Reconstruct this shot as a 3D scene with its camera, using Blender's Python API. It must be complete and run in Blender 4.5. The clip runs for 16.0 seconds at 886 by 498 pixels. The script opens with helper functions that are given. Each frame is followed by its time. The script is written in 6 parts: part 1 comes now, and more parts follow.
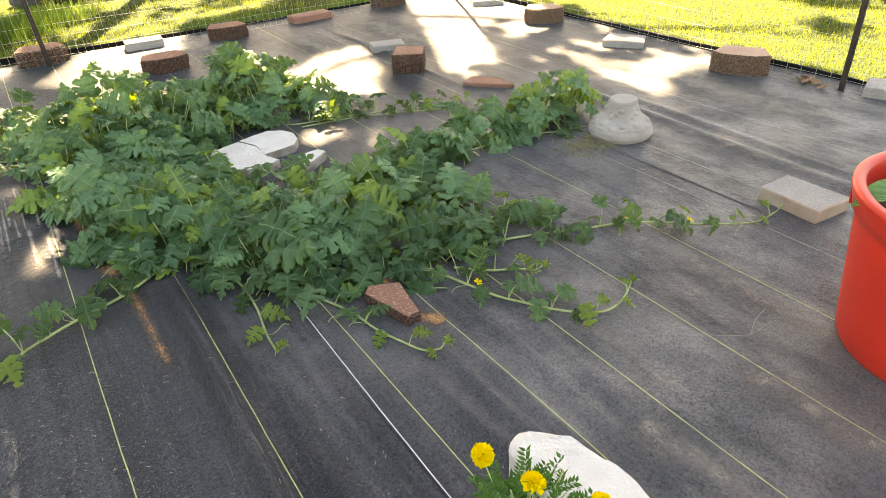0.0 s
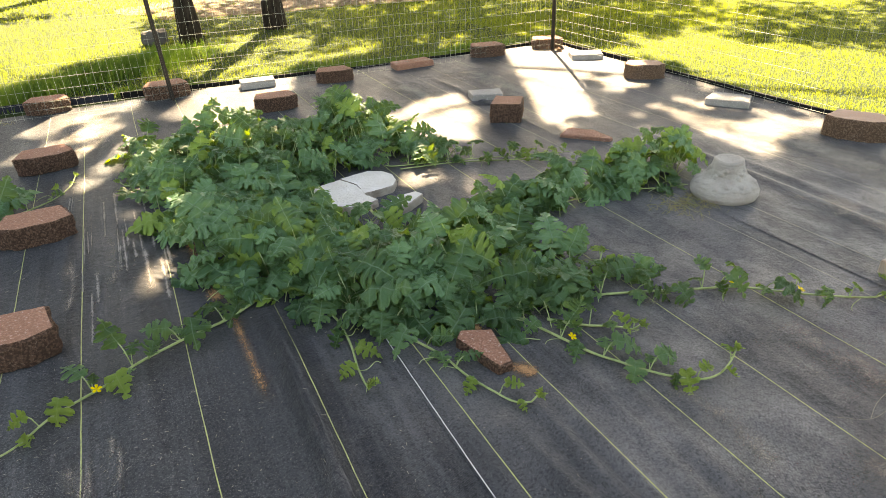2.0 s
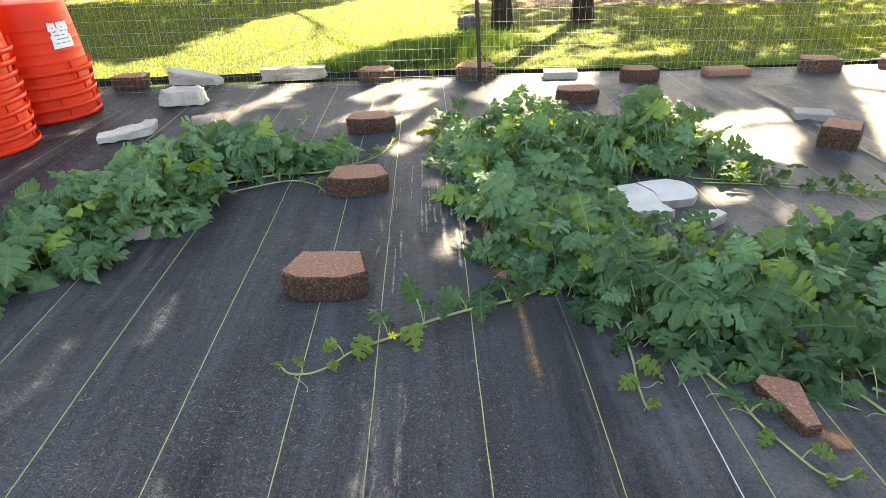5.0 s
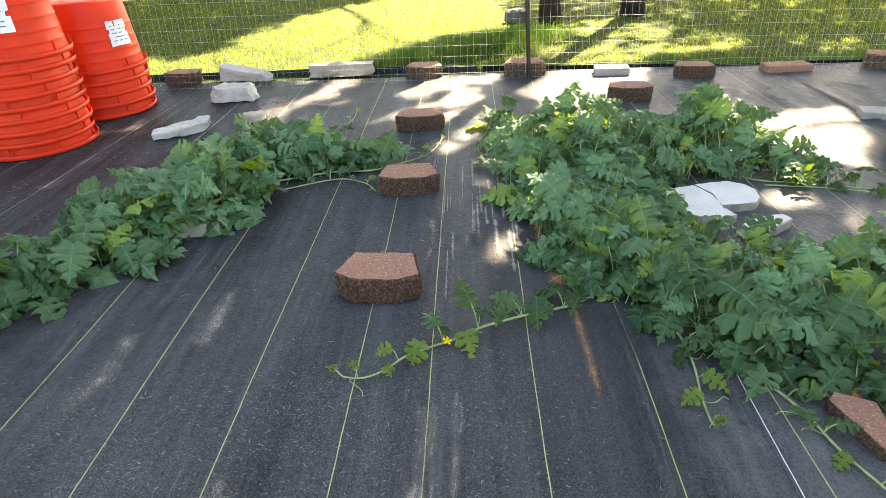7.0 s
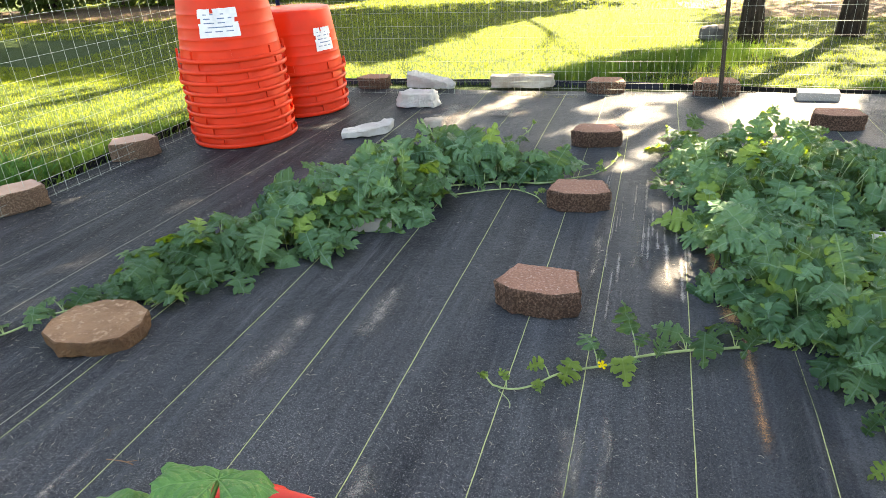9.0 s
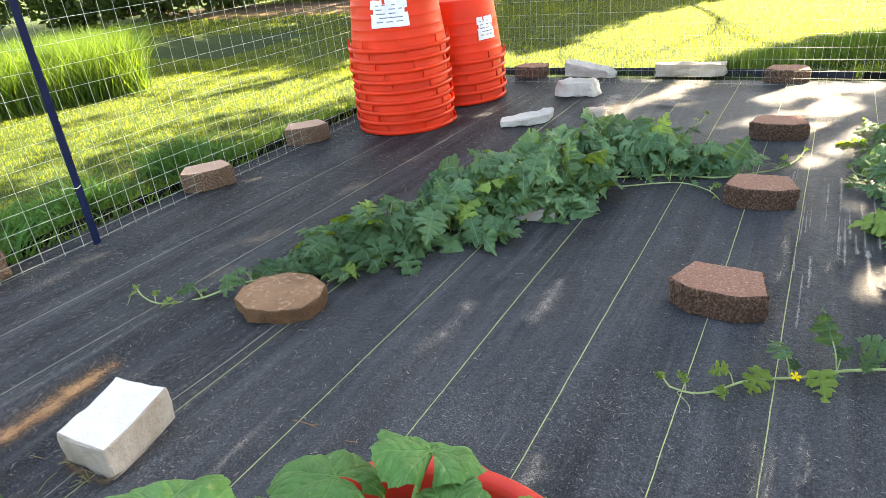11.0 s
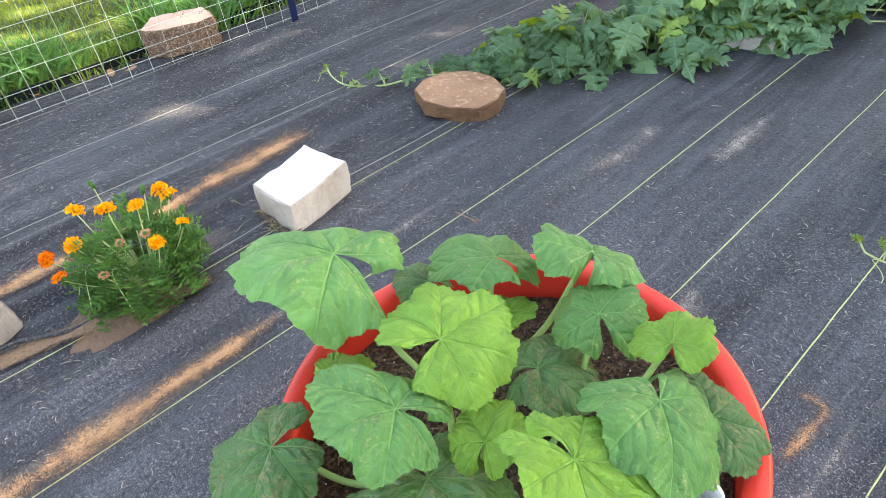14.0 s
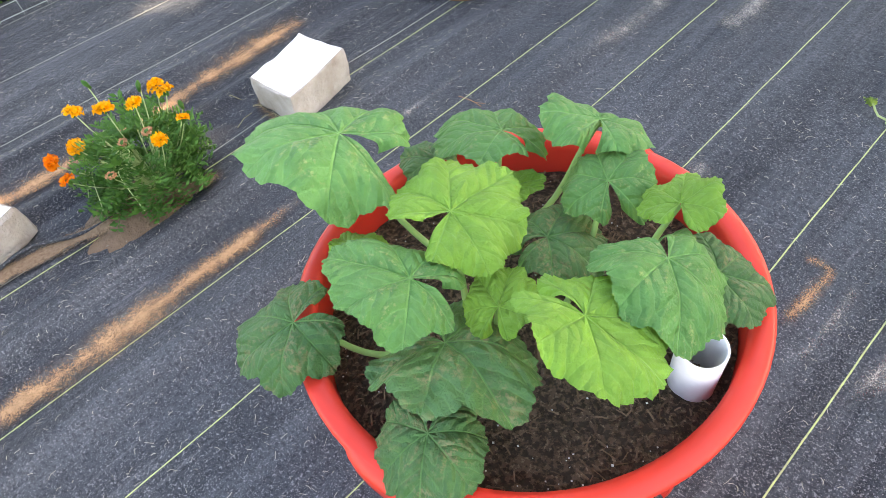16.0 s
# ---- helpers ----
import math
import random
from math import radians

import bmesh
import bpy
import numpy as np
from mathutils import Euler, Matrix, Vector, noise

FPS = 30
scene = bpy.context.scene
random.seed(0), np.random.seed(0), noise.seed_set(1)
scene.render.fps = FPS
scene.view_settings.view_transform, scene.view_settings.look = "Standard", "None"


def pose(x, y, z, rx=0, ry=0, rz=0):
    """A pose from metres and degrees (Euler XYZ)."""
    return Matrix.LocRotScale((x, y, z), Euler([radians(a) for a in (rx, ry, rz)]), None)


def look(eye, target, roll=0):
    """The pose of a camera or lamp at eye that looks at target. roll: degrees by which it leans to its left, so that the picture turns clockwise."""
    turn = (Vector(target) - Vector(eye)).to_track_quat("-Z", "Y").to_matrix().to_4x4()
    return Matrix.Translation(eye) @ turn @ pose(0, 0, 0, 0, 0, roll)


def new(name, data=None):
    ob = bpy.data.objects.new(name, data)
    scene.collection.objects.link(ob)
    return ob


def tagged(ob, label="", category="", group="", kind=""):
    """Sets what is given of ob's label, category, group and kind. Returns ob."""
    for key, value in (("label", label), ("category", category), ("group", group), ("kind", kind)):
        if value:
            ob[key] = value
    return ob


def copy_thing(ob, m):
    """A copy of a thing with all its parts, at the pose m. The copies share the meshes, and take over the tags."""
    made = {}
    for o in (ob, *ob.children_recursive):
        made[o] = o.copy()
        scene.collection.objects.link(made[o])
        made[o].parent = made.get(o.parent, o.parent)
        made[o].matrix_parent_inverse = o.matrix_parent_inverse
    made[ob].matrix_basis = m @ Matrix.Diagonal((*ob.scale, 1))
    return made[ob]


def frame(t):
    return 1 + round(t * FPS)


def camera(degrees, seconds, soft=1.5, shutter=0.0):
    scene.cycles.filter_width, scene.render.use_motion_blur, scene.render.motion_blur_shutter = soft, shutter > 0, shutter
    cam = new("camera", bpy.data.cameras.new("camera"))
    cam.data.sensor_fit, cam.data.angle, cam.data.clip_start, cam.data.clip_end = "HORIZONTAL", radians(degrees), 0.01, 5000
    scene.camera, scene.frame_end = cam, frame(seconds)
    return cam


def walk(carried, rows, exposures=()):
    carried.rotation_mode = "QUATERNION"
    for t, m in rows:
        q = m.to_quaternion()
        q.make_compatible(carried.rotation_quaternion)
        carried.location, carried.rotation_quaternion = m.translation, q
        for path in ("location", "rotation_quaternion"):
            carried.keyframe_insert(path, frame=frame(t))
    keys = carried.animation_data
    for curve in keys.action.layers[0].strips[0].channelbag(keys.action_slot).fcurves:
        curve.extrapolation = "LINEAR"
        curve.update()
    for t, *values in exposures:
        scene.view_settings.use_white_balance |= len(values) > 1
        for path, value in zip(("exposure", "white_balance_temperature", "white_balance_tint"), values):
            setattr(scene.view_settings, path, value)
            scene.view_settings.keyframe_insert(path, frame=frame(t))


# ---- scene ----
cam = camera(69.1, 16.0, soft=0.5)
PATH = [
    (0, (0.397, 0.229, 1.21), (1.31, 1.652, 0.142), -2.7),
    (0.5, (0.383, 0.232, 1.219), (1.303, 1.718, 0.245), -2.4),
    (1, (0.382, 0.231, 1.213), (1.298, 1.72, 0.243), -2.3),
    (1.5, (0.369, 0.245, 1.22), (1.218, 1.784, 0.266), -2.3),
    (2, (0.341, 0.265, 1.218), (1.091, 1.863, 0.279), -2.2),
    (2.5, (0.309, 0.281, 1.215), (0.926, 1.945, 0.293), -1.6),
    (3, (0.293, 0.282, 1.222), (0.751, 1.988, 0.284), -1.5),
    (3.5, (0.274, 0.286, 1.216), (0.605, 2.023, 0.281), -1.1),
    (4, (0.247, 0.298, 1.21), (0.49, 2.057, 0.29), -1.0),
    (4.5, (0.219, 0.322, 1.213), (0.349, 2.092, 0.29), -1.0),
    (4.7, (0.206, 0.331, 1.208), (0.287, 2.102, 0.283), -1.2),
    (7, (0.133, 0.387, 1.226), (0.041, 2.148, 0.283), -2.5),
    (7.5, (0.122, 0.387, 1.231), (-0.041, 2.143, 0.287), -2.3),
    (8, (0.114, 0.386, 1.239), (-0.158, 2.135, 0.307), -2.4),
    (8.5, (0.116, 0.384, 1.239), (-0.301, 2.117, 0.332), -3.1),
    (8.7, (0.12, 0.385, 1.235), (-0.365, 2.105, 0.336), -3.3),
    (10.8, (0.03, 0.363, 1.22), (-0.89, 1.9, 0.332), -5.2),
    (11, (0.0, 0.344, 1.221), (-0.952, 1.865, 0.338), -6.2),
    (11.5, (-0.022, 0.336, 1.207), (-1.144, 1.719, 0.296), -4.7),
    (12, (-0.014, 0.336, 1.206), (-1.292, 1.541, 0.249), -5.0),
    (12.5, (-0.014, 0.324, 1.203), (-1.353, 1.429, 0.211), -5.5),
    (13, (-0.017, 0.319, 1.191), (-1.338, 1.345, 0.094), -6.0),
    (13.5, (-0.017, 0.324, 1.181), (-1.291, 1.338, 0.02), -6.0),
    (14, (-0.016, 0.325, 1.164), (-1.211, 1.284, -0.121), -7.2),
    (14.5, (-0.01, 0.32, 1.157), (-1.178, 1.24, -0.181), -8.3),
    (15, (-0.006, 0.313, 1.15), (-1.127, 1.173, -0.265), -9.6),
    (15.5, (-0.003, 0.309, 1.149), (-1.096, 1.129, -0.312), -10.7),
    (16, (-0.003, 0.304, 1.146), (-1.067, 1.074, -0.362), -11.9),
]
EXPOSURES = [(0, 3.96, 11800, 18), (0.5, 3.72, 11700, 18), (1.5, 3.62, 11400, 17), (2.5, 3.62, 10400, 15), (3.5, 3.7, 9600, 15), (8.5, 3.94, 9200, 14), (11, 4.02, 9100, 15), (12, 4.18, 8900, 18), (13, 4.38, 9000, 19), (14.5, 4.62, 8900, 19), (16, 4.52, 8900, 19)]
walk(cam, [(t, look(e, g, r)) for t, e, g, r in PATH], exposures=EXPOSURES)

# ---------------------------------------------------------------- world, sun
SUN_AZ = radians(25.5)          # from +y towards +x
SUN_EL = radians(40)
SUN_DIR = Vector((math.sin(SUN_AZ) * math.cos(SUN_EL), math.cos(SUN_AZ) * math.cos(SUN_EL), math.sin(SUN_EL)))
world = bpy.data.worlds.new("sky")
scene.world = world
world.use_nodes = True
wn = world.node_tree.nodes
sky = wn.new("ShaderNodeTexSky")
sky.sky_type, sky.sun_disc = "NISHITA", False
sky.sun_elevation, sky.sun_rotation = SUN_EL, SUN_AZ
wn["Background"].inputs["Strength"].default_value = 0.056
world.node_tree.links.new(sky.outputs[0], wn["Background"].inputs["Color"])
sun = new("sun", bpy.data.lights.new("sun", "SUN"))
sun.data.energy, sun.data.angle, sun.data.color = 4.5, radians(0.53), (1.0, 0.945, 0.85)
sun.matrix_world = look(SUN_DIR * 30, (0, 0, 0))

# ---------------------------------------------------------------- materials


class Mat:
    """A node material with short calls to chain its nodes."""

    def __init__(self, name, rough=0.7, metal=0.0, spec=0.5):
        self.m = bpy.data.materials.new(name)
        self.m.use_nodes = True
        self.t = self.m.node_tree
        self.b = self.t.nodes["Principled BSDF"]
        self.out = self.t.nodes["Material Output"]
        self.b.inputs["Roughness"].default_value = rough
        self.b.inputs["Metallic"].default_value = metal
        self.b.inputs["Specular IOR Level"].default_value = spec

    def n(self, kind):
        return self.t.nodes.new("ShaderNode" + kind)

    def link(self, a, b):
        self.t.links.new(a, b)

    def coords(self, scale=(1, 1, 1), kind="Object"):
        c = self.n("TexCoord")
        mp = self.n("Mapping")
        mp.inputs["Scale"].default_value = scale
        self.link(c.outputs[kind], mp.inputs["Vector"])
        return mp.outputs[0]

    def noise(self, scale, detail=4, rough=0.6, vec=None, lo=0.35, hi=0.65):
        tx = self.n("TexNoise")
        tx.inputs["Scale"].default_value, tx.inputs["Detail"].default_value = scale, detail
        tx.inputs["Roughness"].default_value = rough
        if vec is not None:
            self.link(vec, tx.inputs["Vector"])
        return self.ramp(tx.outputs["Fac"], lo, hi)

    def ramp(self, fac, lo, hi, a=0.0, b=1.0):
        r = self.n("MapRange")
        for key, v in (("From Min", lo), ("From Max", hi), ("To Min", a), ("To Max", b)):
            r.inputs[key].default_value = v
        self.link(fac, r.inputs["Value"])
        return r.outputs[0]

    def mix(self, fac, a, b):
        x = self.n("Mix")
        x.data_type = "RGBA"
        if isinstance(fac, (int, float)):
            x.inputs[0].default_value = fac
        else:
            self.link(fac, x.inputs[0])
        for sock, v in ((x.inputs[6], a), (x.inputs[7], b)):
            if isinstance(v, tuple):
                sock.default_value = (*v, 1)
            else:
                self.link(v, sock)
        return x.outputs[2]

    def math(self, op, a, b=None):
        x = self.n("Math")
        x.operation = op
        for sock, v in zip(x.inputs, (a, b)):
            if v is None:
                continue
            if isinstance(v, (int, float)):
                sock.default_value = v
            else:
                self.link(v, sock)
        return x.outputs[0]

    def color(self, c):
        if isinstance(c, tuple):
            self.b.inputs["Base Color"].default_value = (*c, 1)
        else:
            self.link(c, self.b.inputs["Base Color"])
        return self

    def bump(self, h, strength=0.5, dist=0.01):
        x = self.n("Bump")
        x.inputs["Strength"].default_value, x.inputs["Distance"].default_value = strength, dist
        self.link(h, x.inputs["Height"])
        self.link(x.outputs[0], self.b.inputs["Normal"])
        return self

    def vary(self):
        """A random number for each object and each loose piece of a mesh."""
        return self.math("FRACT", self.math("ADD", self.n("ObjectInfo").outputs["Random"],
                                            self.n("NewGeometry").outputs["Random Per Island"]))

    def translucent(self, colour, amount):
        tr = self.n("BsdfTranslucent")
        if isinstance(colour, tuple):
            tr.inputs[0].default_value = (*colour, 1)
        else:
            self.link(colour, tr.inputs[0])
        mx = self.n("MixShader")
        mx.inputs[0].default_value = amount
        self.link(self.b.outputs[0], mx.inputs[1])
        self.link(tr.outputs[0], mx.inputs[2])
        self.link(mx.outputs[0], self.out.inputs[0])
        return self


def stone(name, c1, c2, rough=0.9, fine=90, bump=0.6, speck=None, dist=0.006, grain=None, pits=0, hole=0.22):
    m = Mat(name, rough, spec=0.3)
    v = m.coords()
    big = m.noise(9, 5, 0.6, v, 0.3, 0.7)
    col = m.mix(big, c1, c2)
    if speck:
        col = m.mix(m.noise(grain or fine * 1.6, 3, 0.6, v, 0.56, 0.64), col, speck)
    if pits:
        pit = m.noise(pits, 3, 0.65, v, 0.46, 0.56)
        col = m.mix(pit, tuple(hole * a for a in c2), col)
    col = m.mix(m.math("MULTIPLY", m.vary(), 0.25), col, tuple(0.6 * a for a in c1))
    m.color(col)
    high = m.math("ADD", m.noise(fine, 4, 0.7, v, 0.2, 0.8), m.math("MULTIPLY", big, 0.6))
    m.bump(m.math("ADD", high, m.math("MULTIPLY", pit, 0.8)) if pits else high, bump, dist)
    return m.m


def plain(name, c, rough=0.5, metal=0.0, c2=None, scale=20, spec=0.5):
    m = Mat(name, rough, metal, spec)
    m.color(m.mix(m.noise(scale, 4, 0.6, m.coords(), 0.3, 0.7), c, c2 or tuple(0.8 * a for a in c)))
    return m.m


def squash_mat(name, c1, c2, vein, glow, amount, spots=None, spot_at=0.6):
    """Broad quilted leaf. Its UV map holds, for each place, the way from the nearest main vein and along it."""
    m = Mat(name, 0.52, spec=0.36)
    sep = m.n("SeparateXYZ")
    m.link(m.n("TexCoord").outputs["UV"], sep.inputs[0])
    off, ahead = sep.outputs[0], sep.outputs[1]
    main = m.ramp(off, 0.006, 0.020, 1, 0)
    ob = m.coords()
    wav = m.math("MULTIPLY", m.math("SUBTRACT", m.noise(4, 2, 0.5, ob, 0, 1), 0.5), 0.18)
    run = m.math("MULTIPLY", m.math("ADD", m.math("SUBTRACT", ahead, m.math("MULTIPLY", off, 0.9)), wav), 5.2)
    gap = m.math("ABSOLUTE", m.math("SUBTRACT", m.math("FRACT", run), 0.5))
    side = m.math("MULTIPLY", m.ramp(gap, 0.03, 0.09, 1, 0), m.ramp(off, 0.0, 0.03))
    net = m.n("TexVoronoi")
    net.feature = "DISTANCE_TO_EDGE"
    net.inputs["Scale"].default_value = 11
    m.link(ob, net.inputs["Vector"])
    cell = m.ramp(net.outputs["Distance"], 0.0, 0.22)
    lines = m.math("MAXIMUM", m.math("MULTIPLY", main, 0.62), m.math("MULTIPLY", side, 0.22))
    lines = m.math("MAXIMUM", lines, m.math("MULTIPLY", m.ramp(cell, 0.0, 0.22, 1, 0), 0.05))
    tone = m.mix(m.vary(), c1, c2)
    tone = m.mix(m.math("MULTIPLY", m.noise(3, 4, 0.6, ob), 0.6), tone, tuple(0.66 * a for a in c1))
    if spots:
        blot = m.math("MULTIPLY", m.noise(2.2, 3, 0.6, ob, 0.44, 0.60), m.noise(13, 4, 0.7, ob, spot_at - 0.12, spot_at - 0.02))
        tone = m.mix(m.math("MULTIPLY", blot, 0.62), tone, spots)
    m.color(m.mix(lines, tone, vein))
    relief = m.math("ADD", m.math("MULTIPLY", cell, 0.16), m.math("MULTIPLY", m.ramp(gap, 0.0, 0.4), 0.8))
    relief = m.math("SUBTRACT", m.math("ADD", relief, m.math("MULTIPLY", m.noise(45, 3, 0.6, ob, 0.2, 0.8), 0.25)), m.math("MULTIPLY", main, 0.9))
    m.bump(relief, 0.70, 0.011)
    m.translucent(glow, amount)
    return m.m


def leaf_mat(name, c1, c2, vein, glow, amount=0.35, rough=0.5, spots=None, veins=3.64):
    """Leaf blade: pale veins along the midrib and off it, tone varying from leaf to leaf."""
    m = Mat(name, rough, spec=0.20)
    uv = m.n("TexCoord").outputs["UV"]
    sep = m.n("SeparateXYZ")
    m.link(uv, sep.inputs[0])
    x = m.math("ABSOLUTE", m.math("SUBTRACT", sep.outputs[0], 0.5))
    mid = m.math("MULTIPLY", m.ramp(x, 0.006, 0.024, 1, 0), 0.42)
    side = m.math("ABSOLUTE", m.math("SUBTRACT", m.math("FRACT", m.math("MULTIPLY", m.math("ADD", m.math("SUBTRACT", sep.outputs[1], m.math("MULTIPLY", x, 0.12)), 0.06), veins)), 0.5))
    side = m.math("MULTIPLY", m.ramp(side, 0.02, 0.08, 1, 0), 0.20)
    ob = m.coords()
    tone = m.mix(m.math("MULTIPLY", m.vary(), 1.0), c1, c2)
    tone = m.mix(m.math("MULTIPLY", m.noise(40, 3, 0.6, ob), 0.35), tone, tuple(1.5 * a for a in c1))
    if spots:
        tone = m.mix(m.math("MULTIPLY", m.noise(26, 4, 0.65, ob, 0.60, 0.70), 0.8), tone, spots)
    m.color(m.mix(m.math("MAXIMUM", mid, side), tone, vein))
    m.bump(m.math("SUBTRACT", m.noise(70, 2, 0.5, ob), m.math("MULTIPLY", m.math("MAXIMUM", mid, side), 1.2)), 0.7, 0.004)
    m.translucent(glow, amount)
    return m.m


def grass_mat(name, c1, c2, glow, amount):
    m = Mat(name, 0.6, spec=0.14)
    tone = m.mix(m.vary(), c1, c2)
    tone = m.mix(m.noise(0.7, 3, 0.6, m.coords()), tone, tuple(0.75 * a for a in c1))
    m.color(tone).translucent(glow, amount)
    return m.m


def fabric_mat():
    m = Mat("woven_ground_cloth", 0.6, spec=0.045)
    v = m.coords()
    along = m.coords((1, 0.06, 1))
    fine_along = m.coords((1, 0.03, 1))
    streak = m.noise(13, 6, 0.7, along, 0.50, 0.74)
    smear = m.math("MULTIPLY", m.noise(2.4, 5, 0.7, m.coords((1, 0.35, 1)), 0.47, 0.70), m.noise(26, 4, 0.75, along, 0.36, 0.66))
    scrape = m.math("MULTIPLY", m.noise(70, 4, 0.7, fine_along, 0.56, 0.70), m.noise(2.6, 3, 0.6, v, 0.45, 0.62))
    patch = m.noise(1.5, 5, 0.65, v, 0.40, 0.66)
    patch_b = m.noise(5.5, 5, 0.7, v, 0.46, 0.68)
    dust = m.noise(60, 6, 0.8, v, 0.50, 0.74)
    grit = m.math("MAXIMUM", m.noise(230, 2, 0.55, v, 0.585, 0.64), m.math("MULTIPLY", m.noise(420, 1, 0.5, v, 0.60, 0.66), 0.6))
    clod = m.noise(95, 3, 0.7, v, 0.68, 0.73)
    weave_x = m.n("TexWave")
    weave_x.inputs["Scale"].default_value = 95
    m.link(v, weave_x.inputs["Vector"])
    sep = m.n("SeparateXYZ")
    m.link(v, sep.inputs[0])
    trod = m.ramp(m.math("ADD", sep.outputs[0], m.math("MULTIPLY", patch_b, 0.5)), -1.1, 0.2)
    wave = m.math("MULTIPLY", m.math("SUBTRACT", m.noise(1.6, 2, 0.5, v, 0, 1), 0.5), 0.10)
    base = m.mix(m.noise(0.9, 5, 0.62, m.coords((1.3, 0.55, 1)), 0.30, 0.68), (0.0035, 0.0045, 0.0068), (0.050, 0.055, 0.058))
    # Darker band to the right of the fold, fading out.
    dark_band = m.math("MULTIPLY", m.ramp(m.math("ADD", sep.outputs[0], wave), 0.535, 0.56), m.ramp(sep.outputs[0], 0.74, 1.05, 1.0, 0.0))
    base = m.mix(m.math("MULTIPLY", dark_band, 0.66), base, (0.0045, 0.006, 0.0095))
    base = m.mix(m.math("MULTIPLY", m.noise(300, 2, 0.6, v, 0.45, 0.62), 0.34), base, (0.052, 0.055, 0.066))
    base = m.mix(m.math("MULTIPLY", m.math("MULTIPLY", trod, m.noise(3.5, 5, 0.7, along, 0.34, 0.62)), 0.70), base, (0.052, 0.060, 0.067))
    # Cloth is darker towards the left side of the bed.
    dark_left = m.ramp(m.math("ADD", sep.outputs[0], m.math("MULTIPLY", patch, 0.3)), -1.9, -1.0, 0.78, 0.0)
    base = m.mix(dark_left, base, (0.010, 0.011, 0.014))
    # Pale streaks and smears: dust, with the weave's sheen put into the colour.
    broad = m.noise(7, 4, 0.65, m.coords((1, 0.05, 1)), 0.42, 0.72)
    base = m.mix(m.math("MULTIPLY", broad, 0.45), base, (0.084, 0.093, 0.098))
    base = m.mix(m.math("MULTIPLY", streak, 0.46), base, (0.114, 0.123, 0.130))
    base = m.mix(m.math("MULTIPLY", smear, m.ramp(trod, 0, 1, 0.26, 0.48)), base, (0.124, 0.134, 0.140))
    # Pale right side: dust, with glancing gloss also put into the colour.
    worn = m.math("MULTIPLY", m.ramp(m.math("ADD", sep.outputs[0], m.math("MULTIPLY", patch, 0.6)), 0.85, 2.0), m.ramp(m.math("ADD", m.math("MULTIPLY", patch_b, 0.5), m.math("MULTIPLY", patch, 0.5)), 0, 1, 0.30, 1.0))
    speck = m.noise(170, 3, 0.65, v, 0.36, 0.62)
    base = m.mix(m.math("MULTIPLY", m.math("MULTIPLY", worn, m.ramp(sep.outputs[1], 2.2, 3.6, 1.0, 0.5)), m.ramp(speck, 0, 1, 0.18, 1.0)), base, (0.185, 0.185, 0.188))
    base = m.mix(m.math("MULTIPLY", scrape, 0.5), base, (0.16, 0.158, 0.158))
    cover = m.math("MULTIPLY", m.ramp(patch, 0, 1, 0.15, 1.0), m.ramp(patch_b, 0, 1, 0.45, 1.0))
    cover = m.math("MAXIMUM", cover, m.math("MULTIPLY", worn, 0.8))
    base = m.mix(m.math("MULTIPLY", m.math("MULTIPLY", dust, cover), m.ramp(trod, 0, 1, 0.40, 0.54)), base, (0.17, 0.163, 0.152))
    close = m.math("MULTIPLY", m.ramp(sep.outputs[1], 1.2, 2.6, 1.0, 0.45), m.ramp(sep.outputs[0], -0.1, 0.6, 1.0, 0.28))
    base = m.mix(m.math("MULTIPLY", m.math("MULTIPLY", m.math("MULTIPLY", grit, close), m.ramp(cover, 0, 0.6, 0.45, 1.0)), m.ramp(trod, 0, 1, 0.75, 1.0)), base, (0.24, 0.238, 0.235))
    base = m.mix(m.math("MULTIPLY", m.noise(130, 4, 0.7, v, 0.50, 0.40), 0.42), base, (0.004, 0.0048, 0.0065))
    base = m.mix(m.math("MULTIPLY", clod, 0.6), base, (0.32, 0.28, 0.22))
    m.color(base)
    m.link(m.ramp(dust, 0, 1, 0.44, 0.80), m.b.inputs["Roughness"])
    sheen = m.math("MULTIPLY", m.ramp(m.math("ADD", sep.outputs[0], m.math("MULTIPLY", patch, 0.6)), 0.8, 1.8), m.noise(7, 4, 0.65, m.coords((1, 0.45, 1)), 0.42, 0.66))
    sheen = m.math("MULTIPLY", sheen, m.ramp(sep.outputs[1], 2.4, 3.2, 1.0, 0.1))
    m.link(m.ramp(sheen, 0, 1, 0.05, 0.5), m.b.inputs["Specular IOR Level"])
    m.bump(m.math("ADD", m.math("MULTIPLY", weave_x.outputs["Fac"], 0.35), m.math("ADD", m.math("ADD", m.noise(180, 3, 0.6, v, 0.2, 0.8), m.math("ADD", m.math("MULTIPLY", m.noise(48, 3, 0.6, v, 0.3, 0.7), 1.6), m.math("MULTIPLY", m.noise(15, 3, 0.6, m.coords((1, 0.6, 1)), 0.3, 0.7), 2.4))), m.math("MULTIPLY", streak, 0.8))), 0.36, 0.004)
    return m.m


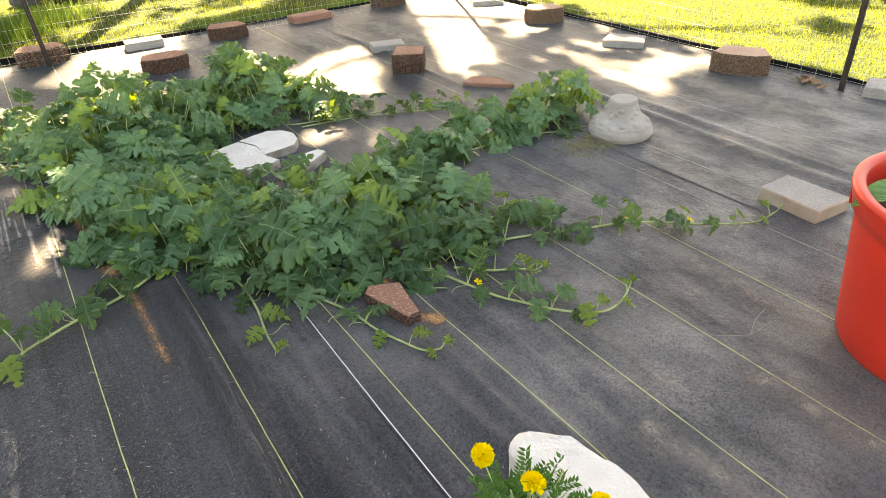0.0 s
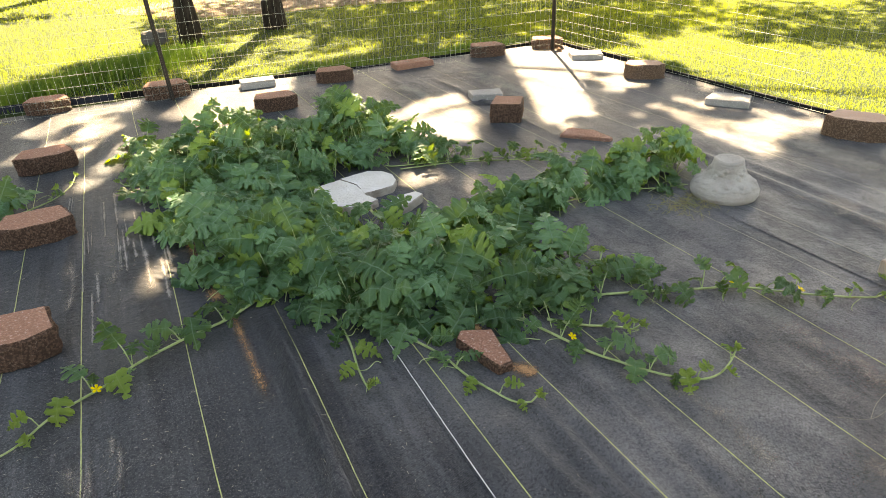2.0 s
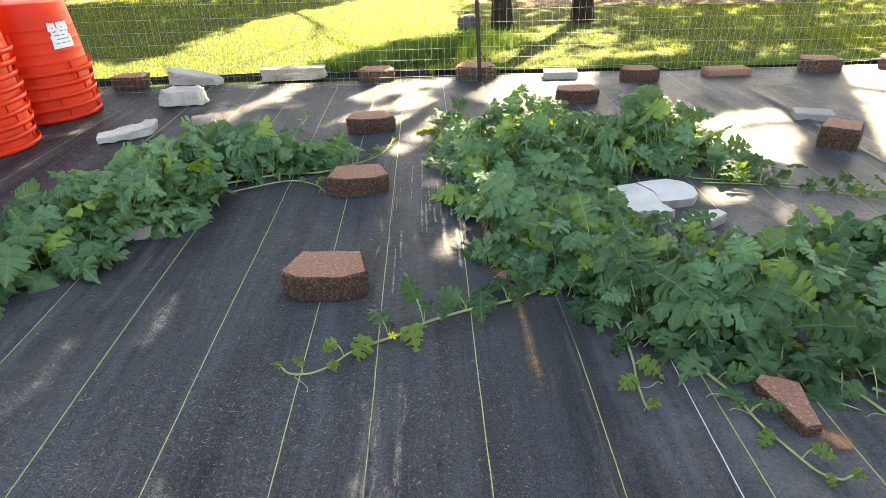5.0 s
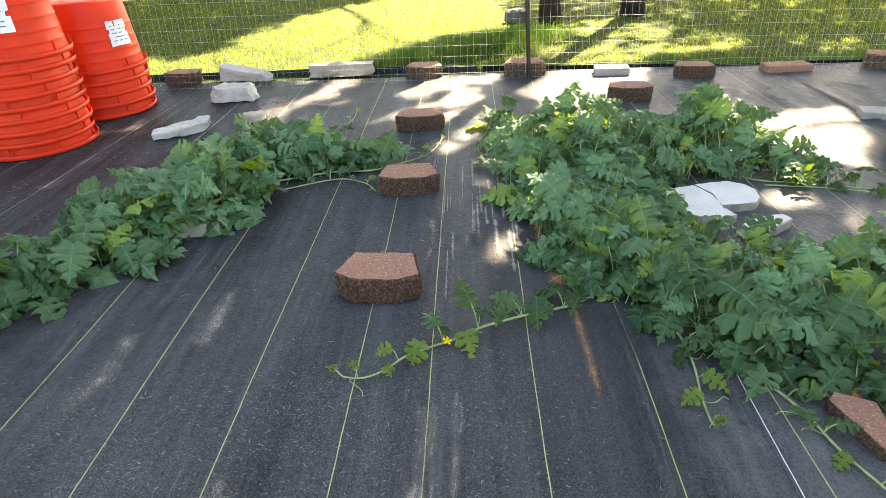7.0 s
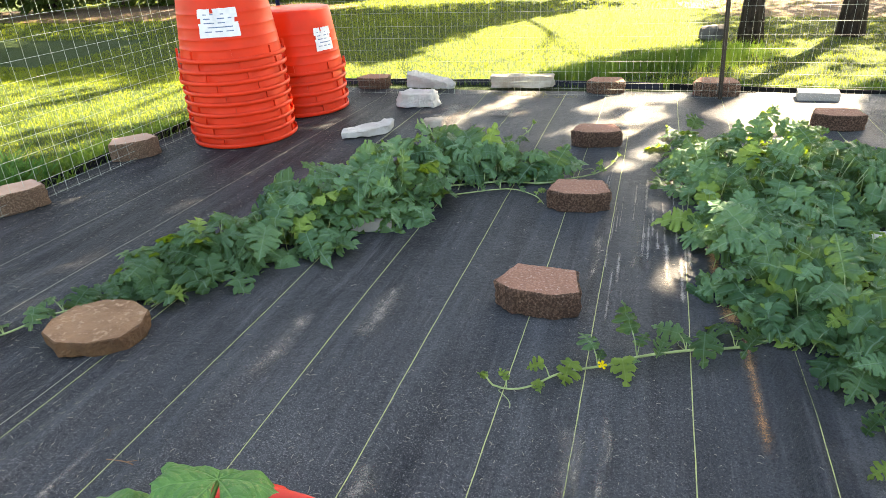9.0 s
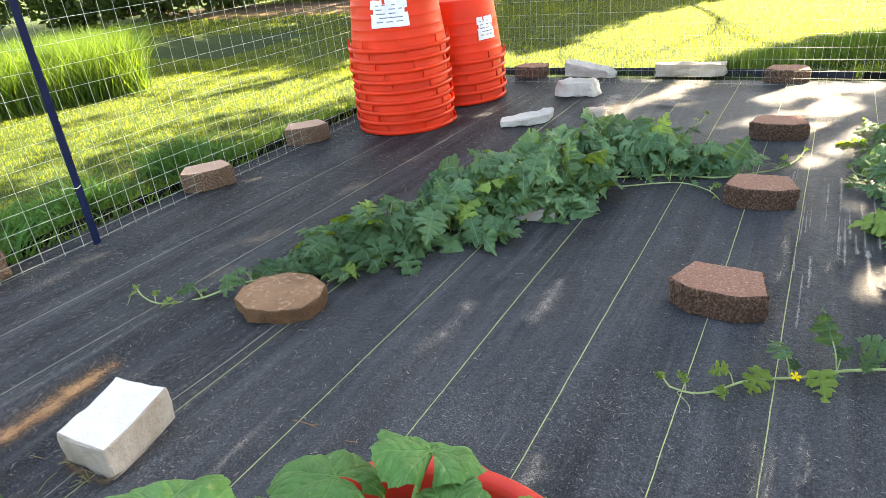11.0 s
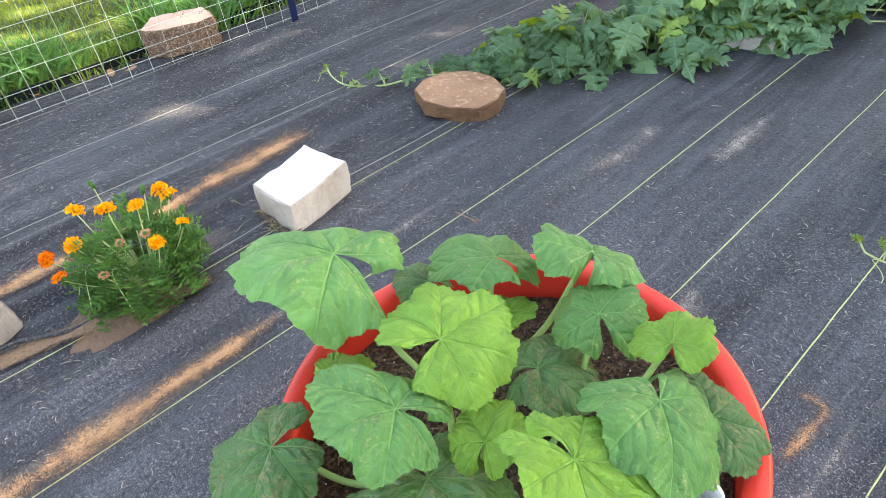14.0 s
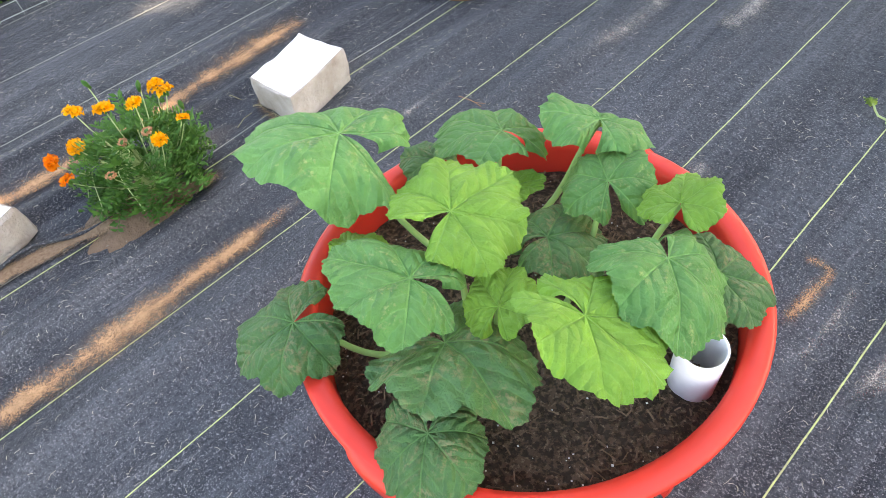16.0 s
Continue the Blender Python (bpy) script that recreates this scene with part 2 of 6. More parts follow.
def loose_mat(name, c1, c2, solid=0.95):
    """Sand or dust that thins out to nothing at its edge (u runs across, v along)."""
    m = Mat(name, 0.95, spec=0.2)
    v = m.coords()
    m.color(m.mix(m.noise(120, 4, 0.7, v), c1, c2))
    m.bump(m.noise(150, 3, 0.7, v, 0.2, 0.8), 0.7, 0.004)
    sep = m.n("SeparateXYZ")
    m.link(m.n("TexCoord").outputs["UV"], sep.inputs[0])
    ex = m.math("SUBTRACT", 1.0, m.math("ABSOLUTE", m.math("SUBTRACT", m.math("MULTIPLY", sep.outputs[0], 2), 1)))
    ey = m.math("MINIMUM", m.math("MULTIPLY", m.math("SUBTRACT", 1.0, m.math("ABSOLUTE", m.math("SUBTRACT", m.math("MULTIPLY", sep.outputs[1], 2), 1))), 3), 1)
    edge = m.math("MULTIPLY", ex, ey)
    grain = m.math("ADD", m.math("MULTIPLY", m.noise(11, 5, 0.75, v, 0.30, 0.70), 0.40), m.math("MULTIPLY", m.noise(430, 2, 0.6, v, 0.28, 0.72), 0.60))
    a = m.ramp(m.math("ADD", m.math("MULTIPLY", edge, solid), m.math("SUBTRACT", grain, 1.0)), -0.08, 0.30)
    m.link(a, m.b.inputs["Alpha"])
    return m.m


FABRIC = fabric_mat()
STRIPE_Y = plain("stripe_yellow", (0.44, 0.50, 0.17), 0.6, c2=(0.26, 0.28, 0.14), scale=45)
STRIPE_W = plain("stripe_white", (0.62, 0.62, 0.60), 0.6, scale=60)
STRIPE_G = plain("stripe_faded", (0.34, 0.34, 0.26), 0.6, scale=60)
SAND = loose_mat("orange_sand", (0.44, 0.255, 0.13), (0.27, 0.145, 0.075), 0.80)
SAND_THIN = loose_mat("thin_orange_sand", (0.40, 0.235, 0.12), (0.24, 0.13, 0.07), 0.70)
SLIT_SOIL = loose_mat("bare_brown_soil", (0.25, 0.165, 0.10), (0.14, 0.088, 0.052), 1.40)
SILT = loose_mat("dried_silt", (0.27, 0.255, 0.23), (0.18, 0.17, 0.15), 0.78)
SCUFF = loose_mat("pale_scuff", (0.30, 0.285, 0.265), (0.20, 0.19, 0.175), 0.78)
DUST = loose_mat("pale_dust", (0.31, 0.285, 0.25), (0.21, 0.19, 0.165), 0.56)
# Paler tops, darker sides: split texture, with backlit shade put into the colour.
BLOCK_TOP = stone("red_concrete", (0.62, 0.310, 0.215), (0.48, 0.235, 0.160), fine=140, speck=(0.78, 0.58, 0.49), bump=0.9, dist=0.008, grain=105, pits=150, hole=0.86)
BLOCK_SHADED_FACE = stone("shaded_split_red_concrete", (0.38, 0.21, 0.14), (0.26, 0.145, 0.10), fine=150, bump=1.0, speck=(0.50, 0.34, 0.25), dist=0.03, grain=150, pits=110, hole=0.45)
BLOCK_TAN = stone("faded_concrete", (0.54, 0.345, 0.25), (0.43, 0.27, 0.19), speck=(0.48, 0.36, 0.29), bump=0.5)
BLOCK_TAN_SHADED = stone("shaded_split_faded_concrete", (0.47, 0.30, 0.20), (0.35, 0.215, 0.145), fine=120, bump=1.0, speck=(0.55, 0.42, 0.31), dist=0.025, pits=110, hole=0.62)
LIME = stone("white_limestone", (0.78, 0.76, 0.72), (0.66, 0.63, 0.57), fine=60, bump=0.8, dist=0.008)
# Darker copy of the white limestone: shade at the back put into the colour.
LIME_SHADED = stone("shaded_limestone", (0.62, 0.605, 0.57), (0.44, 0.425, 0.39), fine=60, bump=0.9, dist=0.010)
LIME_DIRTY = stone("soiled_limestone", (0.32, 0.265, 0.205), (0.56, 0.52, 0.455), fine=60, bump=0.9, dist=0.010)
SOIL_DUST = loose_mat("dark_loose_soil", (0.21, 0.135, 0.082), (0.11, 0.072, 0.045), 0.78)
TANSTONE = stone("tan_concrete", (0.36, 0.28, 0.21), (0.46, 0.40, 0.33), fine=70, bump=0.6)
CONCRETE = stone("grey_concrete", (0.34, 0.33, 0.305), (0.25, 0.24, 0.225), fine=80, bump=0.5, speck=(0.44, 0.43, 0.40))
CAST = stone("cast_concrete", (0.43, 0.41, 0.37), (0.28, 0.265, 0.235), fine=90, bump=0.7)
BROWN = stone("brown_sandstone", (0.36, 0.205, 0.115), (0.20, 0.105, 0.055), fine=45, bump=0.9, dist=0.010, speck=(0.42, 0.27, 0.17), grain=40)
# Side tone of the sandstone, darker than its top.
BROWN_RIM = stone("dark_sandstone_rim", (0.20, 0.105, 0.05), (0.10, 0.052, 0.028), fine=50, bump=1.0, dist=0.015)
ORANGE = plain("orange_plastic", (0.74, 0.034, 0.008), 0.42, c2=(0.62, 0.028, 0.007), scale=6, spec=0.22)
RED = plain("red_plastic", (0.66, 0.040, 0.024), 0.40, c2=(0.55, 0.033, 0.021), scale=6, spec=0.28)
PAPER = plain("torn_white_sticker", (0.75, 0.76, 0.80), 0.6)
INK = plain("printed_ink", (0.10, 0.16, 0.32), 0.6)
PVC = plain("white_pvc", (0.80, 0.79, 0.80), 0.35)
POST = plain("dark_green_steel", (0.022, 0.026, 0.022), 0.55, 0.2, (0.05, 0.03, 0.022), 30)
POST_B = plain("navy_steel", (0.005, 0.012, 0.050), 0.7, 0.0, spec=0.12)
WIRE = plain("galvanised_wire", (0.40, 0.45, 0.36), 0.7, 0.0, (0.52, 0.55, 0.48), 30)
# Slightly darker wire, for the back and right panels.
WIRE_D = plain("dull_wire", (0.34, 0.37, 0.30), 0.7, 0.0, (0.46, 0.48, 0.42), 30, spec=0.2)
EDGING = plain("black_edging", (0.008, 0.009, 0.010), 0.8, spec=0.15)
TARP = plain("blue_tarp", (0.010, 0.014, 0.032), 0.6)
SOIL = stone("potting_soil", (0.150, 0.092, 0.060), (0.255, 0.165, 0.108), fine=150, bump=1.0, speck=(0.38, 0.27, 0.18), dist=0.02, pits=120, hole=0.25, grain=230)
PERLITE = plain("perlite", (0.75, 0.74, 0.70), 0.9)
SHRED = grass_mat("bark_shreds", (0.10, 0.060, 0.038), (0.36, 0.235, 0.145), (0.2, 0.12, 0.07), 0.05)
MULCH = stone("brown_leaf_litter", (0.17, 0.11, 0.07), (0.10, 0.065, 0.042), fine=14, bump=1.0, dist=0.04)
DRY = plain("dry_leaf", (0.30, 0.16, 0.07), 0.8, c2=(0.20, 0.10, 0.05))
STRAW = plain("dry_straw", (0.36, 0.34, 0.27), 0.8, c2=(0.22, 0.20, 0.15))
FIELD = stone("grey_fieldstone", (0.11, 0.105, 0.10), (0.07, 0.066, 0.062), fine=40, bump=0.8)
MELON = leaf_mat("melon_leaf", (0.014, 0.062, 0.027), (0.124, 0.262, 0.130), (0.27, 0.40, 0.26), (0.34, 0.50, 0.022), 0.25, 0.46)
MELON_Y = leaf_mat("young_melon_leaf", (0.150, 0.260, 0.060), (0.20, 0.32, 0.07), (0.36, 0.45, 0.2), (0.36, 0.50, 0.08))
STEM = plain("melon_stem", (0.36, 0.46, 0.20), 0.6, c2=(0.20, 0.28, 0.10), scale=30)
STALK = plain("squash_stalk", (0.22, 0.38, 0.11), 0.55, c2=(0.15, 0.28, 0.08), scale=30)
SQUASH = squash_mat("squash_leaf", (0.066, 0.222, 0.054), (0.106, 0.295, 0.078), (0.20, 0.46, 0.14), (0.20, 0.42, 0.06), 0.18, (0.36, 0.38, 0.15), 0.66)
SQUASH_Y = squash_mat("young_squash_leaf", (0.138, 0.335, 0.040), (0.190, 0.405, 0.052), (0.26, 0.52, 0.11), (0.28, 0.52, 0.06), 0.22)
SQUASH_D = squash_mat("old_squash_leaf", (0.040, 0.138, 0.041), (0.062, 0.178, 0.052), (0.13, 0.32, 0.10), (0.12, 0.26, 0.04), 0.14, (0.27, 0.21, 0.105), 0.60)
MGREEN = grass_mat("marigold_leaf", (0.028, 0.105, 0.022), (0.085, 0.215, 0.045), (0.14, 0.30, 0.04), 0.18)
PETAL_O = grass_mat("orange_petal", (0.90, 0.36, 0.010), (0.95, 0.56, 0.024), (0.95, 0.42, 0.01), 0.25)
PETAL_D = grass_mat("deep_orange_petal", (0.85, 0.17, 0.008), (0.93, 0.36, 0.012), (0.9, 0.2, 0.01), 0.25)
PETAL_Y = grass_mat("yellow_petal", (0.93, 0.68, 0.010), (0.96, 0.82, 0.025), (0.95, 0.7, 0.01), 0.25)
WILT = plain("wilted_petal", (0.42, 0.22, 0.10), 0.8)


GRASS = grass_mat("lawn_blades", (0.022, 0.060, 0.009), (0.058, 0.110, 0.016), (0.33, 0.40, 0.040), 0.44)
GRASS_B = grass_mat("broad_grass", (0.030, 0.120, 0.026), (0.105, 0.270, 0.070), (0.16, 0.32, 0.04), 0.18)
GRASS_T = grass_mat("long_grass", (0.045, 0.110, 0.022), (0.115, 0.205, 0.045), (0.18, 0.30, 0.035), 0.34)
CROWN = grass_mat("tree_foliage", (0.036, 0.070, 0.018), (0.065, 0.110, 0.026), (0.13, 0.22, 0.03), 0.26)


def ground_mat():
    m = Mat("lawn_soil", 0.95, spec=0.2)
    v = m.coords()
    c = m.mix(m.noise(30, 5, 0.7, v), (0.018, 0.042, 0.008), (0.036, 0.060, 0.014))
    c = m.mix(m.math("MULTIPLY", m.noise(1.1, 4, 0.6, v, 0.55, 0.75), 0.25), c, (0.10, 0.085, 0.045))
    m.color(c)
    m.bump(m.noise(60, 4, 0.7, v, 0.2, 0.8), 0.8, 0.03)
    return m.m


def bark_mat():
    m = Mat("bark", 0.95, spec=0.2)
    v = m.coords((1, 1, 0.18))
    n = m.noise(28, 5, 0.65, v, 0.3, 0.7)
    m.color(m.mix(n, (0.014, 0.010, 0.008), (0.075, 0.058, 0.046)))
    m.bump(n, 1.0, 0.04)
    return m.m


GROUND, BARK = ground_mat(), bark_mat()

# ---------------------------------------------------------------- mesh helpers
RNG = random.Random(7)


def mesh(name, verts, faces, mat, smooth=False, uvs=None):
    me = bpy.data.meshes.new(name)
    me.from_pydata([tuple(v) for v in verts], [], faces)
    if uvs is not None:
        layer = me.uv_layers.new(name="UVMap")
        idx = np.zeros(len(me.loops), dtype=np.int32)
        me.loops.foreach_get("vertex_index", idx)
        layer.data.foreach_set("uv", np.asarray(uvs, dtype=np.float32)[idx].ravel())
    for mm in (mat if isinstance(mat, (list, tuple)) else [mat]):
        me.materials.append(mm)
    if smooth:
        me.polygons.foreach_set("use_smooth", [True] * len(me.polygons))
    me.update()
    return me


def bm_mesh(name, bm, mat, smooth=False):
    me = bpy.data.meshes.new(name)
    bm.normal_update()
    bm.to_mesh(me)
    bm.free()
    for mm in (mat if isinstance(mat, (list, tuple)) else [mat]):
        me.materials.append(mm)
    if smooth:
        me.polygons.foreach_set("use_smooth", [True] * len(me.polygons))
    return me


def part(name, me, parent, label="", m=None, kind=""):
    """One mesh as a part of a thing or of a part."""
    ob = new(name, me)
    ob.parent = parent
    if m is not None:
        ob.matrix_basis = m
    return tagged(ob, label, "", "", kind)


def holder(name, m, label, category, group="", kind=""):
    ob = new(name)
    ob.empty_display_size = 0.1
    ob.matrix_basis = m
    return tagged(ob, label, category, group, kind)


def lathe(profile, seg=48, a0=0.0):
    verts, faces = [], []
    for r, z in profile:
        for k in range(seg):
            a = a0 + 2 * math.pi * k / seg
            verts.append((r * math.cos(a), r * math.sin(a), z))
    for i in range(len(profile) - 1):
        for k in range(seg):
            k2 = (k + 1) % seg
            faces.append((i * seg + k, i * seg + k2, (i + 1) * seg + k2, (i + 1) * seg + k))
    return verts, faces


def tube(points, radii, seg=6):
    """A round rod along points, closed at both ends."""
    verts, faces = [], []
    pts = [Vector(p) for p in points]
    for i, p in enumerate(pts):
        d = (pts[min(i + 1, len(pts) - 1)] - pts[max(i - 1, 0)]).normalized()
        u = d.cross(Vector((0, 0, 1)))
        u = u.normalized() if u.length > 1e-3 else Vector((1, 0, 0))
        w = d.cross(u)
        r = radii[i] if isinstance(radii, (list, tuple)) else radii
        for k in range(seg):
            a = 2 * math.pi * k / seg
            verts.append(p + u * (r * math.cos(a)) + w * (r * math.sin(a)))
    for i in range(len(pts) - 1):
        for k in range(seg):
            k2 = (k + 1) % seg
            faces.append((i * seg + k, i * seg + k2, (i + 1) * seg + k2, (i + 1) * seg + k))
    faces.append(tuple(range(seg - 1, -1, -1)))
    faces.append(tuple(range((len(pts) - 1) * seg, len(pts) * seg)))
    return verts, faces


class Heap:
    """Many small pieces gathered into one mesh."""

    def __init__(self):
        self.v, self.f, self.u, self.n = [], [], [], 0

    def add(self, verts, faces, uvs=None):
        self.v.append(np.asarray([tuple(p) for p in verts] if not isinstance(verts, np.ndarray) else verts, dtype=float))
        self.f.extend([tuple(i + self.n for i in f) for f in faces])
        self.u.append(np.asarray(uvs if uvs is not None else np.zeros((len(verts), 2)), dtype=float))
        self.n += len(verts)

    def mesh(self, name, mat, smooth=False):
        return mesh(name, np.concatenate(self.v), self.f, mat, smooth, np.concatenate(self.u))


def smooth_path(pts, steps=6):
    """Points along a Catmull-Rom curve."""
    p = [Vector(q) for q in pts]
    p = [2 * p[0] - p[1]] + p + [2 * p[-1] - p[-2]]
    out = []
    for i in range(1, len(p) - 2):
        for s in range(steps):
            t = s / steps
            a, b, c, d = p[i - 1:i + 3]
            out.append(0.5 * (2 * b + (c - a) * t + (2 * a - 5 * b + 4 * c - d) * t * t + (3 * b - a - 3 * c + d) * t ** 3))
    return out + [p[-2]]


def nz(x, y, z=0.0, s=1.0):
    return noise.noise(Vector((x * s, y * s, z * s)))


# ---------------------------------------------------------------- ground, cloth
FOLDS = [(0.555, 0.034, 0.052, -3.0, 2.3), (0.66, 0.05, 0.014, -3.0, 2.0), (-1.585, 0.016, 0.012, -3, 3.0), (-1.50, 0.02, 0.008, -3, 2.2), (0.90, 0.02, 0.006, -3, 3), (1.04, 0.018, 0.026, 0.2, 1.4), (1.15, 0.014, 0.026, 0.6, 1.55), (1.22, 0.014, 0.024, 0.6, 1.5),
         (1.32, 0.022, 0.010, 0.4, 1.9), (1.40, 0.018, 0.008, 0.2, 1.7), (-0.13, 0.018, 0.007, 2.4, 5.0), (-0.06, 0.02, 0.008, 2.6, 4.2),
         (2.95, 0.03, 0.014, 0.8, 3.2), (3.05, 0.025, 0.010, 0.6, 2.8), (2.2, 0.03, 0.008, 3.4, 5.4), (2.5, 0.03, 0.010, 3.2, 5.0),
         (-1.36, 0.02, 0.006, -0.5, 2.6), (-2.05, 0.03, 0.010, -0.5, 2.2), (0.2, 0.06, 0.012, 3.6, 5.4), (-0.4, 0.05, 0.010, 3.9, 5.4),
         (-1.82, 0.05, 0.030, -2.0, 1.6), (-2.06, 0.06, 0.034, -2.0, 2.0), (-1.40, 0.05, 0.024, -2.0, 2.0), (-1.06, 0.06, 0.026, -2.0, 2.2), (-0.70, 0.05, 0.010, -2.0, 2.6), (0.15, 0.06, 0.012, -2.0, 2.4), (1.05, 0.06, 0.012, -1.0, 1.4)]


def cloth_z(x, y):
    z = 0.004 * nz(x, y, 3.1, 1.7) + 0.002 * nz(x * 5, y * 0.8, 1.3, 1.0)
    for fx, w, h, y0, y1 in FOLDS:
        if y0 < y < y1:
            fade = min(1.0, (y - y0) * 2.5, (y1 - y) * 2.5)
            d = (x - fx - 0.025 * math.sin(2.1 * y + fx * 7)) / w
            if abs(d) < 3:
                z += h * fade * math.exp(-d * d)
    return z


def build_ground():
    v, f = [], []
    # one sheet, finer towards the middle
    xs = [-3000, -300, -60] + [x * 1.0 for x in range(-24, 25, 2)] + [60, 300, 3000]
    for y in xs:
        for x in xs:
            v.append((x, y + 6, -0.022 + (0.02 * nz(x, y, 0, 0.3) if abs(x) < 30 and abs(y) < 30 and not (-6 < x < 7 and -12 < y < 2) else 0)))
    n = len(xs)
    for j in range(n - 1):
        for i in range(n - 1):
            f.append((j * n + i, j * n + i + 1, (j + 1) * n + i + 1, (j + 1) * n + i))
    tagged(new("ground", mesh("ground", v, f, GROUND)), "green lawn soil reaching out past the fence", "ground", kind="structure")


build_ground()

# stripe: where it lies across the bed, its lean and its thread
STRIPES = [(-3.06, 0.0, STRIPE_G), (-2.60, 0.045, STRIPE_G), (-2.20, 0.04, STRIPE_G), (-1.60, 0.012, STRIPE_G), (-1.553, 0.0, STRIPE_Y), (-1.167, 0.0, STRIPE_Y),
           (-0.850, 0.0, STRIPE_Y), (-0.530, 0.0, STRIPE_Y), (-0.218, 0.0, STRIPE_Y), (0.0, 0.0, STRIPE_Y), (0.305, 0.0, STRIPE_Y),
           (0.610, 0.0, STRIPE_Y), (0.872, 0.006, STRIPE_W), (0.942, 0.0, STRIPE_Y), (1.210, 0.0, STRIPE_Y), (1.450, 0.0, STRIPE_Y),
           (1.760, 0.0, STRIPE_Y), (2.105, 0.0, STRIPE_Y), (2.415, 0.0, STRIPE_G), (2.655, 0.0, STRIPE_G), (2.97, 0.0, STRIPE_G),
           (3.27, 0.0, STRIPE_G), (3.58, 0.0, STRIPE_G), (3.88, 0.0, STRIPE_G)]
CLOTHS = [(-3.30, -1.54), (-1.60, -0.10), (-0.225, 0.885), (0.866, 2.52), (2.50, 4.22)]


def build_cloth():
    for k, (x0, x1) in enumerate(CLOTHS):
        lift = 0.001 + 0.0025 * k
        nx, ny = int((x1 - x0) / 0.018), 170
        v, f = [], []
        for j in range(ny + 1):
            y = -3.0 + 8.66 * j / ny
            for i in range(nx + 1):
                x = x0 + (x1 - x0) * i / nx
                v.append((x, y + 0.03 * math.sin(x * 1.3), cloth_z(x, y) + lift))
        w = nx + 1
        for j in range(ny):
            for i in range(nx):
                f.append((j * w + i, j * w + i + 1, (j + 1) * w + i + 1, (j + 1) * w + i))
        ob = tagged(new("ground_cloth", mesh("ground_cloth", v, f, FABRIC, True)),
                    "black woven weed barrier cloth, dusty and wrinkled, laid on the soil", "ground cloth", kind="structure")
        for sx, lean, mat in STRIPES:
            if x0 <= sx < (CLOTHS[k + 1][0] if k < 4 else x1):
                sv, sf = [], []
                half = 0.0016 if mat is not STRIPE_W else 0.0015
                for j in range(241):
                    y = -3.0 + 8.6 * j / 240
                    x = sx + lean * (y - 1.0) + 0.006 * nz(sx * 9, y * 0.9, 2.0) + 0.0012 * nz(sx * 5, y * 12, 5.0)
                    for s in (-1, 0, 1):
                        sv.append((x + s * half, y, cloth_z(x, y) + lift + (0.0018 if s == 0 else 0.0012)))
                for j in range(240):
                    for s in range(2):
                        a = j * 3 + s
                        sf.append((a, a + 1, a + 4, a + 3))
                part("stripe", mesh("stripe", sv, sf, mat), ob, "thin woven marking stripe")


build_cloth()


def sand_patch(name, pts, width, mat, label):
    """A drift of loose grains along a line."""
    path = smooth_path([(x, y, 0) for x, y in pts], 8)
    v, f, uv = [], [], []
    for i, p in enumerate(path):
        d = path[min(i + 1, len(path) - 1)] - path[max(i - 1, 0)]
        side = Vector((-d.y, d.x, 0)).normalized()
        w = width * (0.8 + 0.35 * nz(p.x, p.y, 4.0, 3.0))
        for s in range(5):
            q = p + side * (w * (s / 2 - 1))
            h = 0.0125 + 0.003 * (1 - abs(s - 2) / 2)
            v.append((q.x, q.y, cloth_z(q.x, q.y) + h))
            uv.append((s / 4, i / (len(path) - 1)))
    for i in range(len(path) - 1):
        for s in range(4):
            a = i * 5 + s
            f.append((a, a + 1, a + 6, a + 5))
    return tagged(new(name, mesh(name, v, f, mat, True, uv)), label, "sand", kind="stuff")


sand_patch("sand", [(0.40, 3.15), (0.41, 2.8), (0.43, 2.5), (0.455, 2.3)], 0.066, SAND, "orange sand washed along a fold of the black cloth")
sand_patch("sand", [(0.452, 2.38), (0.47, 2.2), (0.475, 1.95), (0.48, 1.66)], 0.056, SAND_THIN, "thin orange sand tailing off along a fold of the black cloth")
sand_patch("sand", [(-1.235, -1.2), (-1.225, -0.3), (-1.21, 0.1), (-1.215, 0.4), (-1.22, 1.02)], 0.100, SAND, "orange sand drift along a seam of the cloth")
sand_patch("sand", [(-1.23, 0.95), (-1.25, 1.2), (-1.245, 1.5)], 0.05, DUST, "thin orange sand along a seam of the cloth")
sand_patch("sand", [(-1.95, -0.6), (-1.93, 0.2), (-1.93, 0.7), (-1.95, 1.05), (-1.94, 1.5)], 0.115, SAND, "orange sand drift between stripes of the cloth")
sand_patch("sand", [(-0.144, 1.12), (-0.129, 1.27), (-0.134, 1.345), (-0.214, 1.335)], 0.055, SAND_THIN, "small hook of orange sand on the cloth")
sand_patch("sand", [(1.12, 1.60), (1.17, 1.54), (1.20, 1.47)], 0.075, SAND, "orange sand beside the broken red paver")
sand_patch("sand", [(1.10, 1.98), (1.15, 1.85), (1.16, 1.72)], 0.06, SAND, "orange sand under the vines")
sand_patch("sand", [(-1.66, -0.05), (-1.63, 0.13), (-1.585, 0.32), (-1.545, 0.49), (-1.50, 0.61), (-1.48, 0.72)], 0.085, SLIT_SOIL, "bare sandy soil in the planting slit")
sand_patch("soil", [(-1.70, 1.0), (-1.68, 0.945), (-1.58, 0.925), (-1.475, 0.935), (-1.452, 1.0)], 0.045, SOIL_DUST, "dark loose soil round the foot of the white stone")
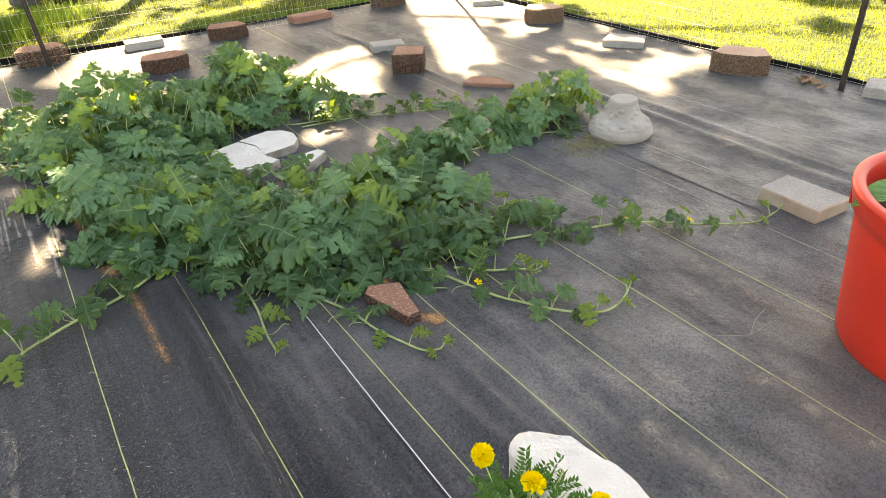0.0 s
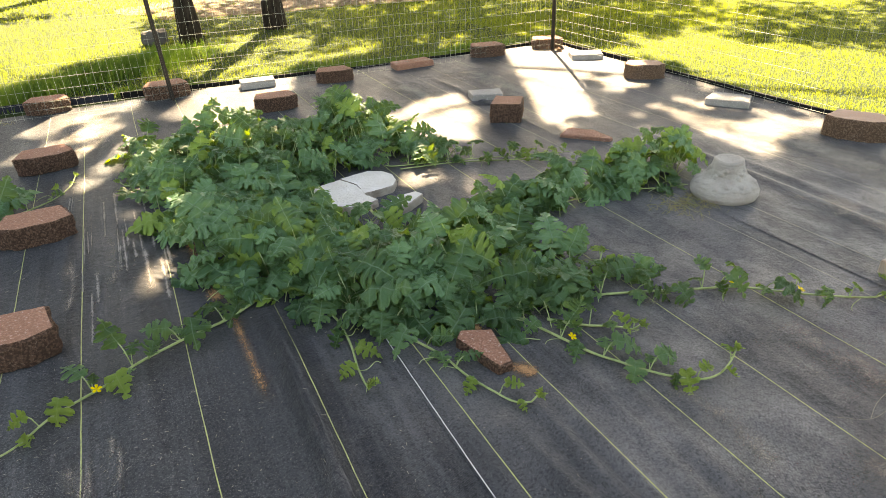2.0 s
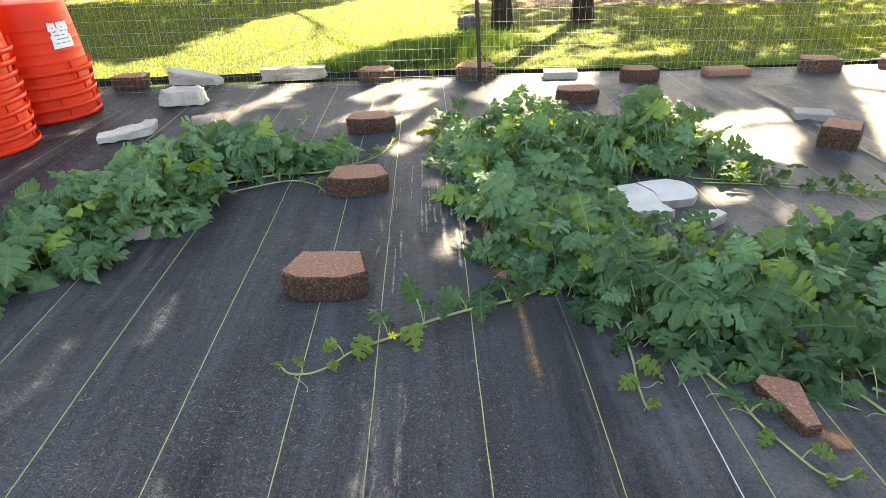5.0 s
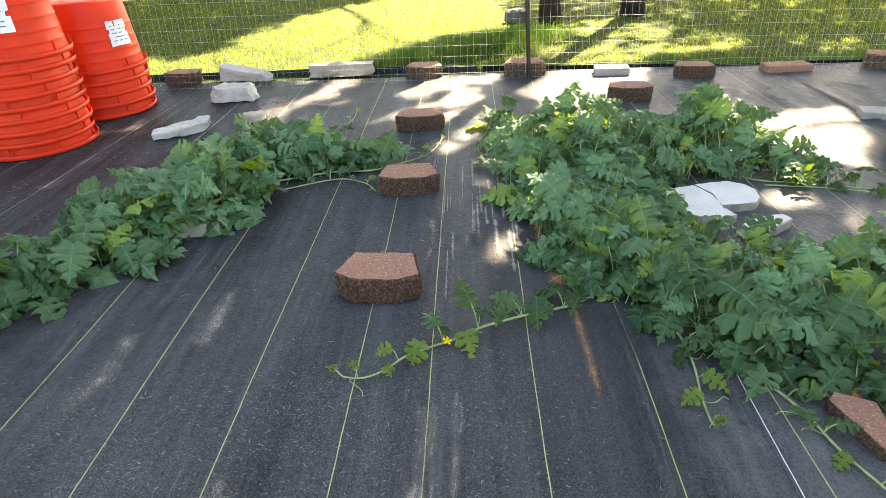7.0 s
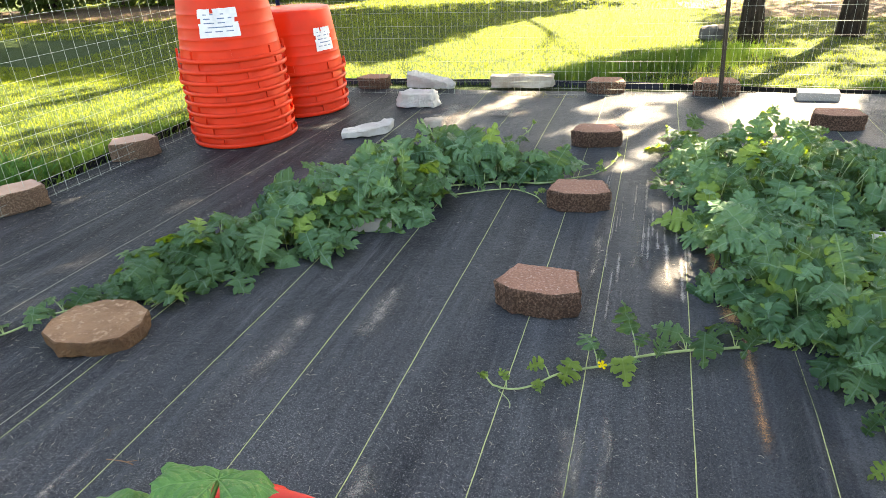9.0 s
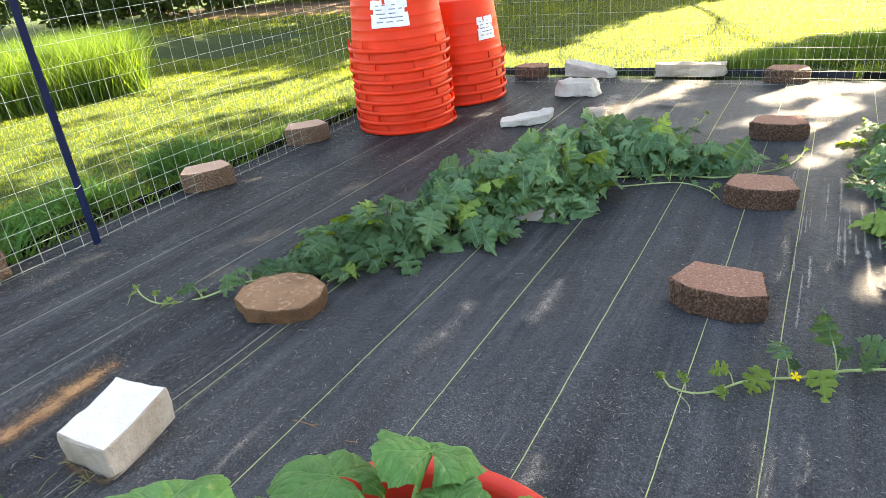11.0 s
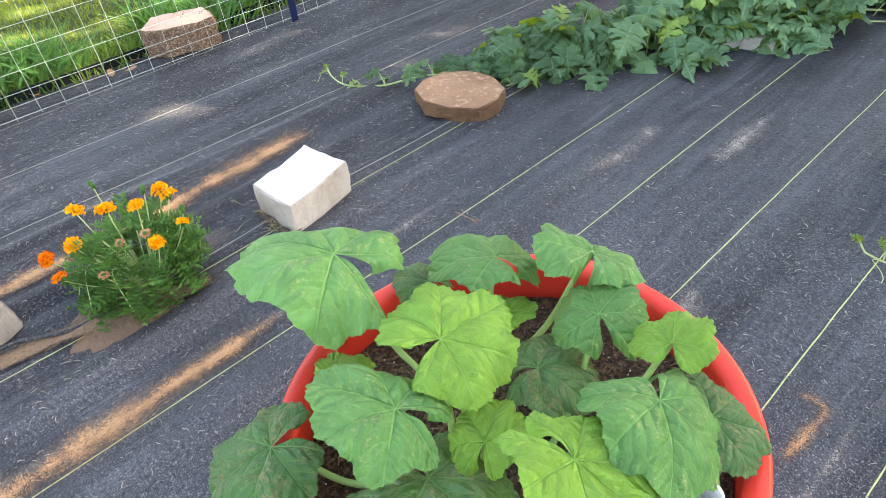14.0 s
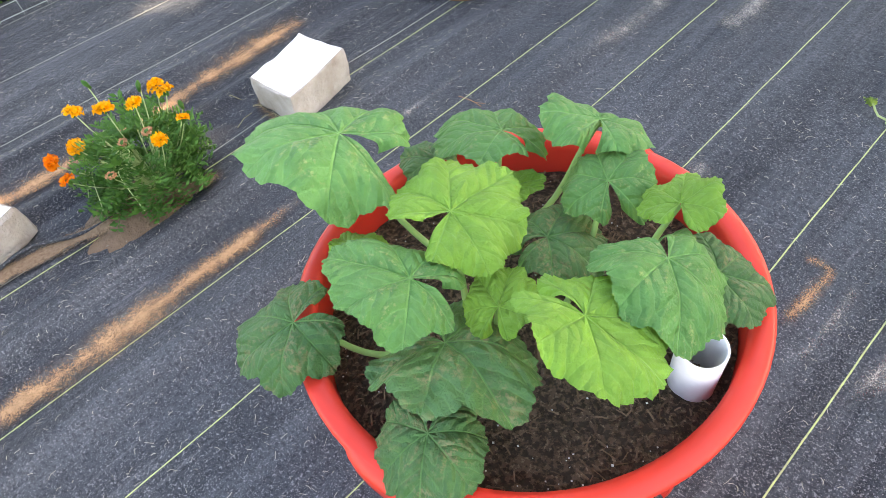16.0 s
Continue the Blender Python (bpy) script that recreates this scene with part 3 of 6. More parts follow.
for x, y, l, w in ((-0.03, 1.55, 0.5, 0.06), (0.02, 1.25, 0.4, 0.05), (-0.05, 2.75, 0.5, 0.05), (0.1, 2.9, 0.6, 0.06), (0.22, 2.62, 0.24, 0.09), (1.35, 1.9, 0.5, 0.13),
                   (1.75, 1.75, 0.4, 0.16), (1.5, 1.15, 0.6, 0.12), (1.7, 2.2, 0.4, 0.12), (-0.75, 2.2, 0.5, 0.13), (-0.5, 1.3, 0.5, 0.12),
                   (-1.0, 1.9, 0.5, 0.1), (2.0, 0.9, 1.2, 0.3), (1.7, 0.5, 1.0, 0.25), (2.5, 0.6, 1.4, 0.3), (2.9, 1.5, 1.4, 0.3), (1.35, 0.6, 0.8, 0.2), (3.5, 2.6, 2.2, 0.45), (3.55, 4.6, 1.7, 0.55), (2.85, 4.4, 1.7, 0.5), (2.2, 4.3, 1.6, 0.4), (0.0, 4.9, 1.2, 0.45), (-0.9, 5.1, 0.8, 0.5), (0.85, 5.0, 1.2, 0.5), (1.6, 4.7, 1.4, 0.5),
                   (-1.3, 4.8, 0.8, 0.3)):
    sand_patch("dust", [(x, y - l / 2), (x + 0.02, y), (x, y + l / 2)], w, SILT if y > 3.4 or x > 3.3 else DUST, "pale dust and dried soil lying on the black cloth")

scuffs = random.Random(17)
for k in range(26):
    x, y, l = scuffs.uniform(-0.08, 0.34), scuffs.uniform(2.45, 3.7), scuffs.uniform(0.20, 0.60)
    lean = scuffs.uniform(-0.004, 0.004)
    sand_patch("dust", [(x - lean, y - l / 2), (x, y), (x + lean, y + l / 2)], scuffs.uniform(0.008, 0.026), SCUFF, "pale scuff of dried silt along the weave of the cloth")

for k in range(12):
    x, y, l = scuffs.uniform(-0.08, 0.09), scuffs.uniform(1.0, 1.9), scuffs.uniform(0.12, 0.30)
    sand_patch("dust", [(x - 0.004, y - l / 2), (x + 0.006, y), (x, y + l / 2)], scuffs.uniform(0.020, 0.045), DUST, "pale scuff of dried silt along the weave of the cloth")

# ---------------------------------------------------------------- fence
FENCE_Z = [0.012, 0.06, 0.11, 0.19, 0.27, 0.36, 0.45, 0.54, 0.64, 0.74, 0.84, 0.94, 1.04, 1.14, 1.22]


def wire_panel(a, b, mat, thick, gap, sag=0.012):
    hp = Heap()
    a, b = Vector((*a, 0)), Vector((*b, 0))
    L, d = (b - a).length, (b - a).normalized()
    side = Vector((-d.y, d.x, 0))

    def at(s, z):
        return a + d * s + side * (sag * nz(s * 1.3, z * 2, a.x) + 0.006 * nz(s * 5, z * 6, a.y)) + Vector((0, 0, z + 0.012 * nz(s * 0.9, 0.2 * z, b.x + z)))

    for i in range(int(L / gap) + 1):
        s = i * gap
        hp.add(*tube([at(s, z) for z in (0.0, 0.15, 0.4, 0.7, 1.0, 1.22)], thick, 3))
    m = max(2, int(L / 0.3))
    for z in FENCE_Z:
        hp.add(*tube([at(L * k / m, z) + side * 0.0022 for k in range(m + 1)], thick * 1.05 if z < 1.1 else thick * 1.4, 3))
    return hp.mesh("wire_panel", mat)


def post_mesh(height, mat, w=0.030, studs=True):
    """A studded steel fence post: web, flange and studs."""
    hp = Heap()

    def box(x0, x1, y0, y1, z0, z1):
        v = [(x, y, z) for z in (z0, z1) for x, y in ((x0, y0), (x1, y0), (x1, y1), (x0, y1))]
        hp.add(v, [(3, 2, 1, 0), (4, 5, 6, 7), (0, 1, 5, 4), (1, 2, 6, 5), (2, 3, 7, 6), (3, 0, 4, 7)])

    box(-w / 2, w / 2, -0.003, 0.003, -0.05, height)
    box(-0.003, 0.003, 0.0032, 0.030, -0.05, height - 0.004)
    for k in range(int(height / 0.055) if studs else 0):
        box(-0.008, 0.008, -0.010, -0.0032, 0.04 + k * 0.055, 0.06 + k * 0.055)
    return hp.mesh("post", mat)


fence = holder("garden_fence", pose(0, 0, 0), "welded wire garden fence on steel posts round the bed", "fence")
FP = {"back_left": (-2.93, 5.44), "mid": (0.598, 5.475), "corner": (3.93, 5.36), "right": (3.975, 1.83), "right_near": (4.02, -1.7),
      "left": (-3.01, 1.95), "left_near": (-3.13, -1.4)}
for k, (p, q) in enumerate((("back_left", "mid"), ("mid", "corner"), ("corner", "right"), ("right", "right_near"), ("left", "back_left"), ("left_near", "left"))):
    off = 0.012
    a, b = Vector(FP[p]), Vector(FP[q])
    n = Vector((-(b - a).y, (b - a).x)).normalized() * (off if k in (0, 1, 2, 3) else -off)
    n = n if k < 2 else Vector((0.03, 0)) if k < 4 else Vector((-0.03, 0))
    part("wire_panel", wire_panel(a + n, b + n, WIRE_D if k < 4 else WIRE, 0.0009 if k < 4 else 0.0011, 0.10 if k == 5 else 0.05 if k < 2 else 0.082), fence, "galvanised welded wire mesh", kind="stuff")
for key, (x, y) in FP.items():
    dark = key in ("mid", "corner", "right", "right_near")
    lean = {"left": (0, 1.0), "mid": (0, 2.5), "right": (0, -1.0)}.get(key, (0, 0))
    part("post", post_mesh(1.5, POST if dark else POST_B, 0.030 if dark else 0.036, dark), fence, "dark green steel post" if dark else "navy blue steel post",
         pose(x, y, 0, lean[0], lean[1], {"left": 90, "left_near": 90, "right": -90, "right_near": -90}.get(key, 180)))
clip = tube(smooth_path([(-3.055, 1.90, 0.30), (-3.01, 1.915, 0.31), (-2.995, 1.94, 0.30), (-3.01, 1.97, 0.305), (-3.055, 1.99, 0.31)], 4), 0.0022, 5)
part("wire_tie", mesh("wire_tie", *clip, WIRE), fence, "twisted wire tie")


def edging(pts, h, mat, label, t=0.006):
    v, f = [], []
    path = smooth_path([(x, y, 0) for x, y in pts], 10)
    for i, p in enumerate(path):
        d = path[min(i + 1, len(path) - 1)] - path[max(i - 1, 0)]
        s = Vector((-d.y, d.x, 0)).normalized() * t
        hh = h * (1 + 0.3 * nz(p.x, p.y, 1.0, 2.0))
        o = s * (4 * nz(p.x, p.y, 7.0, 1.5))
        v += [p + o - s + Vector((0, 0, -0.03)), p + o - s * 2 + Vector((0, 0, hh)), p + o + Vector((0, 0, hh)), p + o + s + Vector((0, 0, -0.03))]
    for i in range(len(path) - 1):
        for k in range(4):
            a, b = i * 4 + k, i * 4 + (k + 1) % 4
            f.append((a, b, b + 4, a + 4))
    return tagged(new("lawn_edging", mesh("lawn_edging", v, f, mat)), label, "edging", kind="structure")


edging([(4.16, -2.5), (4.15, 1.0), (4.12, 3.0), (4.13, 4.6), (4.12, 5.62)], 0.040, EDGING, "turned-up black cloth edge against the lawn")
edging([(-3.34, -2.5), (-3.30, 1.2), (-3.24, 2.6), (-3.17, 4.0), (-3.08, 5.80)], 0.05, EDGING, "turned-up black cloth edge against the lawn")
edging([(-3.1, 5.86), (-2.0, 5.92), (-0.6, 5.90), (0.2, 5.86)], 0.032, TARP, "dark plastic edge against the lawn")
edging([(0.25, 5.86), (1.5, 5.72), (2.6, 5.66), (4.1, 5.72)], 0.03, EDGING, "turned-up black cloth edge against the lawn")

# ---------------------------------------------------------------- blocks and stones


def prism(outline, h, seed, rough=0.006, cuts=3, bev=0.006, side_mat=1, taper=0.0, tilt=(0, 0), freq=14, topamp=0.35, fine=False, saddle=0.0):
    """A rough block: an outline drawn up to a height, edges worn and faces uneven; saddle: how far the top's corners stand up."""
    bm = bmesh.new()
    low = [bm.verts.new((x, y, 0)) for x, y in outline]
    top = [bm.verts.new((x * (1 - taper), y * (1 - taper), h + x * tilt[0] + y * tilt[1])) for x, y in outline]
    n = len(outline)
    bm.faces.new(low[::-1]).material_index = side_mat
    bm.faces.new(top).material_index = 0
    for k in range(n):
        bm.faces.new((low[k], low[(k + 1) % n], top[(k + 1) % n], top[k])).material_index = side_mat
    bmesh.ops.bevel(bm, geom=bm.edges[:], offset=bev, segments=1, affect="EDGES")
    bmesh.ops.triangulate(bm, faces=[f for f in bm.faces if len(f.verts) > 4])
    long_edges = [e for e in bm.edges if e.calc_length() > 0.035]
    bmesh.ops.subdivide_edges(bm, edges=long_edges, cuts=cuts, use_grid_fill=True)
    if fine:
        bmesh.ops.subdivide_edges(bm, edges=[e for e in bm.edges if e.calc_length() > 0.020], cuts=2, use_grid_fill=True)
    bmesh.ops.triangulate(bm, faces=[f for f in bm.faces if len(f.verts) > 4])
    bm.normal_update()
    # Top and side tones go by which way a face points.
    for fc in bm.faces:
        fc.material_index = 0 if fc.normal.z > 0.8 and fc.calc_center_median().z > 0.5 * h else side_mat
    for v in bm.verts:
        k = topamp if v.co.z > h * 0.93 and abs(v.normal.z) > 0.8 else 1.0
        d = nz(v.co.x, v.co.y, v.co.z + seed * 3.7, freq) + 0.5 * nz(v.co.x, v.co.y, v.co.z + seed, freq * 2.7)
        v.co += v.normal * (d * rough * k)
        if saddle and v.co.z > h * 0.7:
            v.co.z += saddle * (abs(v.co.x * v.co.y) / (0.11 * 0.11) - 0.5)
        v.co.z = max(v.co.z, 0.0)
    return bm


HEX = [(0.110, 0.100), (-0.110, 0.100), (-0.152, -0.055), (-0.075, -0.100), (0.075, -0.100), (0.152, -0.055)]
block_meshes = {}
for key, mats in (("red", (BLOCK_TOP, BLOCK_SHADED_FACE)), ("tan", (BLOCK_TAN, BLOCK_TAN_SHADED))):
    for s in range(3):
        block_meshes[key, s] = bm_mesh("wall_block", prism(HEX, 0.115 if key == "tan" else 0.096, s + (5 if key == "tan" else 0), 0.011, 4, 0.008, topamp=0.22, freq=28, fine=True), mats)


def wall_block(x, y, rot, key="red", s=0, z=0.0, rx=0, ry=0, label="", scale=1.0):
    ob = new("wall_block", block_meshes[key, s])
    ob.matrix_basis = pose(x, y, z, rx, ry, rot) @ Matrix.Scale(scale, 4)
    return tagged(ob, label or "red concrete retaining wall block with a rough split face", "wall block", "wall blocks")


ON = "red concrete wall block with split face on black cloth"
FE = "red concrete wall block with split face by the fence"
FT = "faded tan-red concrete wall block at the foot of the fence"
wall_block(-0.200, 2.370, -4, "red", 0, 0.004, label=ON, scale=1.03)
wall_block(-0.170, 3.300, 3, "red", 1, 0.004, label="red concrete wall block beside a melon vine tip")
wall_block(-0.180, 4.290, 4, "red", 2, 0.004, label=ON)
wall_block(1.220, 4.810, -4, "red", 1, 0.004, label=ON)
wall_block(-0.230, 5.665, -2, "red", 1, 0.0, label=FE)
wall_block(0.575, 5.640, -2, "red", 2, 0.0, label="red concrete wall block behind a steel fence post", scale=1.1)
wall_block(1.825, 5.370, -8, "red", 0, 0.004, label=FE)
wall_block(3.310, 5.500, -16, "red", 1, 0.004, label=FE, scale=1.08)
wall_block(3.960, 5.505, -20, "red", 2, 0.0, label="red concrete wall block with dry leaves by the corner post")
wall_block(3.885, 4.085, -34, "tan", 1, 0.004, label=FT)
wall_block(3.895, 2.385, -62, "tan", 2, 0.004, label=FT, scale=1.05)
wall_block(-3.215, 1.435, 66, "tan", 0, 0.0, label=FT, scale=1.18)
wall_block(-3.085, 2.745, 54, "tan", 1, 0.0, label=FT)
wall_block(-3.075, 3.640, 48, "tan", 2, 0.0, label=FT)
wall_block(-3.060, 4.650, 60, "tan", 1, 0.0, label=FT)
wall_block(-2.225, 5.690, -2, "red", 0, 0.0, label=FE)


def slab(name, x, y, rot, outline, h, mat, label, category, seed=0, z=0.004, rough=0.004, bev=0.005, tilt=(0, 0), rx=0, ry=0, group="", freq=14, taper=0.0, side=None, topamp=0.5, cuts=3, fine=False, saddle=0.0):
    ob = new(name, bm_mesh(name, prism(outline, h, seed, rough, cuts, bev, 1 if side else 0, taper, tilt, freq, topamp, fine, saddle), (mat, side) if side else mat))
    ob.matrix_basis = pose(x, y, z, rx, ry, rot)
    return tagged(ob, label, category, group)


def box_outline(w, d, k=0.0, seed=0):
    r = random.Random(seed)
    pts = [(w / 2, d / 2), (-w / 2, d / 2), (-w / 2, -d / 2), (w / 2, -d / 2)]
    return [(a + r.uniform(-k, k), b + r.uniform(-k, k)) for a, b in pts]


def round_outline(rx, ry, n, k, seed):
    r = random.Random(seed)
    return [((rx * (1 + r.uniform(-k, k))) * math.cos(2 * math.pi * i / n), (ry * (1 + r.uniform(-k, k))) * math.sin(2 * math.pi * i / n)) for i in range(n)]


slab("wall_block", 2.46, 3.717, -38, box_outline(0.195, 0.21, 0.012, 31), 0.122, BLOCK_TOP, "short red concrete block with dry grass on its face", "wall block", 31, rough=0.012, bev=0.008, side=BLOCK_SHADED_FACE, topamp=0.3, freq=24, cuts=4, group="wall blocks")
slab("paver", 2.55, 5.46, 1, box_outline(0.35, 0.16, 0.01, 1), 0.055, BLOCK_TOP, "flat red concrete paver at the edge of the cloth", "paver", 1)
slab("paver", 2.575, 4.22, -22, box_outline(0.22, 0.15, 0.008, 2), 0.05, CONCRETE, "flat grey concrete paver on the cloth", "paver", 2)
slab("paver", 3.97, 4.90, -28, box_outline(0.28, 0.20, 0.01, 3), 0.05, CONCRETE, "flat grey concrete paver beside the fence", "paver", 3)
slab("paver", 3.845, 3.215, -58, box_outline(0.25, 0.20, 0.01, 4), 0.05, CONCRETE, "flat pale concrete paver beside the fence", "paver", 4)
slab("paver", 2.64, 3.14, -48, [(0.15, -0.03), (0.02, 0.08), (-0.13, 0.09), (-0.15, -0.05), (0.13, -0.06)], 0.030, BLOCK_TOP, "broken red concrete paver by the melon vines", "paver", 5)
slab("paver", 1.245, 5.525, -4, box_outline(0.26, 0.15, 0.006, 6), 0.06, CONCRETE, "grey concrete cap block with grooves, at the fence", "paver", 6)
slab("paver", 2.655, 1.262, -2, [(0.085, 0.125), (-0.085, 0.12), (-0.095, -0.115), (0.09, -0.125)], 0.062, CONCRETE, "pale grey concrete block at the tip of a melon vine", "paver", 7, side=TANSTONE)
slab("paver", -1.115, 2.892, 19, box_outline(0.25, 0.17, 0.01, 8), 0.055, CAST, "grey concrete paver under the melon leaves", "paver", 8)
slab("paver", 4.10, 1.62, -70, box_outline(0.26, 0.18, 0.01, 9), 0.06, CONCRETE, "flat pale concrete paver beside a fence post", "paver", 9)
slab("paver", 1.125, 1.640, 0, [(0.058, 0.075), (-0.035, 0.12), (-0.068, 0.085), (-0.02, -0.10), (0.028, -0.098)], 0.036, BLOCK_TOP, "broken red concrete paver lying askew among melon vines", "paver", 10, z=0.003, side=BLOCK_SHADED_FACE, tilt=(0.0, 0.0))

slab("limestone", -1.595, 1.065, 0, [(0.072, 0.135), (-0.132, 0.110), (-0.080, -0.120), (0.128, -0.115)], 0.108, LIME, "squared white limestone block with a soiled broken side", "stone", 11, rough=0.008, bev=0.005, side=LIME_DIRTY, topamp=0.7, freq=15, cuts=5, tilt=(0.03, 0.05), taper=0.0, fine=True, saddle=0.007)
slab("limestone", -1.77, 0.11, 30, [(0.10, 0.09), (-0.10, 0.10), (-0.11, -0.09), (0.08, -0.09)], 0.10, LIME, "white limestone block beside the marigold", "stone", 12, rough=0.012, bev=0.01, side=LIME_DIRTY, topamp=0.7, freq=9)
slab("limestone", -1.61, 5.10, 3, [(0.175, 0.03), (0.10, 0.11), (-0.11, 0.10), (-0.18, -0.02), (-0.13, -0.10), (0.14, -0.09)], 0.105, LIME_SHADED, "rough white limestone on the cloth near the fence", "stone", 13, rough=0.020, bev=0.006, topamp=0.9, freq=15, taper=0.16, cuts=4)
slab("limestone", -1.72, 5.72, -15, [(0.24, 0.02), (0.10, 0.08), (-0.20, 0.09), (-0.25, 0.0), (-0.20, -0.07), (0.05, -0.08), (0.20, -0.05)], 0.09, LIME_SHADED, "long white limestone lying along the fence", "stone", 14, rough=0.020, bev=0.006, topamp=0.8, freq=13, cuts=4, tilt=(-0.12, 0))
slab("limestone", -0.925, 5.79, 3, [(0.26, 0.06), (-0.26, 0.07), (-0.26, -0.06), (0.25, -0.06)], 0.095, LIME_DIRTY, "long flat limestone lying along the fence", "stone", 15, rough=0.018, bev=0.006, topamp=0.7, freq=13, cuts=4)
slab("limestone", -1.69, 4.29, 40, [(0.19, 0.04), (0.05, 0.075), (-0.16, 0.06), (-0.20, -0.03), (-0.06, -0.065), (0.14, -0.05)], 0.055, LIME_SHADED, "flat white limestone behind the melon leaves", "stone", 16, rough=0.018, bev=0.005, topamp=0.8, freq=13, cuts=4, tilt=(0.05, 0.05))
slab("limestone", -1.30, 4.52, 10, round_outline(0.09, 0.07, 7, 0.15, 3), 0.06, LIME_DIRTY, "small limestone behind the melon leaves", "stone", 17, rough=0.014, bev=0.010, topamp=1.0, freq=10)
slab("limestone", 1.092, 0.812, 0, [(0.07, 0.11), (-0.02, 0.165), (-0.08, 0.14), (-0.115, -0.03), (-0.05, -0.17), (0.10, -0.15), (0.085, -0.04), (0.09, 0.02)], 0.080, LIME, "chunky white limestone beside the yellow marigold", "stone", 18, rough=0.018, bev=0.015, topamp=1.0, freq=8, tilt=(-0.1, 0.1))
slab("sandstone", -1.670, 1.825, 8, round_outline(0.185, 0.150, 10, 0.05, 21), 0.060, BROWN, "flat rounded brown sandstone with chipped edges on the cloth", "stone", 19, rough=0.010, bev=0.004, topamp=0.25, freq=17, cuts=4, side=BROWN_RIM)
slab("fieldstone", 0.70, 8.30, 0, round_outline(0.14, 0.11, 9, 0.15, 5), 0.16, FIELD, "grey fieldstone in the long grass beyond the fence", "stone", 22, z=-0.03, rough=0.03, bev=0.03, topamp=1.0, freq=5)

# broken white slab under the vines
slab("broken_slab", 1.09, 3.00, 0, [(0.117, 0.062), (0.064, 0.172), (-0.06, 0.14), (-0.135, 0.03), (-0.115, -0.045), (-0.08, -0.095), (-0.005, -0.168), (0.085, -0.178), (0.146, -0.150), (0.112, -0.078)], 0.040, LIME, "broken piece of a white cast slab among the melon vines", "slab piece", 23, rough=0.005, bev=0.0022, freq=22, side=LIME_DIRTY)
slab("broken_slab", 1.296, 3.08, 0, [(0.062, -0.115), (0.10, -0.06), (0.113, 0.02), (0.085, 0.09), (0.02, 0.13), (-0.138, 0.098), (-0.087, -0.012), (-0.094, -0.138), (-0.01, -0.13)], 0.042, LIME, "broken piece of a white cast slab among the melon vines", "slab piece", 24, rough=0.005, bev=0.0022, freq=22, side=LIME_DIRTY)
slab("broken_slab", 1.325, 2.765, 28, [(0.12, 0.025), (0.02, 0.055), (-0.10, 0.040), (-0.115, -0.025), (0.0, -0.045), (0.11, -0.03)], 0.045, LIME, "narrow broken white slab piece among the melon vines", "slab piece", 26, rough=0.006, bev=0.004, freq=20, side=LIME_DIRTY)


def birdbath_foot():
    prof = [(0.0, 0.0), (0.118, 0.0), (0.140, 0.010), (0.149, 0.032), (0.147, 0.055), (0.137, 0.076), (0.117, 0.095), (0.096, 0.110), (0.081, 0.126),
            (0.074, 0.148), (0.069, 0.178), (0.064, 0.206), (0.058, 0.212), (0.0, 0.203)]
    fine = []
    for (r0, z0), (r1, z1) in zip(prof, prof[1:]):
        for s in range(6):
            fine.append((r0 + (r1 - r0) * s / 6, z0 + (z1 - z0) * s / 6))
    fine.append(prof[-1])
    v, f = lathe(fine, 120)
    # raised leaves of a vine that winds round the shoulder and climbs the neck
    leaves = [(2 * math.pi * k / 17 + 0.1 * math.sin(5 * k), 0.088 + 0.011 * (k % 2), 0.014, 0.010) for k in range(17)]
    leaves += [(0.5 + 2 * math.pi * k / 5 + 0.25 * (j - 1), 0.128 + 0.017 * j, 0.012, 0.010) for k in range(5) for j in range(3)]
    out = []
    for x, y, z in v:
        a, r = math.atan2(y, x), math.hypot(x, y)
        relief = 0.0
        if 0.07 < z < 0.19 and r > 0.05:
            for la, lz, w, h in leaves:
                d = math.atan2(math.sin(a - la), math.cos(a - la)) * r / w
                e = (z - lz) / h
                q = d * d + e * e
                if q < 3:
                    relief = max(relief, 0.0095 * math.exp(-q * q * q))
            relief = max(relief, 0.0035 * math.exp(-((z - 0.082 - 0.006 * math.sin(9 * a)) / 0.004) ** 2))
        chip = 0.014 * max(0.0, nz(x, y, z, 12) + 0.05) if z > 0.190 else 0.0
        k = (r + relief + 0.0015 * nz(x, y, z, 40)) / r if r > 1e-4 else 1
        out.append((x * k, y * k, z - chip))
    ob = new("birdbath_pedestal", mesh("birdbath_pedestal", out, f, CAST, True))
    ob.matrix_basis = pose(2.665, 2.165, 0.003, 0, 0, 30) @ Matrix.Diagonal((1.0, 1.0, 0.86, 1))
    return tagged(ob, "weathered cast concrete birdbath foot with raised leaf relief", "pedestal")


birdbath_foot()

# ---------------------------------------------------------------- tubs


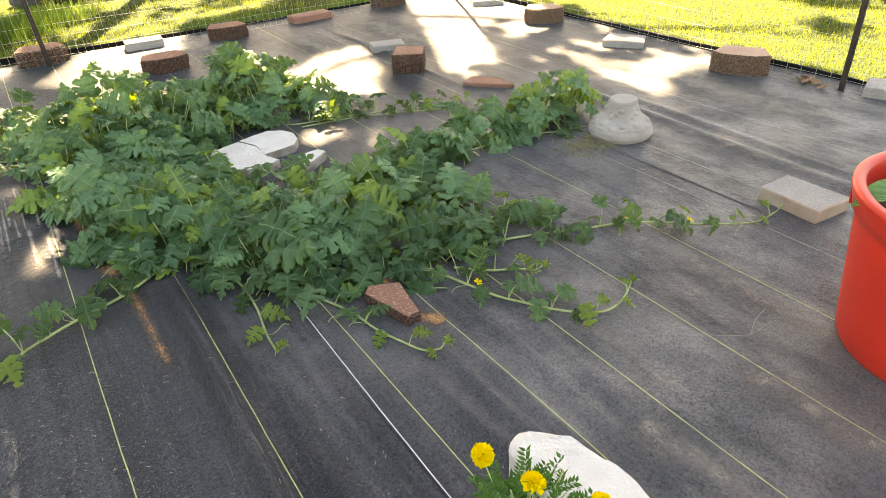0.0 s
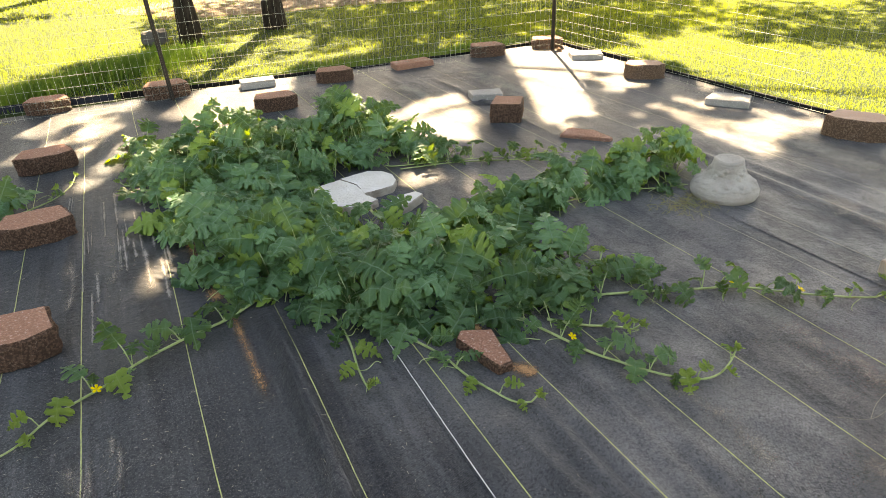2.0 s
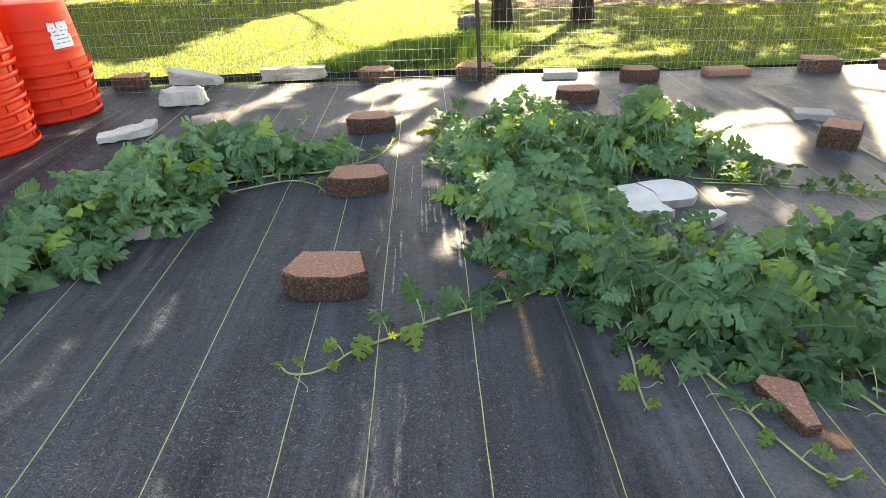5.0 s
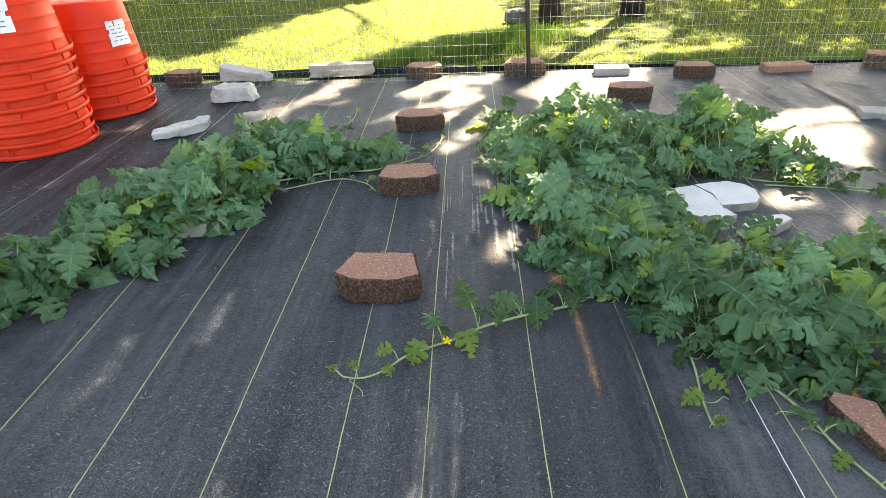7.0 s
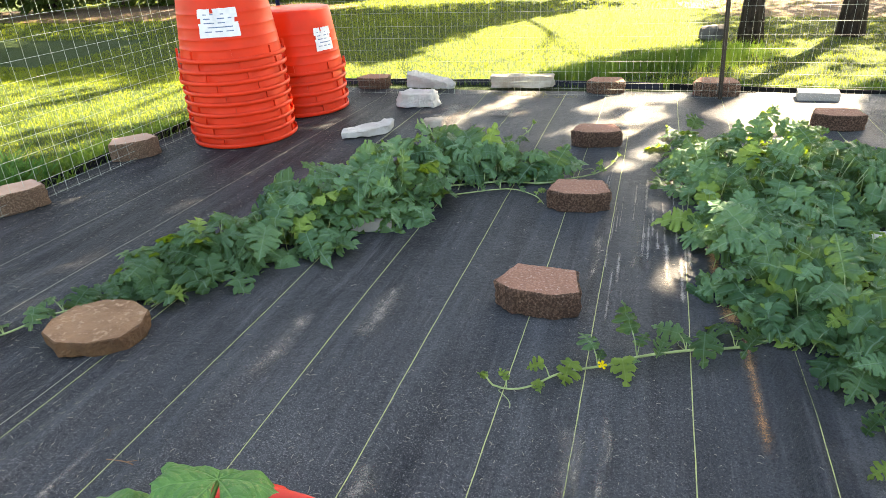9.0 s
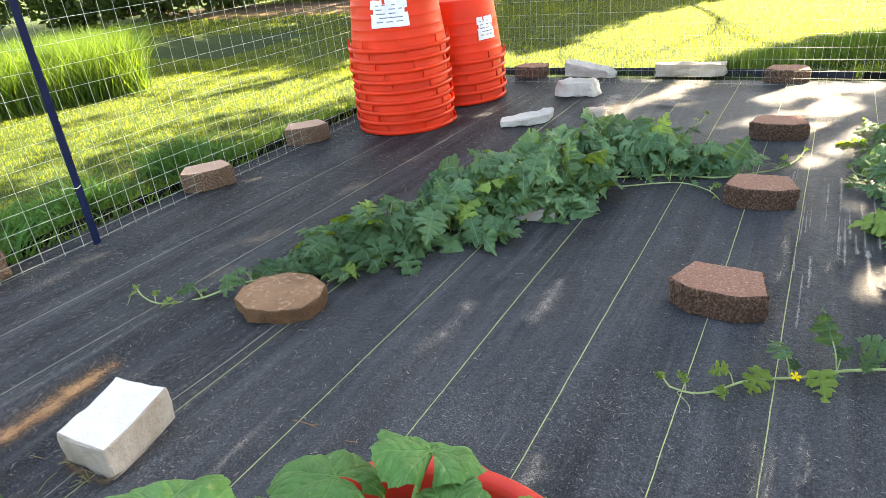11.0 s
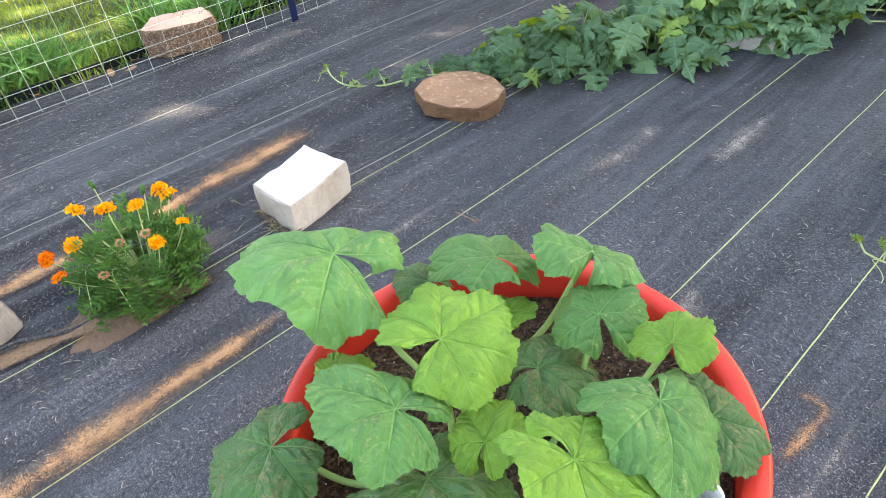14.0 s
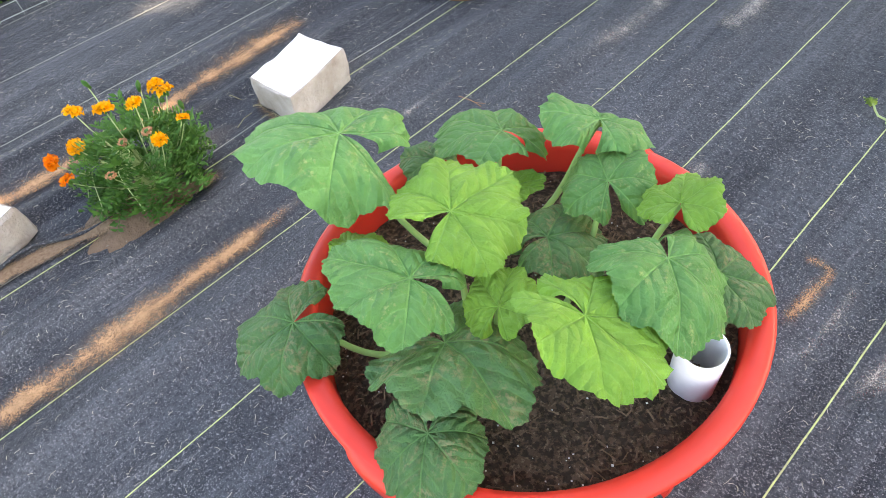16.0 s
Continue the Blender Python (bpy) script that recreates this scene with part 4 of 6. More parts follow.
def tub_profile(r_top=0.330, r_bot=0.262, h=0.450, wall=0.006, lip=0.032, bands=True):
    """Outer wall up, over the rolled rim, and down the inner wall."""
    rb = lambda z: r_bot + (r_top - (0.024 if bands else 0.016) - r_bot) * z / h
    p = [(0.0, 0.0), (r_bot - 0.014, 0.0), (r_bot - 0.005, 0.003), (r_bot, 0.012)]
    if bands:
        for z in (0.16, 0.24, 0.31, 0.37):
            p += [(rb(z - 0.03), z - 0.03), (rb(z - 0.004), z - 0.004), (rb(z) + 0.0016, z - 0.001), (rb(z) + 0.0016, z + 0.003), (rb(z + 0.007), z + 0.007), (rb(z + 0.02), z + 0.02)]
        p += [(rb(h - 0.020), h - 0.020), (rb(h - 0.009), h - 0.009), (r_top - 0.005, h - 0.010), (r_top - 0.005, h - 0.028), (r_top - 0.003, h - 0.030), (r_top, h - 0.029),
              (r_top, h - 0.006), (r_top - 0.003, h - 0.001), (r_top - 0.008, h), (r_top - lip, h), (r_top - lip - 0.004, h - 0.006)]
    else:
        for z in (0.08, 0.16, 0.24, 0.30, 0.35, 0.375):
            p.append((rb(z), z))
        p += [(rb(0.385) + 0.010, 0.384), (rb(0.40) + 0.012, 0.400), (r_top - 0.004, h - 0.024), (r_top, h - 0.014), (r_top, h - 0.004), (r_top - 0.006, h), (r_top - 0.024, h - 0.001), (r_top - lip, h - 0.008)]
    for z in (0.40, 0.30, 0.15, 0.012):
        p.append((rb(z) - wall, z))
    p.append((0.0, 0.010))
    return p


def tub(name, m, mat, label, group="", handles=True, r_top=0.330, r_bot=0.262, spin=0, h=0.45):
    top = holder(name, m, label, "tub", group)
    v, f = lathe(tub_profile(r_top, r_bot, h, bands=not handles), 72)
    part("body", mesh("body", v, f, mat, True), top)
    for k in range(8):
        a = radians(45 * k + 12 + spin)
        c, s = math.cos(a), math.sin(a)
        pts = []
        for z in (h - 0.075, h - 0.018):
            for dr in ((0.0, 0.011) if handles else (0.0, 0.014)):
                for t in (-0.003, 0.003):
                    r = r_top - 0.024 + dr + (0.010 if z > h - 0.03 else 0.004)
                    pts.append((c * r - s * t, s * r + c * t, z))
        part("rib", mesh("rib", pts, [(0, 1, 3, 2), (4, 6, 7, 5), (0, 2, 6, 4), (1, 5, 7, 3), (2, 3, 7, 6), (0, 4, 5, 1)], mat), top)
    if handles:
        for side in (0, 1):
            a0 = radians(spin + 180 * side)
            pts = []
            for k in range(13):
                a = a0 + radians(-15 + 30 * k / 12)
                out_r = r_top + 0.010 * math.sin(math.pi * k / 12) ** 0.4
                pts.append((out_r * math.cos(a), out_r * math.sin(a)))
            hv, hf = [], []
            for k, (x, y) in enumerate(pts):
                q = (r_top - 0.006) / math.hypot(x, y)
                hv += [(x * q, y * q, h - 0.050), (x, y, h - 0.046), (x, y, h - 0.005), (x * q, y * q, h - 0.001)]
            for k in range(12):
                for j in range(3):
                    a = k * 4 + j
                    hf.append((a, a + 4, a + 5, a + 1))
            part("handle", mesh("handle", hv, hf, mat, True), top)
    return top


# two stacks of upturned tubs by the fence
LBL = "orange plastic tub, upturned in a stack on the black cloth"
for n, step, sx, sy, grp in ((9, 0.068, -2.585, 4.185, "stack of orange tubs"), (5, 0.076, -2.525, 4.945, "stack of orange tubs")):
    first = None
    for k in range(n):
        m = pose(sx + 0.006 * math.sin(2.3 * k + n), sy + 0.006 * math.cos(1.7 * k), 0.45 + 0.004 + step * k, 180, 0, 37 * k + 20)
        if first is None:
            first = tub("tub", m, ORANGE, LBL, grp, False, 0.352, 0.275)
            top = first
        else:
            top = copy_thing(first, m)
    # torn sticker on the topmost tub
    R = 0.275 + (0.352 - 0.016 - 0.275) * 0.28 + 0.0035
    for rows, (a_mid, a_w, z0, z1) in enumerate([(37 * 8 + 20 + 64, 23, 0.13, 0.295)] if n == 9 else [(37 * 4 + 20 + 20, 15, 0.13, 0.29)]):
        v, f = [], []
        for j in range(7):
            z = z0 + (z1 - z0) * j / 6
            for i in range(13):
                a = radians(a_mid + a_w * (i / 6 - 1) + 1.2 * nz(i, j, 4.0, 0.9))
                r = 0.275 + (0.352 - 0.016 - 0.275) * z / 0.45 + 0.0030
                v.append((r * math.cos(a), r * math.sin(a), z + 0.004 * nz(i, j, 9.0, 0.7)))
        for j in range(6):
            for i in range(12):
                if (i in (0, 11) or j in (0, 5)) and nz(i, j, 2.5, 0.8) > 0.30:
                    continue
                f.append((j * 13 + i, j * 13 + i + 1, (j + 1) * 13 + i + 1, (j + 1) * 13 + i))
        stick = part("sticker", mesh("sticker", v, f, PAPER, True), top, "torn white paper sticker")
        bv, bf = [], []
        for q in range(5):
            z = z0 + (z1 - z0) * (0.18 + 0.15 * q)
            for i in range(9):
                a = radians(a_mid + a_w * 0.7 * (i / 4 - 1))
                r = 0.275 + (0.352 - 0.016 - 0.275) * z / 0.45 + 0.0042
                bv += [(r * math.cos(a), r * math.sin(a), z), (r * math.cos(a), r * math.sin(a), z + 0.006)]
            for i in range(8):
                if nz(i, q, 6.0, 0.9) > -0.2:
                    b = q * 18 + i * 2
                    bf.append((b, b + 2, b + 3, b + 1))
        part("print", mesh("print", bv, bf, INK), stick, "blurred printed bars")


def soil_disc(r, z, parent, seed):
    v, f = [(0, 0, z + 0.012)], []
    rings, seg = 26, 64
    for i in range(1, rings + 1):
        q = r * i / rings
        for k in range(seg):
            a = 2 * math.pi * k / seg
            x, y = q * math.cos(a), q * math.sin(a)
            v.append((x, y, z + 0.016 * nz(x, y, seed, 7) + 0.007 * nz(x, y, seed, 30) + 0.005 * nz(x, y, seed, 70) - 0.012 * (q / r) ** 4))
    for k in range(seg):
        f.append((0, 1 + k, 1 + (k + 1) % seg))
    for i in range(rings - 1):
        for k in range(seg):
            a, b = 1 + i * seg + k, 1 + i * seg + (k + 1) % seg
            f.append((a, a + seg, b + seg, b))
    part("soil", mesh("soil", v, f, SOIL), parent, "dark crumbly potting soil", kind="stuff")
    hp, bits = Heap(), Heap()
    rr = random.Random(seed)
    for k in range(1300):
        a, q = rr.uniform(0, 6.283), r * math.sqrt(rr.random()) * 0.97
        x, y = q * math.cos(a), q * math.sin(a)
        zz = z + 0.016 * nz(x, y, seed, 7) + 0.007 * nz(x, y, seed, 30) + 0.003 - 0.012 * (q / r) ** 4
        s = rr.uniform(0.0007, 0.0021)
        if k < 260:
            hp.add([(x + s, y, zz), (x - s, y, zz), (x, y + s, zz), (x, y - s, zz), (x, y, zz + s), (x, y, zz - s)],
                   [(0, 2, 4), (2, 1, 4), (1, 3, 4), (3, 0, 4), (2, 0, 5), (1, 2, 5), (3, 1, 5), (0, 3, 5)])
        else:
            b, L = rr.uniform(0, 6.283), rr.uniform(0.002, 0.009)
            dx, dy = math.cos(b) * L, math.sin(b) * L
            bits.add(*tube([(x - dx, y - dy, zz + 0.001), (x, y, zz + 0.003), (x + dx, y + dy, zz + 0.002)], rr.uniform(0.0005, 0.0013), 4))
    part("perlite", hp.mesh("perlite", PERLITE), parent, "white perlite grains", kind="stuff")
    part("bark_shred", bits.mesh("bark_shred", SHRED), parent, "shreds of brown bark", kind="stuff")


POT = (-0.381, 0.698)
squash_tub = tub("tub", pose(*POT, 0.004), RED, "red plastic tub full of dark potting soil, standing on the cloth", "planted tubs", True, 0.323, 0.245, -75, 0.432)
soil_disc(0.290, 0.376, squash_tub, 3)
pepper_tub = tub("tub", pose(2.215, 0.59, 0.004), RED, "scuffed red plastic tub of soil with a young plant in it", "planted tubs", True, 0.332, 0.262, 60)
soil_disc(0.302, 0.385, pepper_tub, 5)


def pipe():
    prof = [(0.0275, -0.25), (0.0295, -0.25), (0.0295, 0.060), (0.0290, 0.062), (0.0265, 0.062), (0.0260, 0.060), (0.0260, -0.25), (0.0275, -0.25)]
    v, f = lathe(prof, 40)
    ob = new("watering_pipe", mesh("watering_pipe", v, f, PVC, True))
    ob.matrix_basis = pose(-0.138, 0.742, 0.404, 4, 3, 0)
    return tagged(ob, "white plastic pipe standing open in the tub's soil", "pipe")


pipe()

# ---------------------------------------------------------------- melon vines
# the right edge of a leaf one unit long, midrib along y, lobe by lobe, and the stretch of midrib each lobe hangs on
BROAD = [(0.0, 0.30, [(0.02, -0.02), (0.10, -0.10), (0.22, -0.12), (0.30, -0.06), (0.27, 0.0), (0.36, 0.02), (0.44, 0.10), (0.42, 0.18), (0.33, 0.20), (0.34, 0.25), (0.26, 0.28), (0.17, 0.28)]),
         (0.33, 0.60, [(0.17, 0.34), (0.27, 0.33), (0.37, 0.31), (0.46, 0.35), (0.50, 0.43), (0.46, 0.49), (0.39, 0.48), (0.41, 0.55), (0.34, 0.60), (0.25, 0.58), (0.15, 0.57)]),
         (0.63, 0.80, [(0.15, 0.625), (0.24, 0.63), (0.32, 0.68), (0.33, 0.75), (0.27, 0.78), (0.23, 0.76), (0.22, 0.82), (0.15, 0.82), (0.10, 0.79)]),
         (0.83, 1.0, [(0.11, 0.845), (0.17, 0.90), (0.16, 0.97), (0.10, 0.985), (0.07, 1.05), (0.0, 1.08)])]


def leaf_side(depth, narrow):
    """Right half of a lobed leaf: its outline, and where each point of it hangs on the midrib. depth: how far the bays cut in."""
    pts = [(0.0, 0.0, 0.0)]
    for r0, r1, edge in BROAD:
        mid = 0.5 * (edge[0][1] + edge[-1][1])
        for i, (x, y) in enumerate(edge):
            bay = max(0.0, 1 - x / 0.24) if 0 < i or r0 else 0.0
            pts.append((x * (1 - depth * bay), mid + (y - mid) * (narrow if r1 < 1 else 1.0), r0 + (r1 - r0) * i / (len(edge) - 1)))
    return pts


LACY, WIDE = leaf_side(0.62, 1.0), leaf_side(0.22, 1.06)


def melon_leaf(seed, LOBES):
    """One blade: folded along its midrib, each lobe arched and its rim wavy."""
    r = random.Random(seed)
    fold, droop, wave = r.uniform(0.0, 0.55), r.uniform(-0.15, 0.60), r.uniform(0.035, 0.075)
    cup = r.uniform(-1.3, 0.2)
    wide = r.uniform(0.88, 1.14)
    v, f, uv = [], [], []
    n = len(LOBES)

    def put(x, y, edge):
        z = fold * abs(x) - droop * y * y + cup * x * x + 0.12 * nz(x * 4, y * 4, seed * 3.3) + 0.05 * nz(x * 12, y * 12, seed * 1.7)
        z += edge * (wave * math.sin(17 * y + 11 * x + seed) - 0.02)
        v.append((x * wide, y, z))
        uv.append((0.5 + x, y))

    for x, y, root in LOBES:
        put(0.0, max(0.0, root), 0)
    for sgn in (1, -1):
        base = len(v)
        j = r.uniform(0.88, 1.12)
        rim = [(x * j + (r.uniform(-0.014, 0.014) if x > 0.02 else 0), y + (r.uniform(-0.014, 0.014) if x else 0), root) for x, y, root in LOBES]
        for part_way in (0.38, 0.74, 1.0):
            for x, y, root in rim:
                put(sgn * x * part_way, root + (y - root) * part_way, part_way ** 3)
        for ring in range(3):
            a, b = (0 if ring == 0 else base + (ring - 1) * n), base + ring * n
            for i in range(n - 1):
                q = (a + i, b + i, b + i + 1, a + i + 1)
                f.append(q if sgn > 0 else q[::-1])
    return np.array(v), f, np.array(uv)


LEAVES = [melon_leaf(k, WIDE) for k in range(8)]
LACES = [melon_leaf(k, LACY) for k in range(8)]
FINE = [melon_leaf(20 + k, leaf_side(0.88, 0.88)) for k in range(8)]


def frame_at(base, heading, pitch, roll, size):
    """A leaf's place: its midrib towards heading, pitched up and rolled, scaled to its length."""
    return Matrix.Translation(base) @ Matrix.Rotation(heading - math.pi / 2, 4, "Z") @ Matrix.Rotation(pitch, 4, "X") @ Matrix.Rotation(roll, 4, "Y") @ Matrix.Scale(size, 4)


def apply(m, v):
    a = np.array(m)
    return v @ a[:3, :3].T + a[:3, 3]


leaf_meshes = [mesh("leaf", v, f, MELON, True, u) for v, f, u in LEAVES]
lace_meshes = [mesh("leaf", v, f, MELON, True, u) for v, f, u in LACES]
fine_meshes = [mesh("leaf", v, f, MELON, True, u) for v, f, u in FINE]
young_meshes = [mesh("leaf", v, f, MELON_Y, True, u) for v, f, u in FINE]


def bloom(r):
    v, f = [(0, 0, 0)], []
    for k in range(5):
        a = 2 * math.pi * k / 5
        b = len(v)
        for da, q, z in ((-0.5, 0.55, 0.25), (-0.35, 1.0, 0.35), (0, 1.12, 0.25), (0.35, 1.0, 0.35), (0.5, 0.55, 0.25)):
            v.append((r * q * math.cos(a + da), r * q * math.sin(a + da), r * z))
        f.append((0, b, b + 1, b + 2))
        f.append((0, b + 2, b + 3, b + 4))
    return v, f


def curl(p, d, r, length=0.07):
    """A tendril: a thin arc that bends over."""
    side = Vector((-d.y, d.x, 0)) * r.choice((-1, 1))
    pts = []
    for k in range(9):
        t = k / 8
        pts.append(p + side * (length * t) + d * (0.02 * math.sin(5 * t)) + Vector((0, 0, 0.018 * math.sin(math.pi * t) - 0.004 * t)))
    return tube(pts, 0.0011, 4)


def runner(plant, pts, seed, leaf_from=0.0, size=0.085, first=0, thick=0.0052, tip=True, spacing=0.085, flowers=(), lift=0.010):
    """One vine lying on the cloth, with leaves standing at its nodes."""
    r = random.Random(seed)
    path = smooth_path([(x, y, cloth_z(x, y) + lift + 0.006 + (z if len(q) > 2 else 0)) for q in pts for x, y, z in [(q[0], q[1], q[2] if len(q) > 2 else 0)]], 7)
    if tip:
        path[-1].z += 0.025
        path[-2].z += 0.010
    n = len(path)
    stem = part("vine", mesh("vine", *tube(path, [thick * (1.0 - 0.5 * k / n) for k in range(n)], 7), STEM, True), plant, "pale green hairy vine")
    run = [0.0]
    for a, b in zip(path, path[1:]):
        run.append(run[-1] + (b - a).length)
    total = run[-1]
    s, k = leaf_from + 0.02, 0
    stalks = Heap()
    while s < total - 0.01:
        i = max(1, next(i for i, q in enumerate(run) if q >= s))
        p, d = path[i], (path[i] - path[i - 1]).normalized()
        u = s / total
        L = 0.92 * size * r.uniform(0.75, 1.2) * (1.0 if u < 0.6 else 1.0 - 1.6 * (u - 0.6))
        side = 1 if k % 2 else -1
        head = math.atan2(d.y, d.x) + side * radians(r.uniform(35, 90))
        up = L * r.uniform(0.45, 0.85)
        foot = p.copy()
        base = p + Vector((math.cos(head), math.sin(head), 0)) * (0.4 * L) + Vector((0, 0, up))
        stalks.add(*tube([foot, (foot + base) / 2 + Vector((0, 0, 0.2 * up)), base], 0.0019, 5))
        turn = head + radians(r.uniform(-25, 25))
        m = frame_at(base, turn, radians(r.uniform(-15, 25) + 20 * math.sin(turn)), radians(r.uniform(-20, 20) + 20 * math.cos(turn)), L)
        part("leaf", (young_meshes if u > 0.55 + 0.3 * r.random() else fine_meshes if r.random() < 0.65 else lace_meshes)[r.randrange(8)], plant, m=m)
        if r.random() < 0.62 and L > 0.04:
            head2 = head + side * radians(50)
            base2 = p + Vector((math.cos(head2), math.sin(head2), 0)) * (0.2 * L) + Vector((0, 0, up * 0.45))
            stalks.add(*tube([foot, base2], 0.0016, 5))
            part("leaf", (young_meshes if u > 0.75 else fine_meshes)[r.randrange(8)], plant,
                 m=frame_at(base2, head2, radians(r.uniform(-10, 40)), radians(r.uniform(-25, 25)), L * 0.6))
        if r.random() < 0.35:
            stalks.add(*curl(p, d, r, r.uniform(0.03, 0.08)))
        s += 1.2 * spacing * r.uniform(0.75, 1.3)
        k += 1
    if tip:
        for q in range(3):
            head = math.atan2(path[-1].y - path[-3].y, path[-1].x - path[-3].x) + radians((q - 1) * 40)
            part("leaf", young_meshes[q], plant, m=frame_at(path[-1] - Vector((0, 0, 0.004)), head, radians(25 + 15 * q), radians(20 * (q - 1)), 0.026))
    if stalks.n:
        part("leaf_stalk", stalks.mesh("leaf_stalk", STEM), plant, "leaf stalks and tendrils", kind="stuff")
    for t in flowers:
        p = path[int(t * (n - 1))] + Vector((0.0, 0.0, 0.016))
        part("flower", mesh("flower", *bloom(0.014), PETAL_Y), plant, "small yellow flower", pose(p.x + 0.012, p.y - 0.012, p.z, 25, 10, 40 * t))
    return stem


def canopy(plant, blobs, seed, singles=60, grow=1.0):
    """Leaves of a dense clump, on stalks, over ellipses of the ground with a height; the nearest as single parts."""
    r = random.Random(seed)
    heap, young, stalks = Heap(), Heap(), Heap()
    placed = []
    for cx, cy, rx, ry, h, n in blobs:
        for k in range(int(1.08 * n / grow ** 1.5)):
            a, q = r.uniform(0, 2 * math.pi), 1.12 * r.random() ** 0.62
            x, y = cx + rx * q * math.cos(a), cy + ry * q * math.sin(a)
            z = max(0.025, h * (1.08 - 0.75 * min(1.0, q) ** 2.6) * r.uniform(0.22, 1.0) ** 0.7)
            size = grow * r.uniform(0.075, 0.152) * (1.0 if h > 0.1 else 0.75)
            head = math.atan2(y - cy, x - cx) + radians(r.uniform(-80, 80))
            if r.random() < 0.35:
                head = r.uniform(0, 2 * math.pi)
            pitch = radians(r.uniform(-38, 34) + 20 * math.sin(head))
            placed.append((x, y, z, head, pitch, radians(r.uniform(-34, 34) + 18 * math.cos(head)), size, r.random()))
    placed.sort(key=lambda p: p[1] + 0.3 * abs(p[0] - 0.4))
    for i, (x, y, z, head, pitch, roll, size, lot) in enumerate(placed):
        m = frame_at(Vector((x, y, z)), head, pitch, roll, size)
        v, f, u = (LEAVES if r.random() < 0.6 else LACES)[r.randrange(8)]
        if i < singles:
            part("leaf", (leaf_meshes if r.random() < 0.6 else lace_meshes)[r.randrange(8)], plant, m=m)
        elif lot < 0.09:
            young.add(apply(m, v), f, u)
        else:
            heap.add(apply(m, v), f, u)
        fx, fy = x - 0.05 * math.cos(head) + r.uniform(-0.03, 0.03), y - 0.05 * math.sin(head) + r.uniform(-0.03, 0.03)
        stalks.add(*tube([(fx, fy, 0.004), ((fx + x) / 2, (fy + y) / 2, z * 0.65), (x, y, z)], 0.0018, 4))
    part("foliage", heap.mesh("foliage", MELON, True), plant, "dense dusty green lobed leaves", kind="stuff")
    if young.n:
        part("young_foliage", young.mesh("young_foliage", MELON_Y, True), plant, "light green young leaves", kind="stuff")
    part("leaf_stalk", stalks.mesh("leaf_stalk", STEM), plant, "upright leaf stalks", kind="stuff")


melon = holder("melon_plant", pose(0, 0, 0), "sprawling watermelon plant, lobed dusty green leaves, long runners", "melon plant")
canopy(melon, [
    (0.60, 2.75, 0.24, 0.42, 0.20, 80), (0.75, 2.45, 0.28, 0.26, 0.19, 60), (1.00, 2.20, 0.30, 0.26, 0.19, 75), (1.25, 2.08, 0.22, 0.24, 0.17, 45),
    (0.62, 3.25, 0.32, 0.36, 0.25, 85), (0.95, 3.55, 0.42, 0.32, 0.27, 105), (1.40, 3.68, 0.30, 0.28, 0.28, 60), (0.45, 3.70, 0.22, 0.30, 0.20, 40), (0.85, 3.22, 0.16, 0.16, 0.20, 20),
    (1.45, 2.28, 0.16, 0.18, 0.17, 30), (1.75, 2.46, 0.24, 0.10, 0.15, 34), (2.10, 2.50, 0.26, 0.11, 0.15, 38), (2.38, 2.46, 0.20, 0.13, 0.15, 26),
    (2.64, 2.52, 0.14, 0.13, 0.24, 20), (1.60, 3.42, 0.20, 0.10, 0.15, 16), (1.85, 3.28, 0.22, 0.08, 0.12, 12), (0.34, 4.05, 0.14, 0.20, 0.12, 14), (0.24, 3.70, 0.08, 0.07, 0.06, 5),
    (1.10, 1.95, 0.18, 0.12, 0.11, 20), (1.62, 1.96, 0.16, 0.12, 0.12, 18), (1.36, 1.70, 0.12, 0.10, 0.09, 12), (1.80, 1.80, 0.10, 0.08, 0.08, 8), (0.90, 2.05, 0.12, 0.10, 0.10, 12), (1.42, 1.85, 0.18, 0.10, 0.11, 18), (1.46, 3.93, 0.20, 0.18, 0.30, 36), (0.75, 3.92, 0.34, 0.18, 0.26, 44), (0.35, 4.25, 0.13, 0.18, 0.12, 12),
    (0.93, 2.84, 0.10, 0.16, 0.17, 16), (1.12, 2.58, 0.16, 0.10, 0.12, 14), (1.30, 2.52, 0.12, 0.06, 0.09, 7), (0.95, 3.20, 0.12, 0.10, 0.2, 14)], 11, 70)
runner(melon, [(0.66, 2.40), (0.60, 2.327), (0.456, 2.224), (0.313, 2.172), (0.163, 2.095), (0.07, 2.035), (-0.006, 2.003), (-0.079, 1.958), (-0.14, 1.89), (-0.20, 1.858), (-0.275, 1.868)], 21, 0.12, 0.095, spacing=0.066, flowers=(0.55,))
runner(melon, [(0.70, 2.30), (0.742, 2.225), (0.763, 2.112), (0.775, 2.009), (0.768, 1.879), (0.749, 1.761), (0.743, 1.676), (0.748, 1.648)], 22, 0.02, 0.085, spacing=0.07)
runner(melon, [(0.87, 2.15), (0.881, 2.09), (0.91, 1.952), (0.942, 1.839), (0.995, 1.702), (1.018, 1.578), (1.05, 1.485), (1.082, 1.415), (1.13, 1.378)], 23, 0.02, 0.085, spacing=0.062)
runner(melon, [(1.20, 1.90), (1.296, 1.761), (1.352, 1.612), (1.393, 1.489), (1.44, 1.413), (1.506, 1.314), (1.576, 1.249), (1.653, 1.237), (1.756, 1.277)], 24, 0.06, 0.082, spacing=0.062, flowers=(0.3,))
